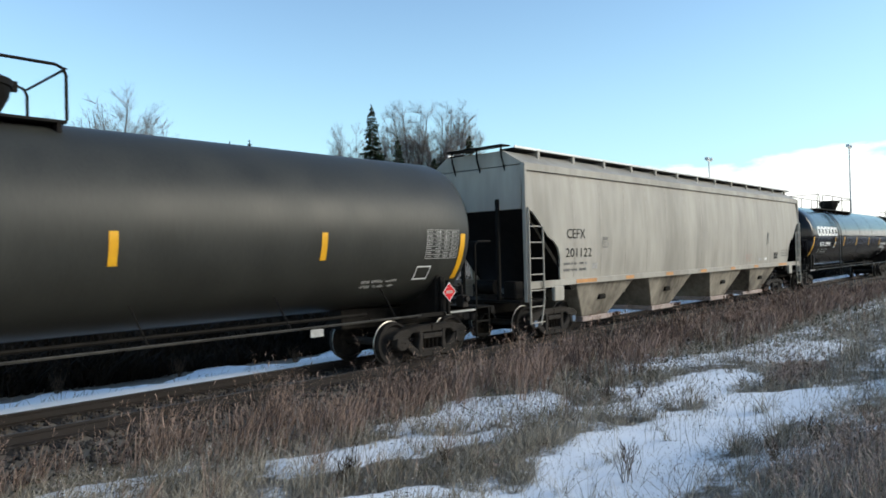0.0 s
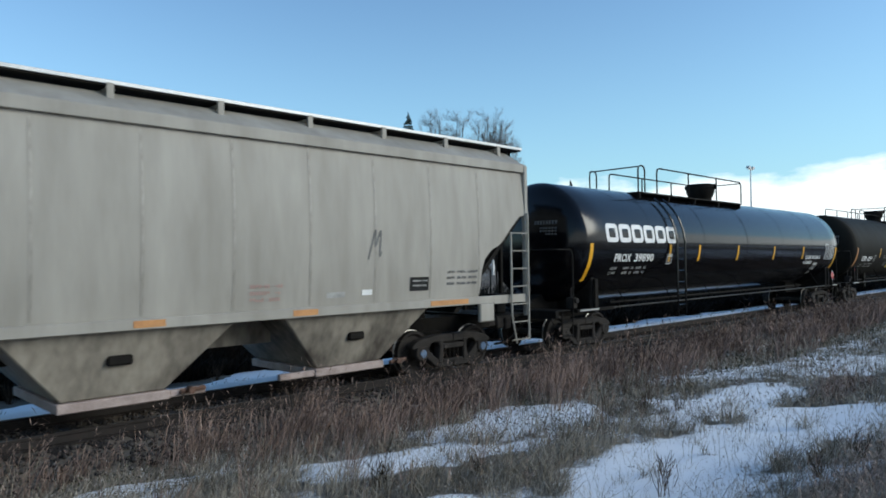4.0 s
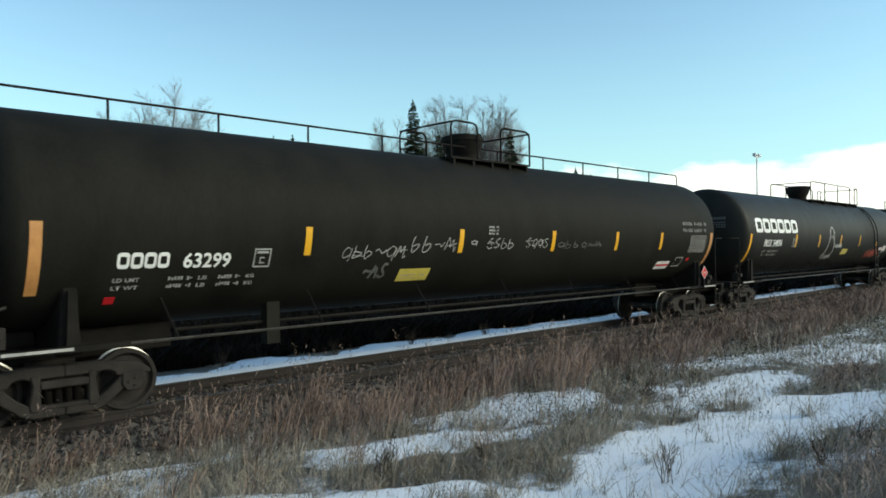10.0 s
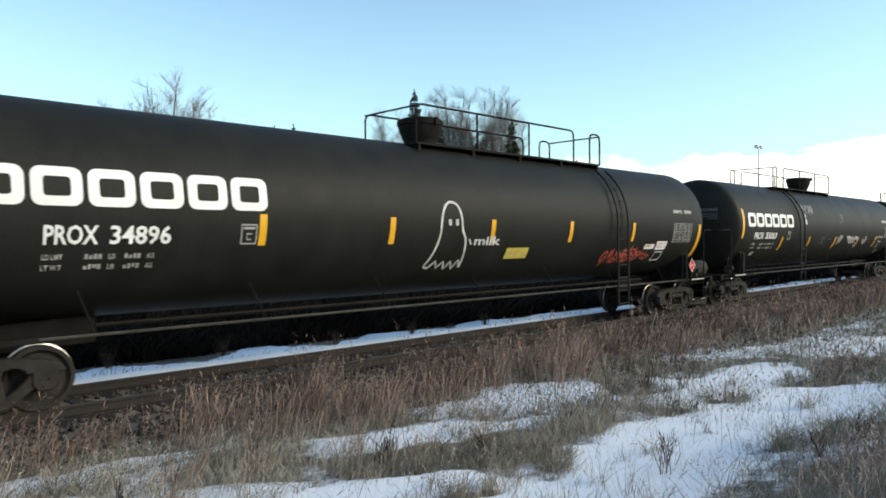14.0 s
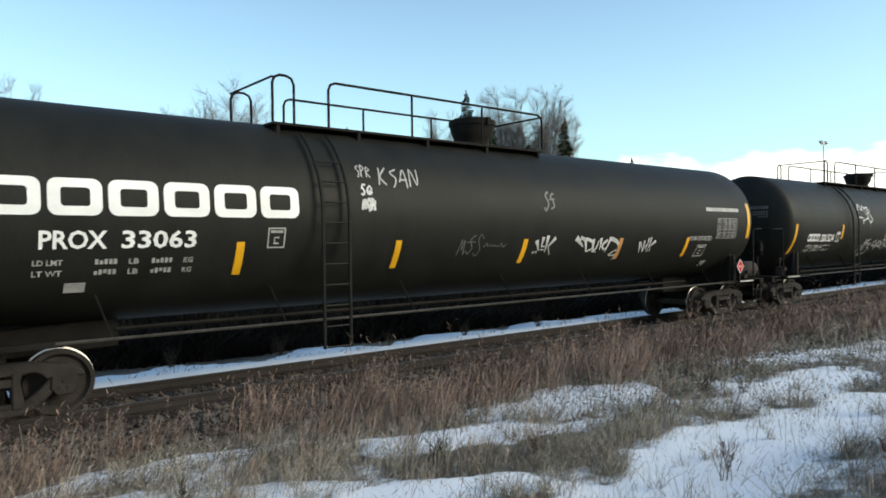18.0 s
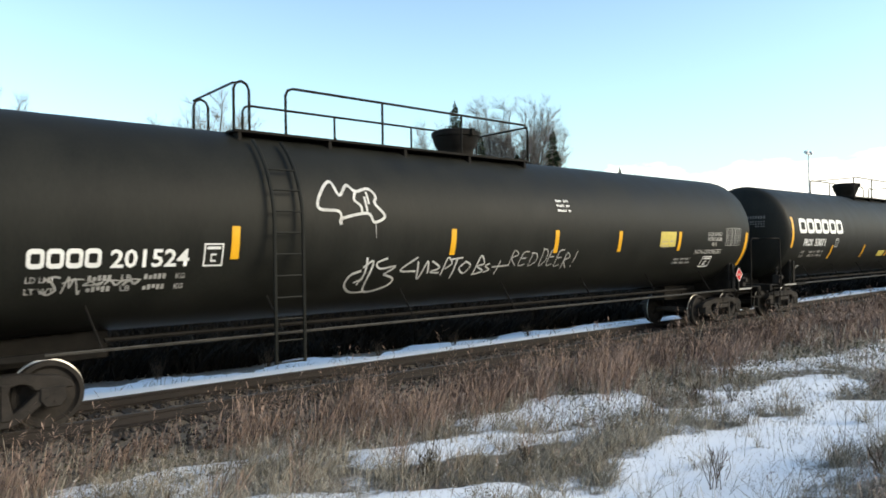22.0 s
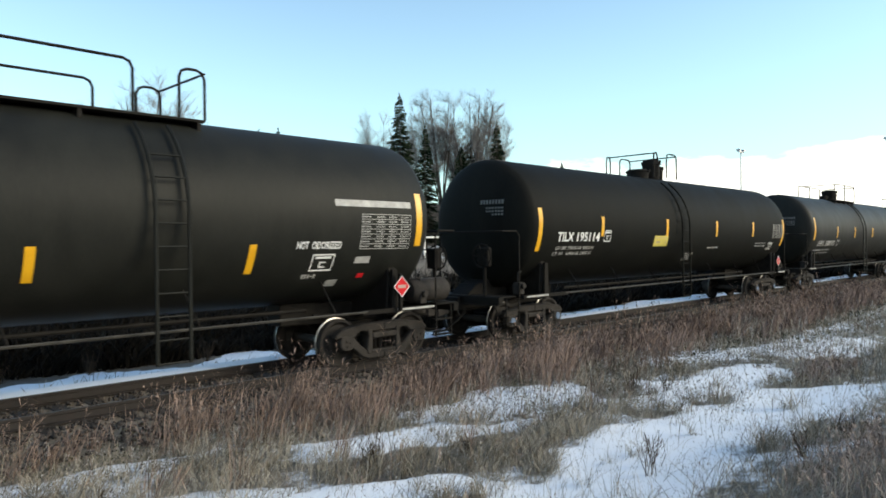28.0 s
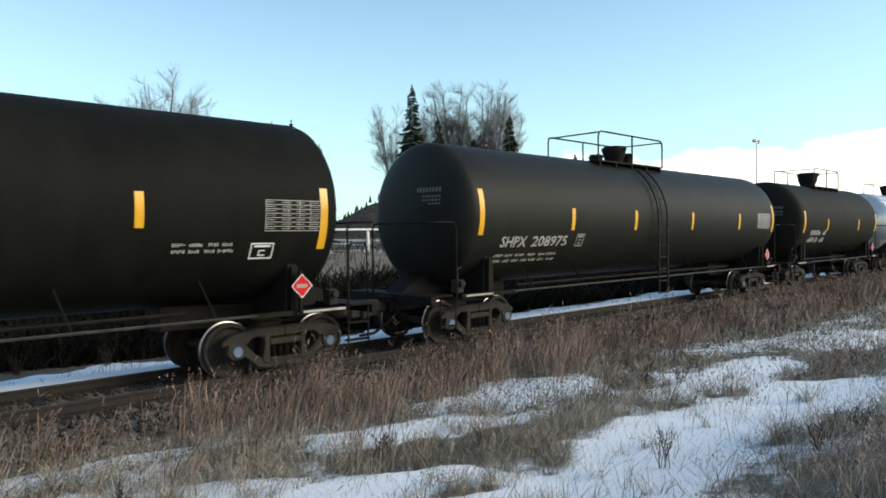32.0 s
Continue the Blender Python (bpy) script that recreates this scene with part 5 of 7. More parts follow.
FLARES = {}
FLARES["jek"] = (((0.07, 0.71), (0.27, 0.2), 0.10, 0.02), ((0.36, 0.87), (0.34, 0.42), 0.09, 0.03), ((0.34, 0.42), (0.5, 0.44), 0.03, 0.02), ((0.32, 0.26), (0.5, 0.27), 0.03, 0.02), ((0.57, 0.94), (0.57, 0.14), 0.10, 0.02), ((0.94, 0.84), (0.66, 0.42), 0.10, 0.03), ((0.66, 0.42), (0.85, 0.0), 0.03, 0.02), ((0.0, 0.14), (0.08, 0.14), 0.04, 0.04), ((0.13, 0.16), (0.2, 0.16), 0.04, 0.04))
FLARES["dutch"] = (((0.02, 0.9), (0.19, 0.55), 0.14, 0.02), ((0.1, 0.9), (0.2, 0.82), 0.10, 0.06), ((0.19, 0.88), (0.28, 0.37), 0.10, 0.03), ((0.28, 0.37), (0.38, 0.5), (0.34, 0.75), (0.22, 0.85), 0.03, 0.08), ((0.37, 0.85), (0.4, 0.46), (0.46, 0.45), (0.48, 0.8), 0.09, 0.03), ((0.52, 0.88), (0.55, 0.42), 0.10, 0.02), ((0.66, 0.8), (0.58, 0.62), (0.62, 0.44), (0.68, 0.5), 0.08, 0.03), ((0.72, 0.92), (0.67, 0.32), 0.10, 0.02),
                   ((0.74, 0.85), (0.88, 0.72), (0.95, 0.5), 0.11, 0.05), ((0.95, 0.45), (0.78, 0.22), (0.92, 0.2), (0.99, 0.4), (0.9, 0.0), 0.035, 0.02), ((0.38, 0.36), (0.49, 0.34), 0.02, 0.015), ((0.05, 0.8), (0.17, 0.6), 0.08, 0.02))
FLARES["nwk"] = (((0.05, 0.68), (0.17, 0.05), 0.08, 0.02), ((0.13, 0.6), (0.28, 0.25), 0.05, 0.02), ((0.3, 0.75), (0.36, 0.05), 0.08, 0.02), ((0.36, 0.1), (0.45, 0.5), (0.52, 0.2), 0.02, 0.03), ((0.53, 0.9), (0.5, 0.25), 0.06, 0.02), ((0.66, 0.95), (0.62, 0.05), 0.07, 0.02), ((0.96, 0.72), (0.66, 0.38), 0.09, 0.03), ((0.7, 0.4), (0.78, 0.1), 0.03, 0.02))
FLARES["wheel"] = (((0.26, 0.62), (0.06, 0.5), (0.02, 0.24), (0.2, 0.04), (0.5, 0.03), 0.045, 0.03), ((0.32, 0.97), (0.34, 0.55), (0.26, 0.24), 0.04, 0.03), ((0.18, 0.3), (0.34, 0.4), 0.03, 0.03), ((0.28, 0.7), (0.46, 0.86), (0.42, 0.2), (0.54, 0.02), (0.9, 0.16), (0.98, 0.36), (0.74, 0.5), 0.04, 0.035), ((0.74, 0.5), (0.95, 0.72), (0.64, 0.66), (0.54, 0.82), (0.74, 0.94), 0.035, 0.035))
FLARES["arrow"] = (((0.12, 0.9), (0.0, 0.45), (0.13, 0.4), 0.035, 0.035), ((0.13, 0.75), (0.17, 0.1), (0.21, 0.75), (0.24, 0.3), 0.04, 0.035), ((0.25, 0.75), (0.33, 0.5), (0.26, 0.35), (0.34, 0.3), 0.035, 0.03), ((0.36, 0.2), (0.38, 0.85), (0.43, 0.65), (0.38, 0.45), 0.035, 0.03), ((0.42, 0.8), (0.52, 0.85), 0.035, 0.03), ((0.47, 0.85), (0.46, 0.05), 0.035, 0.03), ((0.56, 0.7), (0.51, 0.45), (0.57, 0.25), (0.61, 0.55), (0.55, 0.72), 0.035, 0.03),
                   ((0.66, 0.15), (0.69, 0.9), (0.74, 0.6), (0.68, 0.5), (0.75, 0.3), (0.66, 0.18), 0.035, 0.03), ((0.8, 0.6), (0.76, 0.5), (0.81, 0.35), (0.76, 0.25), 0.03, 0.03), ((0.83, 0.45), (1.0, 0.5), 0.03, 0.03), ((0.9, 0.7), (0.88, 0.15), 0.03, 0.03))
FLARES["outline"] = (((0.32, 0.0), (0.3, 0.3), (0.04, 0.34), (0.01, 0.52), (0.12, 0.86), (0.24, 1.0), (0.33, 0.68), (0.46, 0.94), (0.58, 0.8), (0.78, 0.88), (0.88, 0.7), (0.85, 0.52), (0.99, 0.22), (0.82, 0.07), (0.72, 0.28), (0.34, 0.14), (0.32, 0.0), 0.05, 0.05), ((0.58, 0.8), (0.54, 0.6), (0.63, 0.45), (0.64, 0.28), 0.045, 0.045), ((0.7, 0.68), (0.72, 0.32), 0.045, 0.04), ((0.76, 0.5), (0.74, 0.8), 0.04, 0.04), ((0.84, 0.05), (0.85, -0.3), 0.015, 0.006))


def flare_tag(skin, u, v, w, h, kind, material):
    """A sprayed tag of flared strokes, one mesh a stroke."""
    out = []
    for *path, w0, w1 in FLARES[kind]:
        s = Shape()
        flared(skin, s, [(u + w * x, v + h * y) for x, y in path], w0, w1)
        out.append(s.mesh("graffiti_stroke", material))
    return out


def ghost(skin, u, v, w, h):
    """A sprayed upright outline figure with a wavy hem."""
    s = Shape()
    outline = [(0.0, 0.06), (0.15, 0.28), (0.25, 0.55), (0.29, 0.78), (0.41, 0.95), (0.57, 1.0), (0.73, 0.94), (0.81, 0.78), (0.83, 0.6), (0.93, 0.46), (0.97, 0.22), (0.98, 0.03)]
    hem = [(0.98, 0.03), (0.86, 0.15), (0.77, 0.02), (0.66, 0.13), (0.56, 0.02), (0.46, 0.13), (0.35, 0.04), (0.25, 0.14), (0.12, 0.04), (0.0, 0.06)]
    skin.ribbon(s, flowing([(u + w * (x - 0.12 * y), v + h * y) for x, y in outline]), 0.05)
    skin.ribbon(s, [(u + w * x, v + h * y) for x, y in hem], 0.045)
    for dx in (0.49, 0.68):
        skin.ribbon(s, [(u + w * (dx - 0.09), v + h * 0.75), (u + w * (dx - 0.08), v + h * 0.66)], 0.08)
    # an arm reaches towards the word beside it
    skin.ribbon(s, [(u + w * 0.98, v + h * 0.46), (u + w * 1.06, v + h * 0.38)], 0.04)
    return s.mesh("graffiti_figure", CHALK)


# ---- rolling stock: tank cars ----
HEAD = 0.56           # depth of a tank's domed head


def tank_mesh(half, radius, centre, paint, bands):
    """Cylinder with domed heads and shallow weld steps."""
    head = []
    for k in range(9):
        a = k / 8 * math.pi / 2
        head.append((math.cos(a) * HEAD, math.sin(a) * radius))
    prof = [(-half - x, max(r, 0.01)) for x, r in head]
    n = 22
    for k in range(1, n):
        x = -half + 2 * half * k / n
        prof.append((x, radius))
    for b in bands:
        prof += [(b - 0.012, radius), (b - 0.008, radius + 0.006), (b + 0.008, radius + 0.006), (b + 0.012, radius)]
    prof = sorted(prof, key=lambda p: p[0]) + [(half + x, max(r, 0.01)) for x, r in reversed(head)]
    return Shape().lathe(prof, 64, "x", (0, 0, centre)).mesh("tank", paint, True)


def rail_run(s, x0, x1, y, z, h, mids, r=0.024, bend=0.14, mid=True):
    """A handrail with rounded ends, posts and a knee rail."""
    s.tube([(x0, y, z), (x0, y, z + h - bend), (x0 + bend * 0.3, y, z + h - bend * 0.3), (x0 + bend, y, z + h), (x1 - bend, y, z + h), (x1 - bend * 0.3, y, z + h - bend * 0.3), (x1, y, z + h - bend), (x1, y, z)], r, 6)
    for m in mids:
        s.tube([(m, y, z - 0.05), (m, y, z + h)], r, 6)
    if mid:
        s.tube([(x0, y, z + h * 0.42), (x1, y, z + h * 0.42)], r * 0.85, 6)


def tank_car(spec):
    """A tank car: spec gives its ends (left and right marker strips, along the train) and its fittings."""
    l, r = spec["ends"]
    s0 = (l + r) / 2
    half = (r - l) / 2 + 0.28
    R, zc = 1.63, 2.84
    paint = PAINT[spec["paint"]]
    top = zc + R
    car = thing("tank_car", spec["label"], "tank car", "cars of the freight train", pose(s0, 0, 0))
    trains.append((car, s0))
    loc = lambda s: s - s0
    skin = Skin(R, zc)
    seams = [-half + 2 * half * k / 6 for k in range(1, 6)] if spec.get("seams") else []
    shell = half - 0.15
    tank = put("tank", tank_mesh(shell, R, zc, paint, seams), car)
    if spec.get("sill_plate"):
        put("sill_plate", Shape().box(loc(7.53), loc(7.81), -1.505, -1.495, 0.90, 1.04).mesh("sill_plate", FADED), car, None, "pale plate hung on the side rail")
    running_gear(car, -half + 0.75, half - 0.75, -half - 1.25, half + 1.25, spec.get("caps"))

    # frame ends, saddles, platforms and steps
    for sg in (-1, 1):
        e = sg * half
        put("stub_sill", Shape().prism([(e - sg * 2.6, 0.80), (e + sg * 1.15, 0.70), (e + sg * 1.15, 1.06), (e - sg * 2.6, 1.25)], -0.22, 0.22).mesh("stub_sill", STEEL, bevel=0.02), car)
        put("saddle", Shape().prism([(e - sg * 0.90, 0.95), (e - sg * 0.60, 0.95), (e - sg * 0.68, zc - 0.5), (e - sg * 0.82, zc - 0.5)], -1.32, 1.32).mesh("saddle", STEEL, bevel=0.02), car)
        put("platform", Shape().box(min(e + sg * 0.42, e + sg * 1.0), max(e + sg * 0.42, e + sg * 1.0), -1.42, 1.42, 1.07, 1.11).mesh("platform", STEEL, bevel=0.01), car)
        put("end_beam", Shape().box(min(e + sg * 0.9, e + sg * 1.05), max(e + sg * 0.9, e + sg * 1.05), -1.42, 1.42, 0.92, 1.10).mesh("end_beam", STEEL, bevel=0.01), car)
        put("end_handrail", Shape().tube([(e + sg * 0.34, -1.45, 1.06), (e + sg * 0.34, -1.45, 2.52), (e + sg * 0.44, -1.45, 2.62), (e + sg * 0.92, -1.42, 2.62), (e + sg * 1.02, -1.32, 2.62), (e + sg * 1.02, 0.40, 2.62), (e + sg * 1.02, 0.5, 2.52), (e + sg * 1.02, 0.5, 1.06)], 0.022, 6).mesh("end_handrail", STEEL, True), car)
        put("end_handrail", Shape().tube([(e + sg * 1.02, 1.40, 1.06), (e + sg * 1.02, 1.40, 2.10), (e + sg * 1.02, 1.30, 2.2), (e + sg * 1.02, 0.80, 2.2), (e + sg * 1.02, 0.72, 2.10), (e + sg * 1.02, 0.72, 1.06)], 0.02, 6).mesh("end_handrail", STEEL, True), car)
        put("uncoupling_lever", Shape().tube([(e + sg * 1.10, -1.40, 0.78), (e + sg * 1.10, -1.32, 0.92), (e + sg * 1.10, -0.35, 0.90), (e + sg * 1.22, -0.15, 0.98)], 0.016, 5).mesh("uncoupling_lever", STEEL, True), car)
        put("brake_pipe", Shape().tube([(e - sg * 2.0, -0.42, 0.98), (e - sg * 0.2, -0.42, 0.90), (e + sg * 0.6, -0.36, 0.80), (e + sg * 1.12, -0.34, 0.76)], 0.03, 6).mesh("brake_pipe", STEEL, True), car)
        put("draft_gusset", Shape().prism([(e - sg * 0.6, 1.02), (e + sg * 1.0, 1.02), (e + sg * 0.55, 1.34), (e - sg * 0.5, 1.62)], -0.30, 0.30).mesh("draft_gusset", STEEL, bevel=0.02), car)
        put("valve_fitting", Shape().box(e + sg * 0.10 - 0.09, e + sg * 0.10 + 0.09, -1.34, -1.12, 1.12, 1.40).lathe([(-1.42, 0.02), (-1.42, 0.07), (-1.30, 0.07)], 10, "y", (e + sg * 0.10, 0, 1.32)).tube([(e + sg * 0.10, -1.22, 1.40), (e + sg * 0.10, -1.22, 1.62), (e - sg * 0.02, -1.22, 1.66)], 0.03, 6).mesh("valve_fitting", FRAME, bevel=0.01), car)
        for sy in (-1.43, 1.43):
            st = Shape()
            for sx in (0.35, 0.8):
                st.tube([(e + sg * sx, sy, 1.08), (e + sg * sx, sy, 0.42)], 0.02, 5)
            for zz in (0.44, 0.76):
                st.box(min(e + sg * 0.33, e + sg * 0.82), max(e + sg * 0.33, e + sg * 0.82), sy - 0.02, sy + 0.10, zz, zz + 0.03)
            put("step", st.mesh("step", STEEL), car)
        for sy in (-1, 1):
            put("side_plate", Shape().prism([(e - sg * 0.84, 1.0), (e - sg * 0.68, 1.0), (e - sg * 0.70, 1.85), (e - sg * 0.82, 1.85)], sy * 1.40 - 0.03, sy * 1.40 + 0.03).mesh("side_plate", STEEL), car)
            put("side_sill", Shape().box(min(e - sg * 1.6, e + sg * 0.2), max(e - sg * 1.6, e + sg * 0.2), sy * 1.44 - 0.04, sy * 1.44 + 0.04, 1.02, 1.10).mesh("side_sill", STEEL), car)
    # pale strips paint the bright reflection along the sill near both ends
    put("step_light_strip", Shape().box(-half - 0.1, -half + 0.75, -1.50, -1.485, 1.045, 1.085).mesh("step_light_strip", FADED), car, None, "pale strip painted as the sill's bright reflection")
    put("step_light_strip", Shape().box(half - 0.75, half + 0.25, -1.50, -1.485, 1.045, 1.085).mesh("step_light_strip", FADED), car, None, "pale strip painted as the sill's bright reflection")
    for sy in (-1.47, 1.47):
        put("side_rail", Shape().tube([(-half + 1.5, sy, 1.07), (half - 1.5, sy, 1.07)], 0.024, 6).mesh("side_rail", WORNRAIL, True), car)
        bracket = once(("railbr", sy), lambda: Shape().tube([(0, sy, 1.07), (-0.15, sy * 0.80, 1.07 + 0.60)], 0.016, 5).mesh("rail_bracket", STEEL))
        for k in range(7):
            put("rail_bracket", bracket, car, pose((-half + 2.2) + (2 * half - 4.4) * k / 6, 0, 0))
    put("underframe_pipe", Shape().tube([(-half + 2.4, -0.78, 1.13), (half - 2.4, -0.78, 1.13)], 0.035, 8).mesh("underframe_pipe", STEEL, True), car)
    if spec.get("leg"):
        put("outlet_leg", Shape().box(-half + 4.0, -half + 4.25, -0.9, -0.7, 0.75, 1.6).mesh("outlet_leg", paint), car)
    # hand brake
    for sg in spec.get("brakes", ()):
        bx = sg * (half + 0.98)
        wheel = Shape()
        wheel.tube([(bx, -0.85 + 0.28 * math.cos(t), 2.05 + 0.28 * math.sin(t)) for t in [i * math.pi / 8 for i in range(17)]], 0.02, 5, None, False)
        for k in range(5):
            a = k * 1.2566
            wheel.tube([(bx, -0.85, 2.05), (bx, -0.85 + 0.28 * math.cos(a), 2.05 + 0.28 * math.sin(a))], 0.013, 4)
        put("brake_wheel", wheel.mesh("brake_wheel", STEEL, True), car)
        x0, x1 = sorted((bx - sg * 0.01, bx - sg * 0.18))
        put("brake_housing", Shape().box(x0, x1, -1.02, -0.68, 1.8, 2.25).box(x0 + 0.04, x1 - 0.05, -0.9, -0.8, 1.1, 1.85).mesh("brake_housing", STEEL, bevel=0.03), car)

    if spec.get("reservoir"):
        put("air_reservoir", Shape().lathe([(half - 0.15, 0.05), (half - 0.12, 0.2), (half - 0.05, 0.25), (half + 0.85, 0.25), (half + 0.92, 0.2), (half + 0.95, 0.05)], 16, "x", (0, -1.1, 1.38)).mesh("air_reservoir", FRAME, True), car)

    # ladder over the side
    if "ladder" in spec:
        lx, w = loc(spec["ladder"]), 0.25
        path = [(-(R + 0.13), 0.62), (-(R + 0.13), zc)]
        for k in range(1, 8):
            a = k / 8 * 1.05
            path.append((-(R + 0.13 - 0.05 * k / 8) * math.cos(a), zc + (R + 0.10) * math.sin(a)))
        for sy in ((1, -1)):
            lad = put("ladder", Shape().tube([(lx - w, y * sy, z) for y, z in path], 0.03, 6).mesh("ladder", paint, True), car)
            put("stile", Shape().tube([(lx + w, y * sy, z) for y, z in path], 0.03, 6).mesh("stile", paint, True), lad)
            rung = once(("rung", spec["paint"]), lambda: Shape().tube([(-w, 0, 0), (w, 0, 0)], 0.016, 5).mesh("rung", paint, True))
            z = 0.64
            while z < zc + 1.0:
                a = 0 if z < zc else math.asin(min(0.95, (z - zc) / (R + 0.1)))
                put("rung", rung, lad, pose(lx, -(R + 0.12) * math.cos(a) * sy, z))
                z += 0.34

    # top fittings
    if "deck" in spec:
        d0, d1 = (loc(v) for v in spec["deck"])
        rail_h = 0.80
        for sy in (-1, 1):
            if spec.get("boards", True):
                put("running_board", Shape().box(d0, d1, min(sy * 0.35, sy * 0.88), max(sy * 0.35, sy * 0.88), top - 0.10, top - 0.06).mesh("running_board", STEEL), car)
            for k in range(5 if spec.get("boards", True) else 0):
                x = d0 + 0.1 + (d1 - d0 - 0.2) * k / 4
                put("deck_bracket", once(("deckbr", sy, top), lambda: Shape().prism([(-0.03, top - 0.10), (0.03, top - 0.10), (0.03, top - 0.32), (-0.03, top - 0.32)], min(sy * 0.55, sy * 0.86), max(sy * 0.55, sy * 0.86)).mesh("deck_bracket", STEEL)), car, pose(x, 0, 0))
            g0, g1 = (loc(v) for v in spec.get("gate", (spec["deck"][1], 0)))
            runs = [(d0, g0), (g1, d1)] if "gate" in spec else [(d0, d1)]
            for a, b in runs:
                rl = Shape()
                posts = max(1, round((b - a) / 2.2))
                rail_run(rl, a, b, sy * 0.86, top - 0.06, rail_h, [a + (b - a) * q / posts for q in range(1, posts)], mid=False)
                put("deck_handrail", rl.mesh("deck_handrail", STEEL, True), car)
        rh = top - 0.10 + rail_h
        for x in (d0, d1):
            put("end_rail", Shape().tube([(x, -0.86, rh), (x, 0.86, rh)], 0.02, 6).mesh("end_rail", STEEL, True), car)
    for dome, dr, dh in spec.get("domes", ()):
        x = loc(dome)
        if dr > 0.33 and dh > 0.4:
            prof = [(top - 0.10, dr * 0.78), (top + 0.10, dr * 0.78), (top + 0.16, dr * 0.84), (top + 0.30, dr * 0.98), (top + dh * 0.80, dr * 1.04), (top + dh * 0.82, dr * 1.10), (top + dh, dr * 1.10), (top + dh, dr * 0.3)]
        else:
            prof = [(top - 0.10, dr * 0.95), (top + dh * 0.2, dr * 0.95), (top + dh * 0.24, dr), (top + dh * 0.8, dr * 1.0), (top + dh * 0.82, dr * 1.1), (top + dh, dr * 1.1), (top + dh, dr * 0.3)]
        bonnet = put("valve_bonnet", Shape().lathe(prof, 24, "z", (x, 0, 0)).mesh("valve_bonnet", STEEL, True), car)
        put("hinge", Shape().box(x - 0.05, x + 0.05, -dr * 1.2, -dr * 1.02, top + dh * 0.78, top + dh + 0.03).mesh("hinge", STEEL), bonnet)
        put("latch", Shape().box(x + dr * 0.98, x + dr * 1.22, -0.05, 0.05, top + dh * 0.8, top + dh + 0.04).mesh("latch", STEEL), bonnet)
        put("lid", Shape().lathe([(top + dh + 0.002, dr * 0.98), (top + dh + 0.05, dr * 0.9), (top + dh + 0.06, 0.05)], 24, "z", (x, 0, 0)).mesh("lid", STEEL, True), bonnet)
    if spec.get("long_rail"):
        a, b = loc(spec["long_rail"][0]), loc(spec["long_rail"][1])
        n = 11
        rl = Shape()
        rail_run(rl, a, b, -0.35, top - 0.08, 0.36, [a + (b - a) * k / n for k in range(1, n)], 0.02, 0.1, False)
        put("top_handrail", rl.mesh("top_handrail", STEEL, True), car)

    # marker strips, stencils and signs on the tank's side
    for u, v0, v1, mat in spec.get("marks", ()):
        put("reflective_strip", skin.strip(Shape(), loc(u) - 0.065, loc(u) + 0.065, v0, v1).mesh("reflective_strip", mat), tank)
    for u in (-half + 0.28, half - 0.28):
        put("reflective_strip", skin.strip(Shape(), u - 0.075, u + 0.075, *spec.get("end_marks", (1.80, 2.78))).mesh("reflective_strip", ORANGE if spec.get("worn") else YELLOW), tank)
    for kind, *args in spec.get("decals", ()):
        args = [loc(a) if i in spec_slots[kind] else a for i, a in enumerate(args)]
        if kind == "logo":
            put("logo", logo(skin, *args), tank, None, "white block emblem")
        elif kind == "text":
            words, whole = args[2].split(), args[4] if len(args) > 4 else args[3] * 0.8 * len(args[2])
            unit = whole / (sum(len(w) for w in words) + 0.75 * (len(words) - 1))
            at = args[0]
            for word in words:
                put("lettering", lettering(skin, word, at, args[1], args[3], args[5] if len(args) > 5 else WHITE, unit * (len(word) - 0.12)), tank, None, "white stencilled lettering")
                at += unit * (len(word) + 0.75)
        elif kind == "weights":
            # the load limit and light weight in two rows; the figures cannot be read
            u, v, size, whole = args
            for row, (word, z) in enumerate((("LD LMT", v), ("LT WT", v - size * 1.9))):
                for text, at, w in ((word, 0.0, 0.17), ("LB", 0.57, 0.065), ("KG", 0.935, 0.065)):
                    put("lettering", lettering(skin, text, u + whole * at, z, size, FADED, whole * w), tank, None, "small faded stencilled lettering")
                for at, w in ((0.36, 0.19), (0.72, 0.19)):
                    tagged(put("stencil_text", bars(skin, u + whole * at, z, 1, whole * w, size * 0.9, 0.05, 31 + row, FADED), tank), kind="stuff")
        elif kind == "bars":
            tagged(put("stencil_text", bars(skin, *args), tank), kind="stuff")
        elif kind == "table":
            put("inspection_table", grid_panel(skin, *args), tank, None, "white stencilled inspection table")
        elif kind == "box":
            put("stencil_box", box_mark(skin, *args), tank)
        elif kind == "plate":
            put("sign_panel", skin.strip(Shape(), args[0], args[1], args[2], args[3]).mesh("sign_panel", args[4]), tank)
        elif kind == "tag":
            for loop in scrawl(skin, *args):
                put("graffiti_loop", loop, tank, None, "sprayed looping graffiti stroke")
        elif kind == "strokes":
            for letter in stroke_word(skin, *args):
                put("graffiti_letter", letter, tank, None, "sprayed white graffiti letter")
        elif kind == "flare":
            for stroke in flare_tag(skin, *args):
                put("graffiti_stroke", stroke, tank, None, "flared white sprayed stroke")
        elif kind == "script":
            put("graffiti_tag", lettering(skin, args[2], args[0], args[1], args[3], args[5], args[4], "graffiti_tag"), tank, None, "sprayed white graffiti")
        elif kind == "figure":
            put("graffiti_figure", ghost(skin, *args), tank, None, "sprayed white outline figure")
    # faint stencils on the head
    hs = Shape()
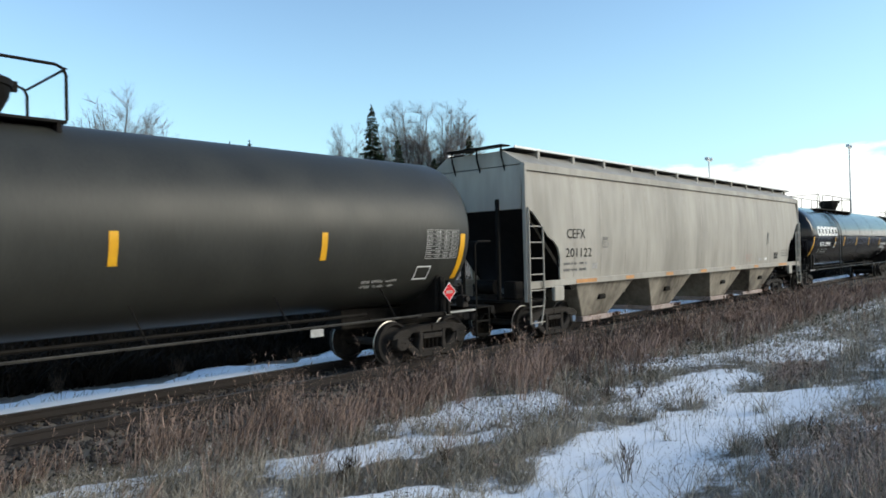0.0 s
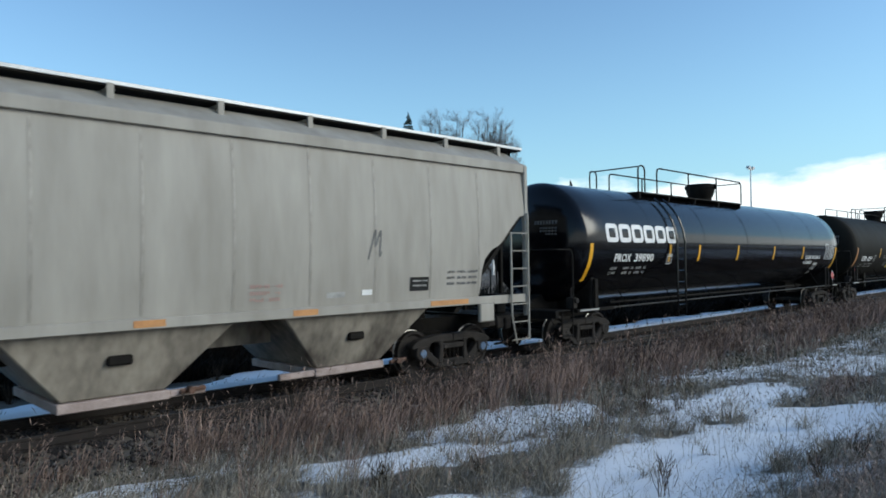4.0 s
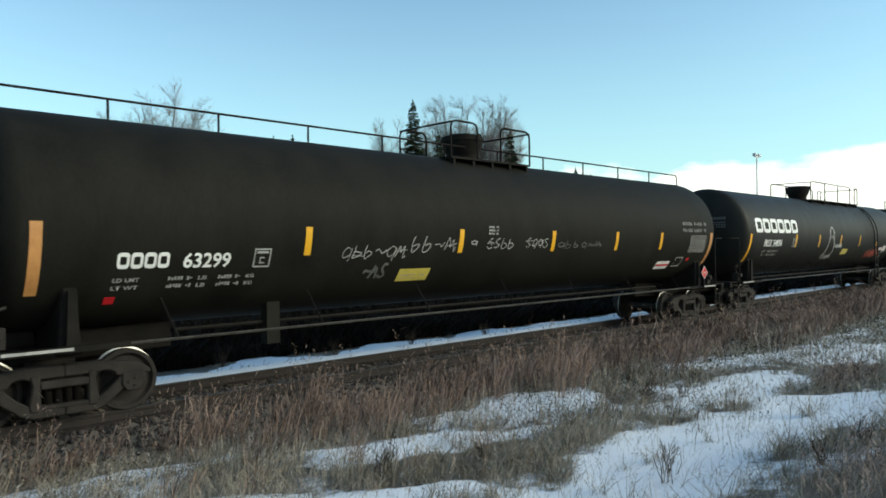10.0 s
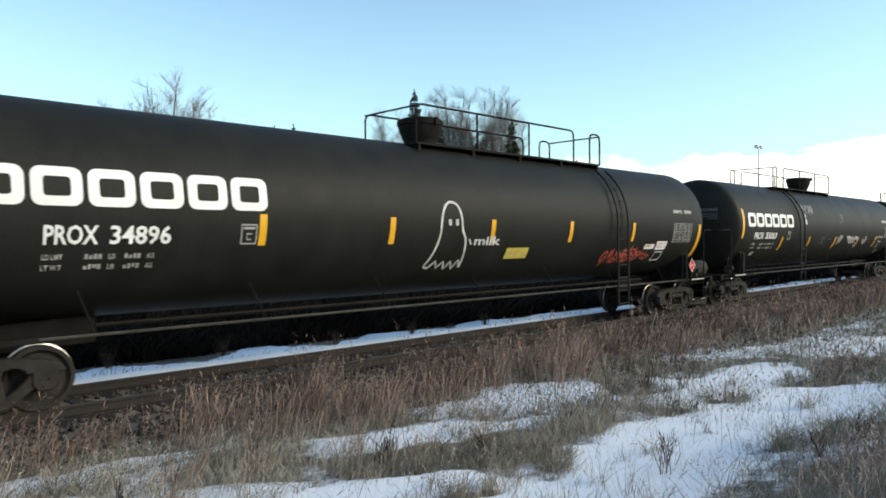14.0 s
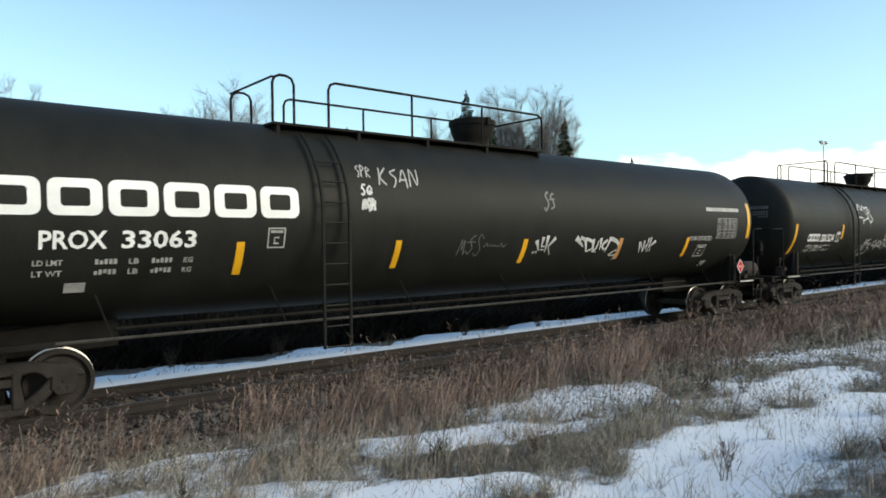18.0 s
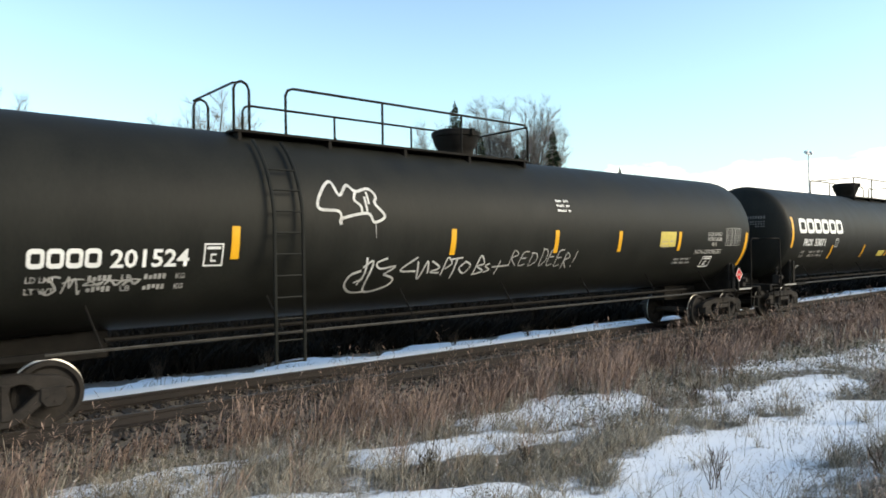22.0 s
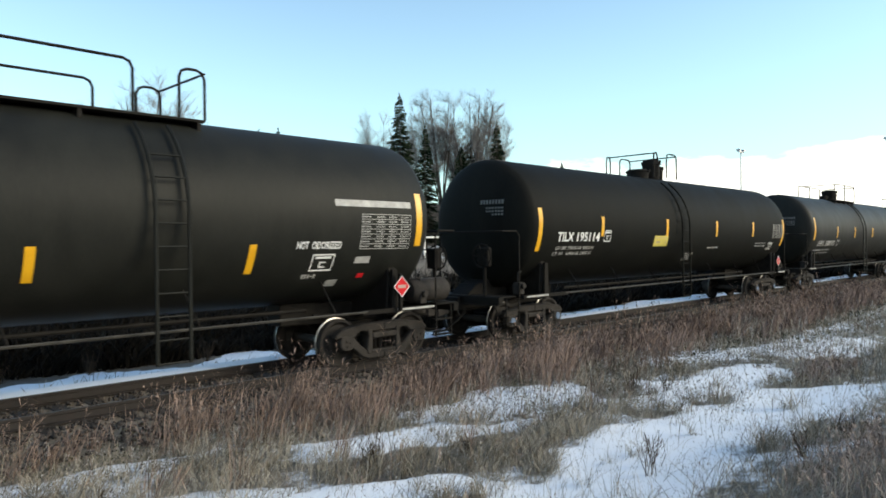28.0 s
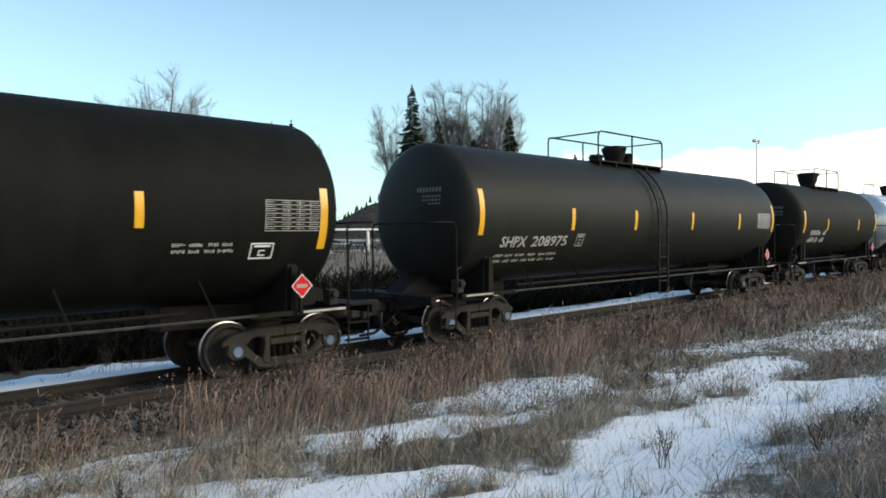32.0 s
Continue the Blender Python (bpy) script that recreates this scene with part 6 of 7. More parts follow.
    for row, w, tall in ((3.30, 0.62, 0.10), (3.18, 0.5, 0.045), (3.10, 0.45, 0.045), (3.02, 0.32, 0.045)):
        y = -0.95
        while y < -0.95 + w:
            q = []
            for yy, zz in ((y, row), (y + 0.055, row), (y + 0.055, row + tall), (y, row + tall)):
                rho = min(0.95, math.hypot(yy, zz - zc) / R)
                q.append((-shell - HEAD * math.sqrt(1 - rho * rho) - 0.012, yy, zz))
            hs.add(q, [(0, 1, 2, 3)])
            y += 0.085
    tagged(put("head_stencil", hs.mesh("head_stencil", THINSPRAY), tank), kind="stuff")
    # hazard placard on its bracket
    px, pz = half - 0.72, 1.52
    plac = put("placard", Shape().prism([(px, pz - 0.20), (px + 0.20, pz), (px, pz + 0.20), (px - 0.20, pz)], -1.585, -1.575).mesh("placard", RED), car, None, "red diamond hazard placard")
    put("placard_band", Shape().box(px - 0.105, px + 0.105, -1.59, -1.586, pz - 0.032, pz + 0.032).mesh("placard_band", PINK), plac)
    edge_s = Shape()
    for a, b in (((0, -0.2), (0.2, 0)), ((0.2, 0), (0, 0.2)), ((0, 0.2), (-0.2, 0)), ((-0.2, 0), (0, -0.2))):
        edge_s.tube([(px + a[0], -1.588, pz + a[1]), (px + b[0], -1.588, pz + b[1])], 0.008, 4)
    put("placard_edge", edge_s.mesh("placard_edge", WHITE), plac)
    put("placard_bracket", Shape().box(px - 0.03, px + 0.03, -1.575, -1.50, 1.05, pz + 0.25).mesh("placard_bracket", STEEL), car)
    return car


# which arguments of each mark are places along the train
spec_slots = {"logo": (0, 1), "text": (0,), "bars": (0,), "table": (0, 1), "box": (0,), "plate": (0, 1), "tag": (0, 1), "figure": (0,), "strokes": (0,), "flare": (0,), "script": (0,), "weights": (0,)}


def mid_marks(places, v0=2.28, v1=2.78, mat=None):
    return [(u, v0, v1, mat or YELLOW) for u in places]


CARS = [
    dict(ends=(-7.42, 11.59), paint="soot", sill_plate=True, label="sooty grey-black tank car with yellow strips and stencilled tables", deck=(-2.10, 3.76), domes=((2.73, 0.52, 0.56),), ladder=-2.49, marks=mid_marks((-3.48, 0.36, 4.08, 7.80)),
         decals=[("table", 10.46, 11.45, 2.25, 2.85, FADED), ("box", 10.31, 1.82, 0.42, 0.28, WHITE, False), ("bars", 8.93, 1.80, 2, 1.0, 0.05, 0.05, 3, FADED)]),
    dict(ends=(38.93, 58.66), paint="gloss", brakes=(1,), label="shiny blue-black tank car with a white block emblem", deck=(42.64, 50.18), gate=(43.03, 43.78), domes=((48.62, 0.50, 0.58),), ladder=43.50, seams=True, marks=mid_marks((43.12, 45.04, 48.00, 51.32, 54.49)),
         decals=[("logo", 39.62, 43.55, 2.82, 3.32, 6), ("text", 40.09, 2.30, "PROX  39890", 0.22, 2.1), ("weights", 40.02, 2.09, 0.07, 1.85), ("box", 42.98, 2.2, 0.3, 0.3, WHITE),
                 ("table", 57.24, 58.42, 2.26, 2.84, WHITE), ("bars", 57.24, 2.88, 1, 0.4, 0.05, 0.05, 9, WHITE), ("text", 54.89, 2.28, "LIQUEFIED PETROLEUM GAS", 0.14, 1.85), ("text", 54.84, 2.08, "NOT-ODORIZED", 0.13, 1.0), ("box", 56.14, 1.83, 0.50, 0.27, WHITE), ("bars", 56.09, 1.72, 2, 0.3, 0.04, 0.03, 6, FADED)]),
    dict(ends=(62.12, 81.46), paint="dusty", worn=True, leg=True, label="dusty old tank car with full-length top handrail and faint scrawls", deck=(70.44, 73.17), gate=(71.29, 72.09), domes=((71.69, 0.48, 0.56),), long_rail=(61.62, 81.66), marks=mid_marks((66.25, 69.97, 73.12, 75.91, 78.28), 2.28, 2.76),
         decals=[("logo", 63.15, 63.91, 2.13, 2.36, 4), ("text", 64.10, 2.13, "63299", 0.22, 0.78), ("box", 65.26, 2.10, 0.30, 0.30, FADED), ("weights", 63.13, 1.94, 0.06, 2.2), ("plate", 68.46, 69.28, 1.74, 1.98, DULLYEL), ("bars", 68.53, 1.79, 1, 0.7, 0.08, 0.05, 61, SAND),
                 ("tag", 66.95, 68.51, 2.20, 2.46, 6, 71, 0.019, FADED), ("tag", 68.60, 69.83, 2.32, 2.60, 4, 72, 0.019, FADED), ("tag", 70.25, 70.49, 2.45, 2.55, 1, 77, 0.019, FADED), ("tag", 70.77, 71.71, 2.36, 2.58, 4, 78, 0.019, FADED), ("tag", 72.09, 72.94, 2.38, 2.58, 4, 79, 0.018, FADED), ("tag", 73.31, 75.20, 2.36, 2.52, 6, 73, 0.02, THINSPRAY), ("tag", 67.56, 68.13, 1.84, 2.08, 3, 74, 0.05, THINSPRAY), ("bars", 70.80, 2.80, 3, 0.32, 0.04, 0.03, 8, FADED),
                 ("table", 80.08, 81.14, 2.18, 2.68, FADED), ("bars", 79.55, 3.0, 2, 1.6, 0.10, 0.10, 10, THINSPRAY), ("plate", 78.49, 79.24, 1.70, 1.92, WHITE), ("plate", 78.52, 79.21, 1.78, 1.84, RED), ("box", 79.50, 1.75, 0.45, 0.28, FADED, False), ("plate", 63.08, 63.23, 1.62, 1.72, RED), ("plate", 80.19, 80.35, 1.92, 2.0, RED)]),
    dict(ends=(84.62, 104.26), paint="black", reservoir=True, label="black tank car with white block emblem and sprayed ghost outline", deck=(93.05, 99.86), gate=(98.64, 99.38), ladder=99.59, domes=((93.95, 0.48, 0.56),), marks=mid_marks((89.05, 91.77, 94.61, 97.48, 100.38), 2.28, 2.78),
         decals=[("logo", 85.04, 89.19, 2.83, 3.35, 6), ("text", 85.88, 2.33, "PROX  34896", 0.255, 1.7), ("weights", 85.88, 2.12, 0.075, 1.46), ("box", 88.67, 2.3, 0.28, 0.32, FADED), ("figure", 92.84, 1.72, 1.08, 1.40), ("script", 94.06, 2.24, "milk", 0.19, 0.84, CHALK), ("plate", 95.2, 95.98, 1.92, 2.16, DULLYEL), ("bars", 95.26, 1.98, 1, 0.62, 0.08, 0.05, 66, SAND),
                 ("table", 102.62, 103.76, 2.24, 2.79, FADED), ("plate", 101.17, 101.71, 2.06, 2.19, WHITE), ("bars", 101.21, 2.11, 1, 0.48, 0.06, 0.03, 64, REDSPRAY), ("plate", 101.81, 102.39, 2.03, 2.27, WHITE), ("bars", 101.85, 2.17, 2, 0.52, 0.06, 0.03, 65, REDSPRAY), ("tag", 99.13, 101.07, 1.72, 2.12, 6, 76, 0.05, REDSPRAY), ("tag", 99.76, 101.75, 1.78, 2.02, 5, 96, 0.03, REDSPRAY), ("box", 101.91, 1.71, 0.45, 0.26, WHITE, False), ("bars", 102.61, 3.1, 1, 1.2, 0.10, 0.1, 12, FADED)]),
    dict(ends=(107.56, 127.04), paint="black", reservoir=True, label="black tank car with white block emblem and sprayed tags", end_marks=(2.35, 3.36), deck=(112.20, 118.88), gate=(112.60, 113.28), domes=((117.50, 0.48, 0.58),), ladder=112.87, marks=mid_marks((111.30, 114.28, 117.58, 123.86), 1.88, 2.38) + [(120.91, 1.88, 2.38, ORANGE)],
         decals=[("logo", 107.96, 112.33, 2.75, 3.24, 6), ("text", 108.59, 2.32, "PROX  33063", 0.24, 2.05), ("weights", 108.53, 2.10, 0.075, 2.06), ("box", 111.73, 2.28, 0.3, 0.32, FADED), ("plate", 108.93, 109.19, 1.72, 1.85, FADED),
                 ("strokes", 113.86, 3.38, 0.92, 0.34, "KSAN", 0.03, FADED), ("strokes", 113.42, 3.50, 0.32, 0.20, "SPR", 0.024, FADED), ("tag", 113.46, 113.70, 3.18, 3.34, 2, 82, 0.04, CHALK), ("tag", 113.46, 113.74, 2.92, 3.12, 3, 88, 0.055, CHALK), ("tag", 115.71, 117.0, 2.08, 2.46, 6, 83, 0.022, THINSPRAY), ("flare", 117.87, 2.03, 0.68, 0.45, "jek", CHALK), ("flare", 119.18, 1.86, 1.80, 0.60, "dutch", CHALK), ("flare", 121.66, 2.0, 0.74, 0.42, "nwk", CHALK), ("tag", 118.1, 118.46, 3.0, 3.4, 2, 87, 0.05, THINSPRAY),
                 ("plate", 124.70, 126.47, 3.10, 3.20, FADED), ("table", 125.27, 126.36, 2.35, 2.9, FADED), ("text", 123.92, 2.30, "NON-ODORIZED", 0.12, 1.15, FADED), ("box", 124.44, 1.86, 0.45, 0.32, FADED), ("plate", 125.12, 125.38, 1.58, 1.72, FADED)]),
    dict(ends=(130.29, 150.42), paint="black", brakes=(-1,), label="black tank car covered in sprayed white scrawls", deck=(134.40, 141.48), gate=(134.67, 135.34), domes=((140.03, 0.50, 0.54),), ladder=134.89, marks=mid_marks((134.07, 138.50, 141.57, 143.95, 146.66)),
         decals=[("logo", 131.30, 132.21, 2.2, 2.46, 4), ("text", 132.30, 2.20, "201524", 0.25, 1.1), ("box", 133.59, 2.18, 0.30, 0.34, WHITE), ("weights", 131.30, 2.02, 0.08, 2.05), ("tag", 131.49, 132.73, 1.85, 2.1, 5, 90, 0.03, FADED), ("flare", 135.5, 2.83, 1.37, 0.73, "outline", CHALK), ("flare", 136.2, 1.62, 1.06, 0.66, "wheel", CHALK), ("flare", 137.34, 1.78, 2.86, 0.52, "arrow", CHALK), ("strokes", 140.15, 2.04, 0.90, 0.30, "RED", 0.026, FADED), ("strokes", 141.1, 2.0, 1.35, 0.34, "DEER!", 0.026, FADED), ("bars", 141.64, 3.42, 3, 0.45, 0.05, 0.06, 15, WHITE), ("plate", 145.72, 146.46, 2.39, 2.78, DULLYEL), ("bars", 145.8, 2.5, 2, 0.58, 0.07, 0.06, 67, SAND),
                 ("table", 149.17, 150.06, 2.4, 2.9, FADED), ("text", 148.13, 2.68, "LIQUEFIED", 0.10, 0.8, FADED), ("text", 148.13, 2.54, "PETROLEUM", 0.10, 0.8, FADED), ("text", 148.39, 2.40, "GAS", 0.10, 0.3, FADED), ("text", 147.55, 2.18, "NON-ODORIZED", 0.12, 1.5, FADED), ("box", 148.13, 1.8, 0.5, 0.3, WHITE), ("bars", 146.62, 2.02, 2, 0.9, 0.05, 0.05, 16, FADED)]),
    dict(ends=(153.72, 173.08), paint="black", label="black tank car with white block emblem and a side ladder", end_marks=(2.31, 3.34), deck=(161.51, 168.99), gate=(167.83, 168.56), reservoir=True, brakes=(1,), domes=((163.10, 0.48, 0.56),), ladder=168.03, marks=mid_marks((157.26, 160.52, 163.39, 166.23, 169.45), 1.88, 2.36),
         decals=[("logo", 154.24, 158.13, 2.79, 3.3, 6), ("text", 154.66, 2.36, "PROX  33071", 0.25, 1.88), ("box", 157.42, 2.3, 0.3, 0.32, FADED), ("weights", 154.63, 2.12, 0.075, 1.9), ("plate", 162.36, 163.1, 1.9, 2.12, DULLYEL), ("plate", 155.1, 155.3, 1.56, 1.68, FADED), ("text", 170.28, 2.28, "NOT ODORIZED", 0.13, 0.95), ("plate", 171.05, 172.86, 3.04, 3.16, FADED), ("table", 171.64, 172.86, 2.26, 2.9, FADED), ("box", 170.65, 1.88, 0.48, 0.3, WHITE), ("bars", 170.55, 1.75, 1, 0.4, 0.07, 0.03, 18, FADED), ("plate", 171.61, 171.96, 2.0, 2.12, FADED), ("plate", 171.15, 171.40, 1.58, 1.70, FADED), ("plate", 171.81, 171.96, 1.72, 1.8, RED)]),
    dict(ends=(177.08, 193.35), paint="deep", brakes=(-1,), label="black tank car with compact top fittings and blue bearing caps", end_marks=(2.14, 3.18), deck=(184.10, 185.64), gate=(184.34, 184.95), boards=False, domes=((185.53, 0.29, 0.60), (184.63, 0.36, 0.22), (186.09, 0.13, 0.42)), ladder=184.46, marks=mid_marks((179.84, 183.48, 187.03, 190.22), 2.5, 3.02), caps=BLUECAP,
         decals=[("text", 177.81, 2.38, "TILX  195114", 0.23, 1.93), ("box", 179.95, 2.36, 0.32, 0.3, WHITE), ("text", 177.83, 2.17, "LD  LMT", 0.085, 0.49, FADED), ("text", 178.38, 2.17, "198100 LB", 0.085, 0.58, FADED), ("text", 179.03, 2.17, "89850 KG", 0.085, 0.52, FADED), ("text", 177.79, 2.03, "LT   WT", 0.085, 0.44, FADED), ("text", 178.36, 2.03, "64900 LB", 0.085, 0.56, FADED), ("text", 178.99, 2.03, "29450 KG", 0.085, 0.52, FADED), ("plate", 182.75, 183.60, 2.21, 2.52, DULLYEL), ("bars", 182.82, 2.28, 1, 0.74, 0.09, 0.05, 62, SAND), ("bars", 182.82, 2.44, 1, 0.74, 0.03, 0.05, 63, SAND), ("table", 192.22, 193.29, 2.45, 2.95, FADED), ("bars", 186.60, 2.10, 1, 0.8, 0.05, 0.05, 20, FADED), ("bars", 190.72, 2.22, 2, 1.0, 0.05, 0.05, 21, FADED), ("box", 192.01, 2.0, 0.42, 0.26, WHITE), ("bars", 185.16, 1.93, 4, 0.55, 0.035, 0.03, 22, FADED)]),
    dict(ends=(197.39, 213.44), paint="black", label="black tank car with small valve housings on top", end_marks=(2.35, 3.34), deck=(203.00, 206.55), domes=((205.17, 0.34, 0.50), (205.91, 0.16, 0.34), (204.18, 0.20, 0.18)), ladder=204.92, marks=mid_marks((200.73, 203.69, 207.04, 210.49), 2.45, 2.98), caps=BLUECAP,
         decals=[("text", 198.13, 2.08, "SHPX 208975", 0.24, 2.5, FADED), ("box", 200.98, 2.05, 0.32, 0.3, FADED), ("bars", 198.08, 1.85, 2, 2.4, 0.06, 0.07, 23, FADED), ("table", 212.06, 213.15, 2.5, 3.0, WHITE)]),
    dict(ends=(216.89, 227.03), paint="dusty", label="short dusty dark tank car with one dome", end_marks=(2.3, 3.2), domes=((222.11, 0.42, 0.62),), deck=(220.34, 223.69), marks=mid_marks((219.75, 224.18), 2.4, 2.9), decals=[("bars", 217.78, 2.2, 2, 2.0, 0.2, 0.1, 24, FADED)]),
    dict(ends=(230.58, 242.60), paint="silver", label="bright silver tank car with a dark lower side", end_marks=(2.3, 3.2), domes=((236.49, 0.45, 0.62),), deck=(234.52, 238.46), decals=[("bars", 231.57, 2.3, 2, 2.6, 0.25, 0.1, 25, BLACKINK)]),
    dict(ends=(246.34, 262.10), paint="grey", label="dusty grey tank car far along the train", domes=((254.22, 0.45, 0.62),), deck=(251.27, 257.18), marks=mid_marks((250.28, 258.16), 2.4, 2.9), decals=[]),
    dict(ends=(266.04, 281.80), paint="black", label="black tank car at the far end of the train", domes=((273.92, 0.45, 0.62),), deck=(270.97, 276.88), marks=mid_marks((269.98, 277.86), 2.4, 2.9), decals=[]),
]
for spec in CARS:
    tank_car(spec)


# ---- rolling stock: covered hopper ----
def hopper_car():
    s0, hl = 25.15, 11.17
    car = thing("hopper_car", "weathered pale grey covered hopper with brown-orange reflective strips", "hopper car", "cars of the freight train", pose(s0, 0, 0))
    trains.append((car, s0))
    paint = PAINT["cement"]
    W, Z0, Z1 = 1.52, 1.58, 4.52
    # body side outline, cut away over both end platforms
    cut = [(0.0, 3.42), (0.28, 3.36), (0.6, 3.08), (0.82, 2.85), (1.0, 2.70), (1.25, 2.60), (1.46, 2.40), (1.55, 2.15)]

    def side_sheet(sy):
        """Outward-bowed sheet of one side, cut away in a curve over both end platforms."""
        stations = [(-hl + x, z) for x, z in cut] + [(-hl + 1.56, 2.14), (-hl + 1.53, 1.86), (-hl + 1.57, Z0)]
        stations[-3:] = [(-hl + 1.57, 1.80), (-hl + 1.62, Z0)]
        stations += [(x, Z0) for x in np.linspace(-hl + 2.4, hl - 2.4, 16)] + [(-x, z) for x, z in reversed(stations)]
        rows, verts, faces = 12, [], []
        for off in (0.0, 0.05):
            for x, low in stations:
                for k in range(rows + 1):
                    z = low + (Z1 - low) * k / rows
                    bow = 0.10 * (1 - min(1.0, abs(z - 3.0) / 1.52) ** 2)
                    verts.append((x, sy * (W - 0.01 + bow - off), z))
        n, m = len(stations), rows + 1
        for layer in (0, 1):
            for i in range(n - 1):
                for k in range(rows):
                    c = layer * n * m + i * m + k
                    faces.append((c, c + m, c + m + 1, c + 1))
        for i in range(n - 1):
            for k in (0, rows):
                c = i * m + k
                faces.append((c, c + m, c + m + n * m, c + n * m))
        for i in (0, n - 1):
            for k in range(rows):
                c = i * m + k
                faces.append((c, c + 1, c + 1 + n * m, c + n * m))
        return Shape().add(verts, faces).mesh("side_sheet", paint, True)

    for sy in (-1, 1):
        put("side_sheet", side_sheet(sy), car, None, "pale grey bowed side sheet streaked with grime")
    end_dark = STEEL
    for sg in (-1, 1):
        put("end_sheet", Shape().prism([(sg * hl, Z1), (sg * hl, 3.42), (sg * (hl - 0.15), 3.42), (sg * (hl - 0.15), Z1)], -W + 0.031, W - 0.031).mesh("end_sheet", paint, bevel=0.01), car, None, "pale grey upper end sheet")
        # shade under the cut-away end is given by near-black steel colour here
        put("slope_sheet", Shape().prism([(sg * (hl - 0.02), 3.416), (sg * (hl - 2.2), 1.3), (sg * (hl - 2.35), 1.3), (sg * (hl - 0.15), 3.416)], -W + 0.031, W - 0.031).mesh("slope_sheet", STEEL), car, None, "sloping end sheet, blackened to hold its shade")
        put("roof_grating", Shape().box(min(sg * (hl - 0.1), sg * (hl + 0.25)), max(sg * (hl - 0.1), sg * (hl + 0.25)), -1.12, 0.75, Z1 + 0.505, Z1 + 0.53).mesh("roof_grating", STEEL), car)
        for py in (-1.0, -0.2, 0.65):
            put("grating_bracket", Shape().tube([(sg * (hl - 0.02), py, Z1 - 0.10), (sg * (hl + 0.12), py, Z1 + 0.25), (sg * (hl + 0.12), py, Z1 + 0.505)], 0.025, 5).mesh("grating_bracket", STEEL), car)
        for py in (-0.75, 0.45, 1.3):
            put("end_post", Shape().box(min(sg * (hl - 0.02), sg * (hl + 0.06)), max(sg * (hl - 0.02), sg * (hl + 0.06)), py - 0.05, py + 0.05, 1.14, 3.7).mesh("end_post", STEEL, bevel=0.01), car)
        put("brake_cylinder", Shape().lathe([(-0.4, 0.05), (-0.38, 0.2), (0.3, 0.2), (0.33, 0.05)], 14, "y", (sg * (hl - 0.75), 0.3, 1.42)).mesh("brake_cylinder", STEEL, True), car)
        put("valve_box", Shape().box(min(sg * (hl - 0.55), sg * (hl - 0.2)), max(sg * (hl - 0.55), sg * (hl - 0.2)), -1.1, -0.7, 1.14, 1.6).mesh("valve_box", STEEL, bevel=0.03), car)
        put("end_sill", Shape().box(min(sg * (hl - 2.6), sg * (hl + 0.1)), max(sg * (hl - 2.6), sg * (hl + 0.1)), -0.3, 0.3, 0.75, 1.1).mesh("end_sill", end_dark), car)
        put("end_platform", Shape().box(min(sg * (hl - 1.0), sg * (hl + 0.15)), max(sg * (hl - 1.0), sg * (hl + 0.15)), -1.5, 1.5, 1.08, 1.14).mesh("end_platform", end_dark), car)
        for sy in (-1, 1):
            put("corner_post", Shape().box(min(sg * (hl - 0.09), sg * hl) - 0.01, max(sg * (hl - 0.09), sg * hl) + 0.01, sy * 1.57 - 0.05, sy * 1.57 + 0.05, 1.1, Z1 + 0.02).mesh("corner_post", paint, bevel=0.01), car)
            lx0, lx1 = sg * (hl - 0.06), sg * (hl - 0.66)
            lad = put("ladder", Shape().tube([(lx0, sy * 1.66, 0.55), (lx0, sy * 1.66, 3.45)], 0.028, 6).mesh("ladder", paint, True), car, None, "pale grey end ladder")
            put("stile", Shape().tube([(sg * (hl - 0.5), sy * 1.66, 0.5), (lx1, sy * 1.66, 1.15), (lx1, sy * 1.66, 3.0)], 0.026, 6).mesh("stile", paint, True), lad)
            rung = once(("hrung", sg, sy), lambda: Shape().tube([(lx0, sy * 1.66, 0), (lx1, sy * 1.66, 0)], 0.016, 5).mesh("rung", paint, True))
            for k in range(7):
                put("rung", rung, lad, pose(0, 0, 0.58 + 0.40 * k))
            put("sill_step", Shape().box(min(sg * (hl - 1.2), sg * (hl - 0.1)), max(sg * (hl - 1.2), sg * (hl - 0.1)), sy * 1.57 - 0.04, sy * 1.57 + 0.04, 1.42, 1.60).mesh("sill_step", paint), car)
            put("jacking_pad", Shape().box(min(sg * (hl - 1.65), sg * (hl - 1.2)), max(sg * (hl - 1.65), sg * (hl - 1.2)), sy * 1.57 - 0.05, sy * 1.57 + 0.05, 1.05, 1.44).mesh("jacking_pad", paint, bevel=0.02), car)
    # side sills with reflective strips
    for sy in (-1, 1):
        put("side_sill", Shape().box(-hl + 1.2, hl - 1.2, sy * 1.57 - 0.04, sy * 1.57 + 0.04, 1.44, 1.60).mesh("side_sill", paint, bevel=0.01), car)
    for x, w in ((-8.91, 1.07), (-6.15, 0.5), (-3.4, 0.5), (-0.6, 0.5), (2.28, 0.46), (4.89, 0.49), (8.06, 1.09)):
        put("reflective_strip", Shape().box(x, x + w, -1.618, -1.612, 1.47, 1.57).mesh("reflective_strip", ORANGE), car, None, "worn orange reflective strip")
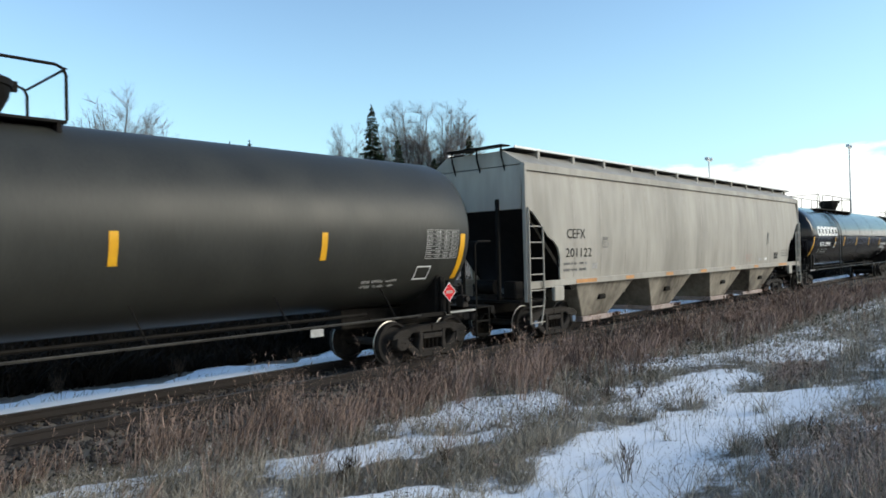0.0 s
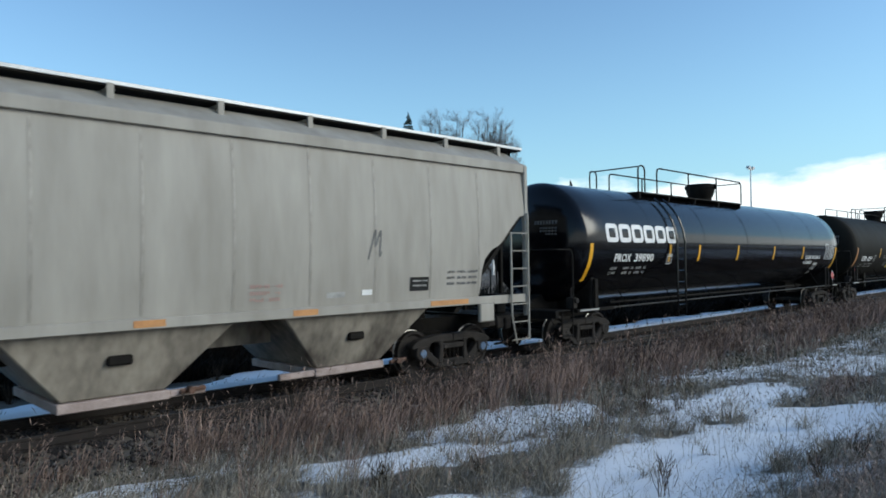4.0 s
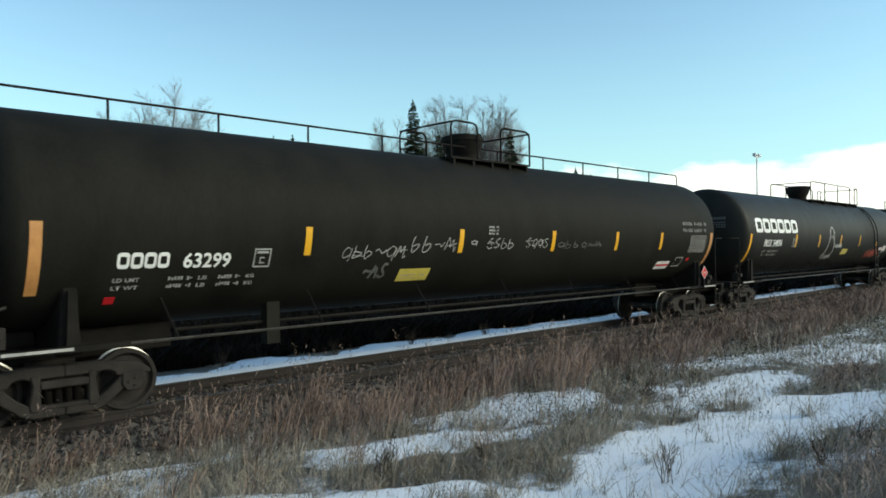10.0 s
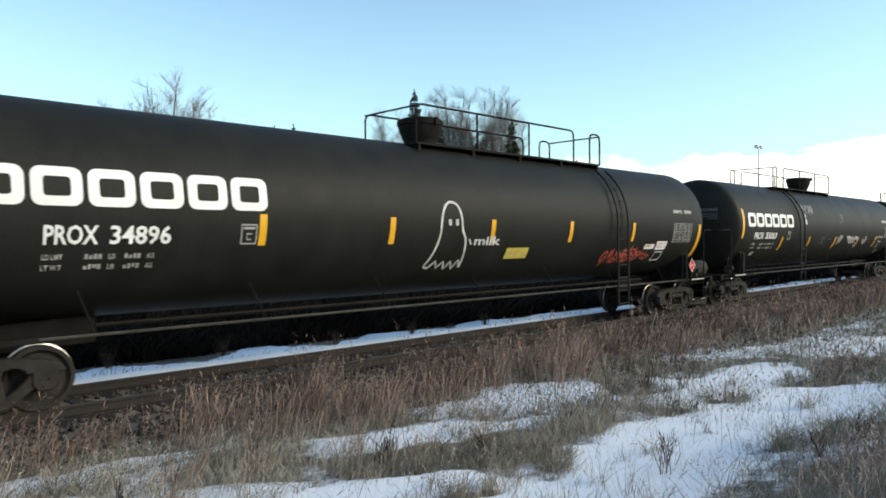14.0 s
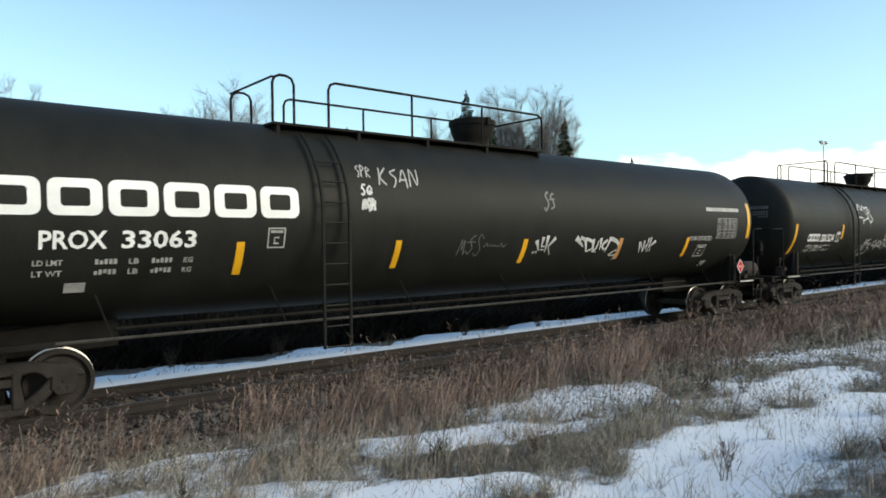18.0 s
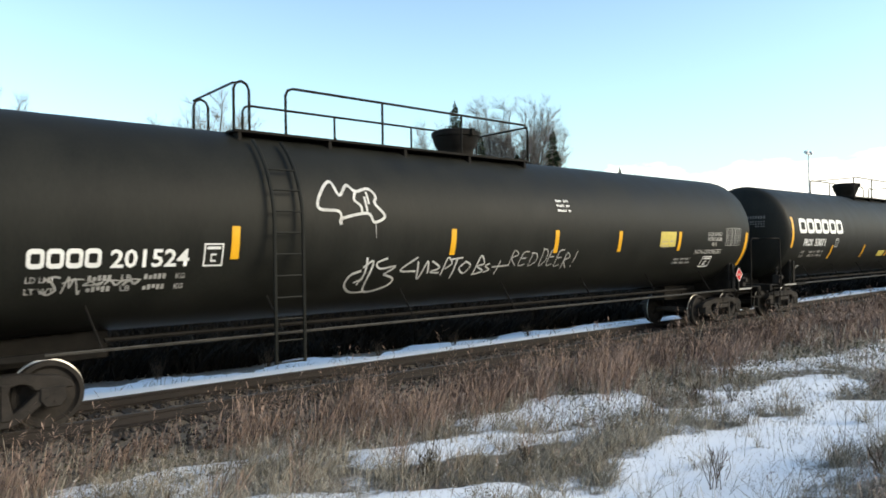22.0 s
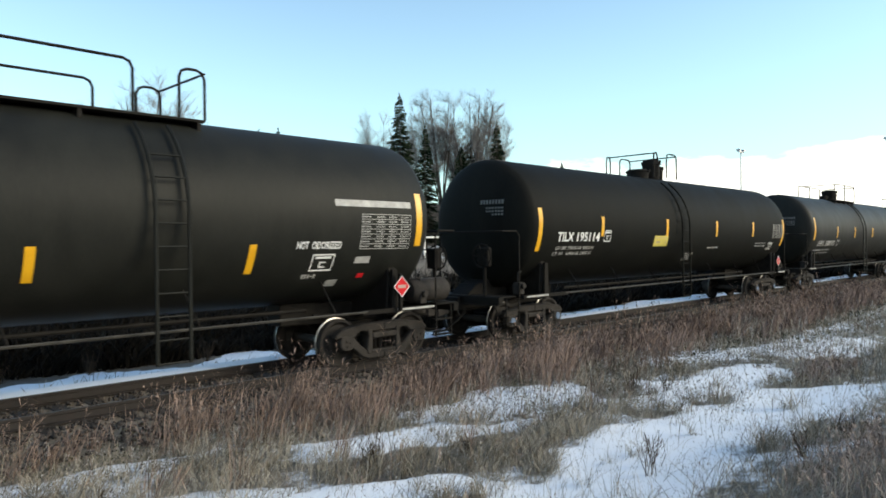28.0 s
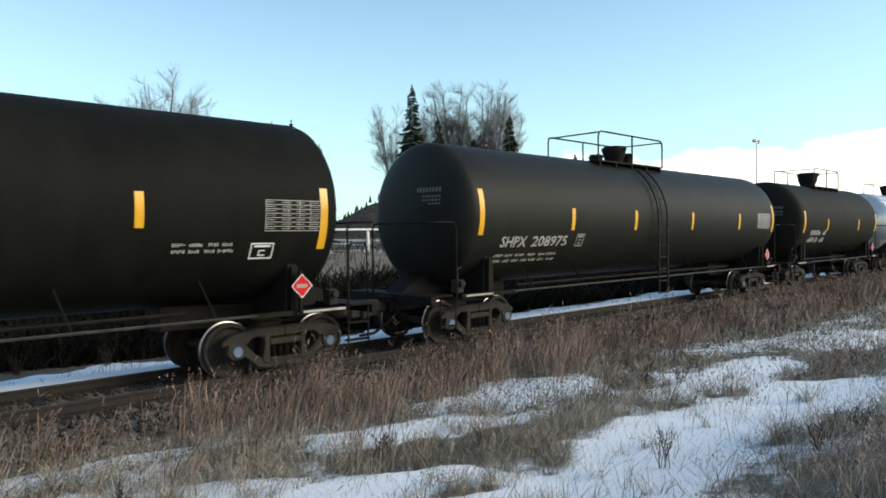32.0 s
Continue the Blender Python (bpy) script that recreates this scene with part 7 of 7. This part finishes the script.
    # roof: sloping sheets, top chord and side walkways on brackets
    put("roof", Shape().prism([(-hl, Z1 + 0.02), (hl, Z1 + 0.02), (hl, Z1 + 0.06), (-hl, Z1 + 0.06)], -W - 0.03, W + 0.03).add([(-hl, -W, Z1 + 0.06), (hl, -W, Z1 + 0.06), (-hl, -0.95, Z1 + 0.40), (hl, -0.95, Z1 + 0.40), (-hl, 0.95, Z1 + 0.40), (hl, 0.95, Z1 + 0.40), (-hl, W, Z1 + 0.06), (hl, W, Z1 + 0.06)], [(0, 1, 3, 2), (2, 3, 5, 4), (4, 5, 7, 6), (0, 2, 4, 6), (1, 7, 5, 3)]).mesh("roof", paint), car)
    for sy in (-1, 1):
        put("top_chord", Shape().box(-hl, hl, sy * 1.55 - 0.05, sy * 1.55 + 0.05, Z1 - 0.14, Z1 + 0.04).mesh("top_chord", paint, bevel=0.01), car)
        put("roof_walkway", Shape().box(-hl + 0.3, hl + 0.4, min(sy * 0.62, sy * 1.12), max(sy * 0.62, sy * 1.12), Z1 + 0.46, Z1 + 0.50).mesh("roof_walkway", STEEL), car, None, "dark grating walkway")
        put("walkway_edge", Shape().box(-hl + 0.25, hl + 0.42, sy * 1.135 - 0.014, sy * 1.135 + 0.014, Z1 + 0.485, Z1 + 0.545).mesh("walkway_edge", GALV, bevel=0.005), car, None, "bright galvanised edge of the walkway")
        for k in range(13):
            x = 10.73 - 1.717 * k
            put("walkway_bracket", once("wbr%d" % sy, lambda: Shape().prism([(-0.05, 0.05), (0.05, 0.05), (0.05, 0.5), (-0.05, 0.5)], sy * 1.13 - 0.03, sy * 1.13 + 0.03).prism([(-0.03, 0.40), (0.03, 0.40), (0.03, 0.45), (-0.03, 0.45)], min(sy * 0.6, sy * 1.1), max(sy * 0.6, sy * 1.1)).mesh("walkway_bracket", paint)), car, pose(x, 0, Z1 + 0.0))
    put("hatch_trough", Shape().box(-hl + 1.2, hl - 1.2, -0.33, 0.33, Z1 + 0.39, Z1 + 0.47).mesh("hatch_trough", paint, bevel=0.03), car)
    # weld seams on the sheets
    def weld_seam(side):
        verts = []
        for k in range(13):
            z = Z0 + 0.05 + (Z1 - 0.2 - Z0) * k / 12
            y = side + 0.005 - 0.10 * (1 - min(1.0, abs(z - 3.0) / 1.52) ** 2)
            verts += [(-0.022, y, z), (0.022, y, z)]
        return Shape().add(verts, [(2 * k, 2 * k + 1, 2 * k + 3, 2 * k + 2) for k in range(12)]).mesh("rib", PAINT["seam"])

    for k in range(14):
        x = -8.94 + 1.42 * k
        put("rib", once("hrib", lambda: weld_seam(-W)), car, pose(x, 0, 0))
    # discharge hoppers with sliding gates
    for cx in (-7.08, -2.75, 2.2, 6.42):
        s = Shape()
        s.add([(cx - 1.62, -1.46, 1.46), (cx + 1.75, -1.46, 1.46), (cx + 1.75, 1.46, 1.46), (cx - 1.62, 1.46, 1.46), (cx - 0.72, -1.08, 0.46), (cx + 0.74, -1.08, 0.46), (cx + 0.74, 1.08, 0.46), (cx - 0.72, 1.08, 0.46)],
              [(0, 1, 5, 4), (1, 2, 6, 5), (2, 3, 7, 6), (3, 0, 4, 7), (4, 5, 6, 7), (0, 3, 2, 1)])
        h = put("hopper", s.mesh("hopper", PAINT["stain_shade"], bevel=0.02), car, None, "pale sloping discharge hopper")
        put("gate", Shape().box(cx - 0.78, cx + 0.80, -1.14, 1.14, 0.31, 0.455).box(cx - 1.5 if cx > 5 else cx + 0.8, cx - 0.78 if cx > 5 else cx + 1.38, -1.12, -1.02, 0.33, 0.44).mesh("gate", SAND, bevel=0.015), h, None, "sandy-brown sliding gate")
        put("gate_shaft", Shape().lathe([(-1.26, 0.03), (-1.26, 0.055), (-1.13, 0.055), (-1.13, 0.03)], 10, "y", (cx + 1.1, 0, 0.42)).tube([(cx + 0.95, -1.15, 0.4), (cx + 1.35, -1.15, 0.42)], 0.04, 6).mesh("gate_shaft", RUST, True), h)
        put("vibrator_pad", Shape().box(cx - 0.18, cx + 0.18, -1.36, -1.24, 0.93, 1.08).mesh("vibrator_pad", STEEL, bevel=0.03), h)
    for cx in (-4.9, -0.3, 4.35):
        put("bay_sheet", Shape().prism([(cx - 0.75, 0.95), (cx + 0.75, 0.95), (cx + 0.75, 1.46), (cx - 0.75, 1.46)], -0.52, -0.46).mesh("bay_sheet", PAINT["stain_shade"]), car, None, "inner sheet between two hoppers, grime and shade in its colour")
    put("centre_sill", Shape().box(-hl + 2.0, hl - 2.0, -0.25, 0.25, 0.95, 1.3).mesh("centre_sill", STEEL), car)
    running_gear(car, -hl + 1.95, hl - 1.95, -hl - 0.45, hl + 0.45, BLUECAP)
    flat = Skin(None, 0, -W + 0.01)
    loc = lambda s: s - s0
    put("lettering", lettering(flat, "CEFX", -9.33, 2.68, 0.27, BLACKINK, 0.92), car, None, "black stencilled lettering")
    put("lettering", lettering(flat, "201122", -9.38, 2.18, 0.25, BLACKINK, 1.32), car, None, "black stencilled lettering")
    tagged(put("stencil_text", bars(flat, -9.45, 1.97, 2, 1.15, 0.07, 0.1, 31, THINSPRAY), car), kind="stuff")
    put("stencil_box", box_mark(flat, -7.45, 2.42, 0.30, 0.30, THINSPRAY), car)
    put("stencil_box", box_mark(flat, 7.55, 1.79, 0.50, 0.27, BLACKINK), car)
    put("sign_panel", flat.strip(Shape(), 7.57, 8.03, 1.81, 2.04, 0, 0.006).mesh("sign_panel", BLACKINK), car)
    tagged(put("stencil_text", bars(flat, 8.57, 2.12, 3, 0.95, 0.05, 0.07, 32, THINSPRAY), car), kind="stuff")
    tagged(put("stencil_text", bars(flat, 4.12, 1.96, 3, 0.6, 0.06, 0.05, 33, PINK), car), kind="stuff")
    tagged(put("stencil_text", bars(flat, 7.62, 1.97, 2, 0.38, 0.035, 0.06, 35, FADED, off=0.016), car), kind="stuff")
    for loop in scrawl(flat, 6.5, 6.85, 2.42, 3.02, 1, 75, 0.035, THINSPRAY):
        put("graffiti_loop", loop, car, None, "thin grey sprayed loop")
    put("sign_panel", flat.strip(Shape(), 6.38, 6.62, 1.76, 1.86).mesh("sign_panel", WHITE), car)
    put("sign_panel", flat.strip(Shape(), 5.6, 6.0, 1.74, 1.84).mesh("sign_panel", FADED), car)
    tagged(put("stencil_text", bars(flat, -8.0, 1.92, 2, 0.3, 0.07, 0.02, 34, FADED), car), kind="stuff")
    return car


hopper_car()


# ---- the train runs towards -x; its wheels roll ----
RUN = (0.0, 5.78, 11.53, 17.49, 23.67, 29.77, 35.85, 41.88, 47.97, 53.86, 59.65, 65.56, 71.5, 77.34, 83.33, 89.29, 95.14, 100.98, 106.89, 112.41, 117.9, 123.65, 129.57, 135.24, 140.97, 146.67, 152.25, 157.84, 163.6, 169.53, 175.25, 180.81, 186.43)      # metres run at each second


def travelled(t):
    k = min(int(t), 31)
    before, after = RUN[max(k - 1, 0)], RUN[min(k + 2, 32)]
    m0 = (RUN[k + 1] - before) / (2 if k else 1)
    m1 = (after - RUN[k]) / (2 if k < 31 else 1)
    u = t - k
    return RUN[k] * (2 * u ** 3 - 3 * u * u + 1) + m0 * (u ** 3 - 2 * u * u + u) + RUN[k + 1] * (3 * u * u - 2 * u ** 3) + m1 * (u ** 3 - u * u)


def motions():
    knots = [1.0 * k for k in range(33)]
    way = {t: travelled(t) for t in knots}
    for car, s0 in trains:
        walk(car, [(t, pose(s0 - way[t], 0, 0)) for t in knots])
    ticks = [k / 10 for k in range(321)]
    turn = [-math.degrees(travelled(t) / WHEEL_R) for t in ticks]
    for ws, x in rolling:
        walk(ws, [(t, pose(x, 0, WHEEL_R, 0, a, 0)) for t, a in zip(ticks, turn)])


motions()
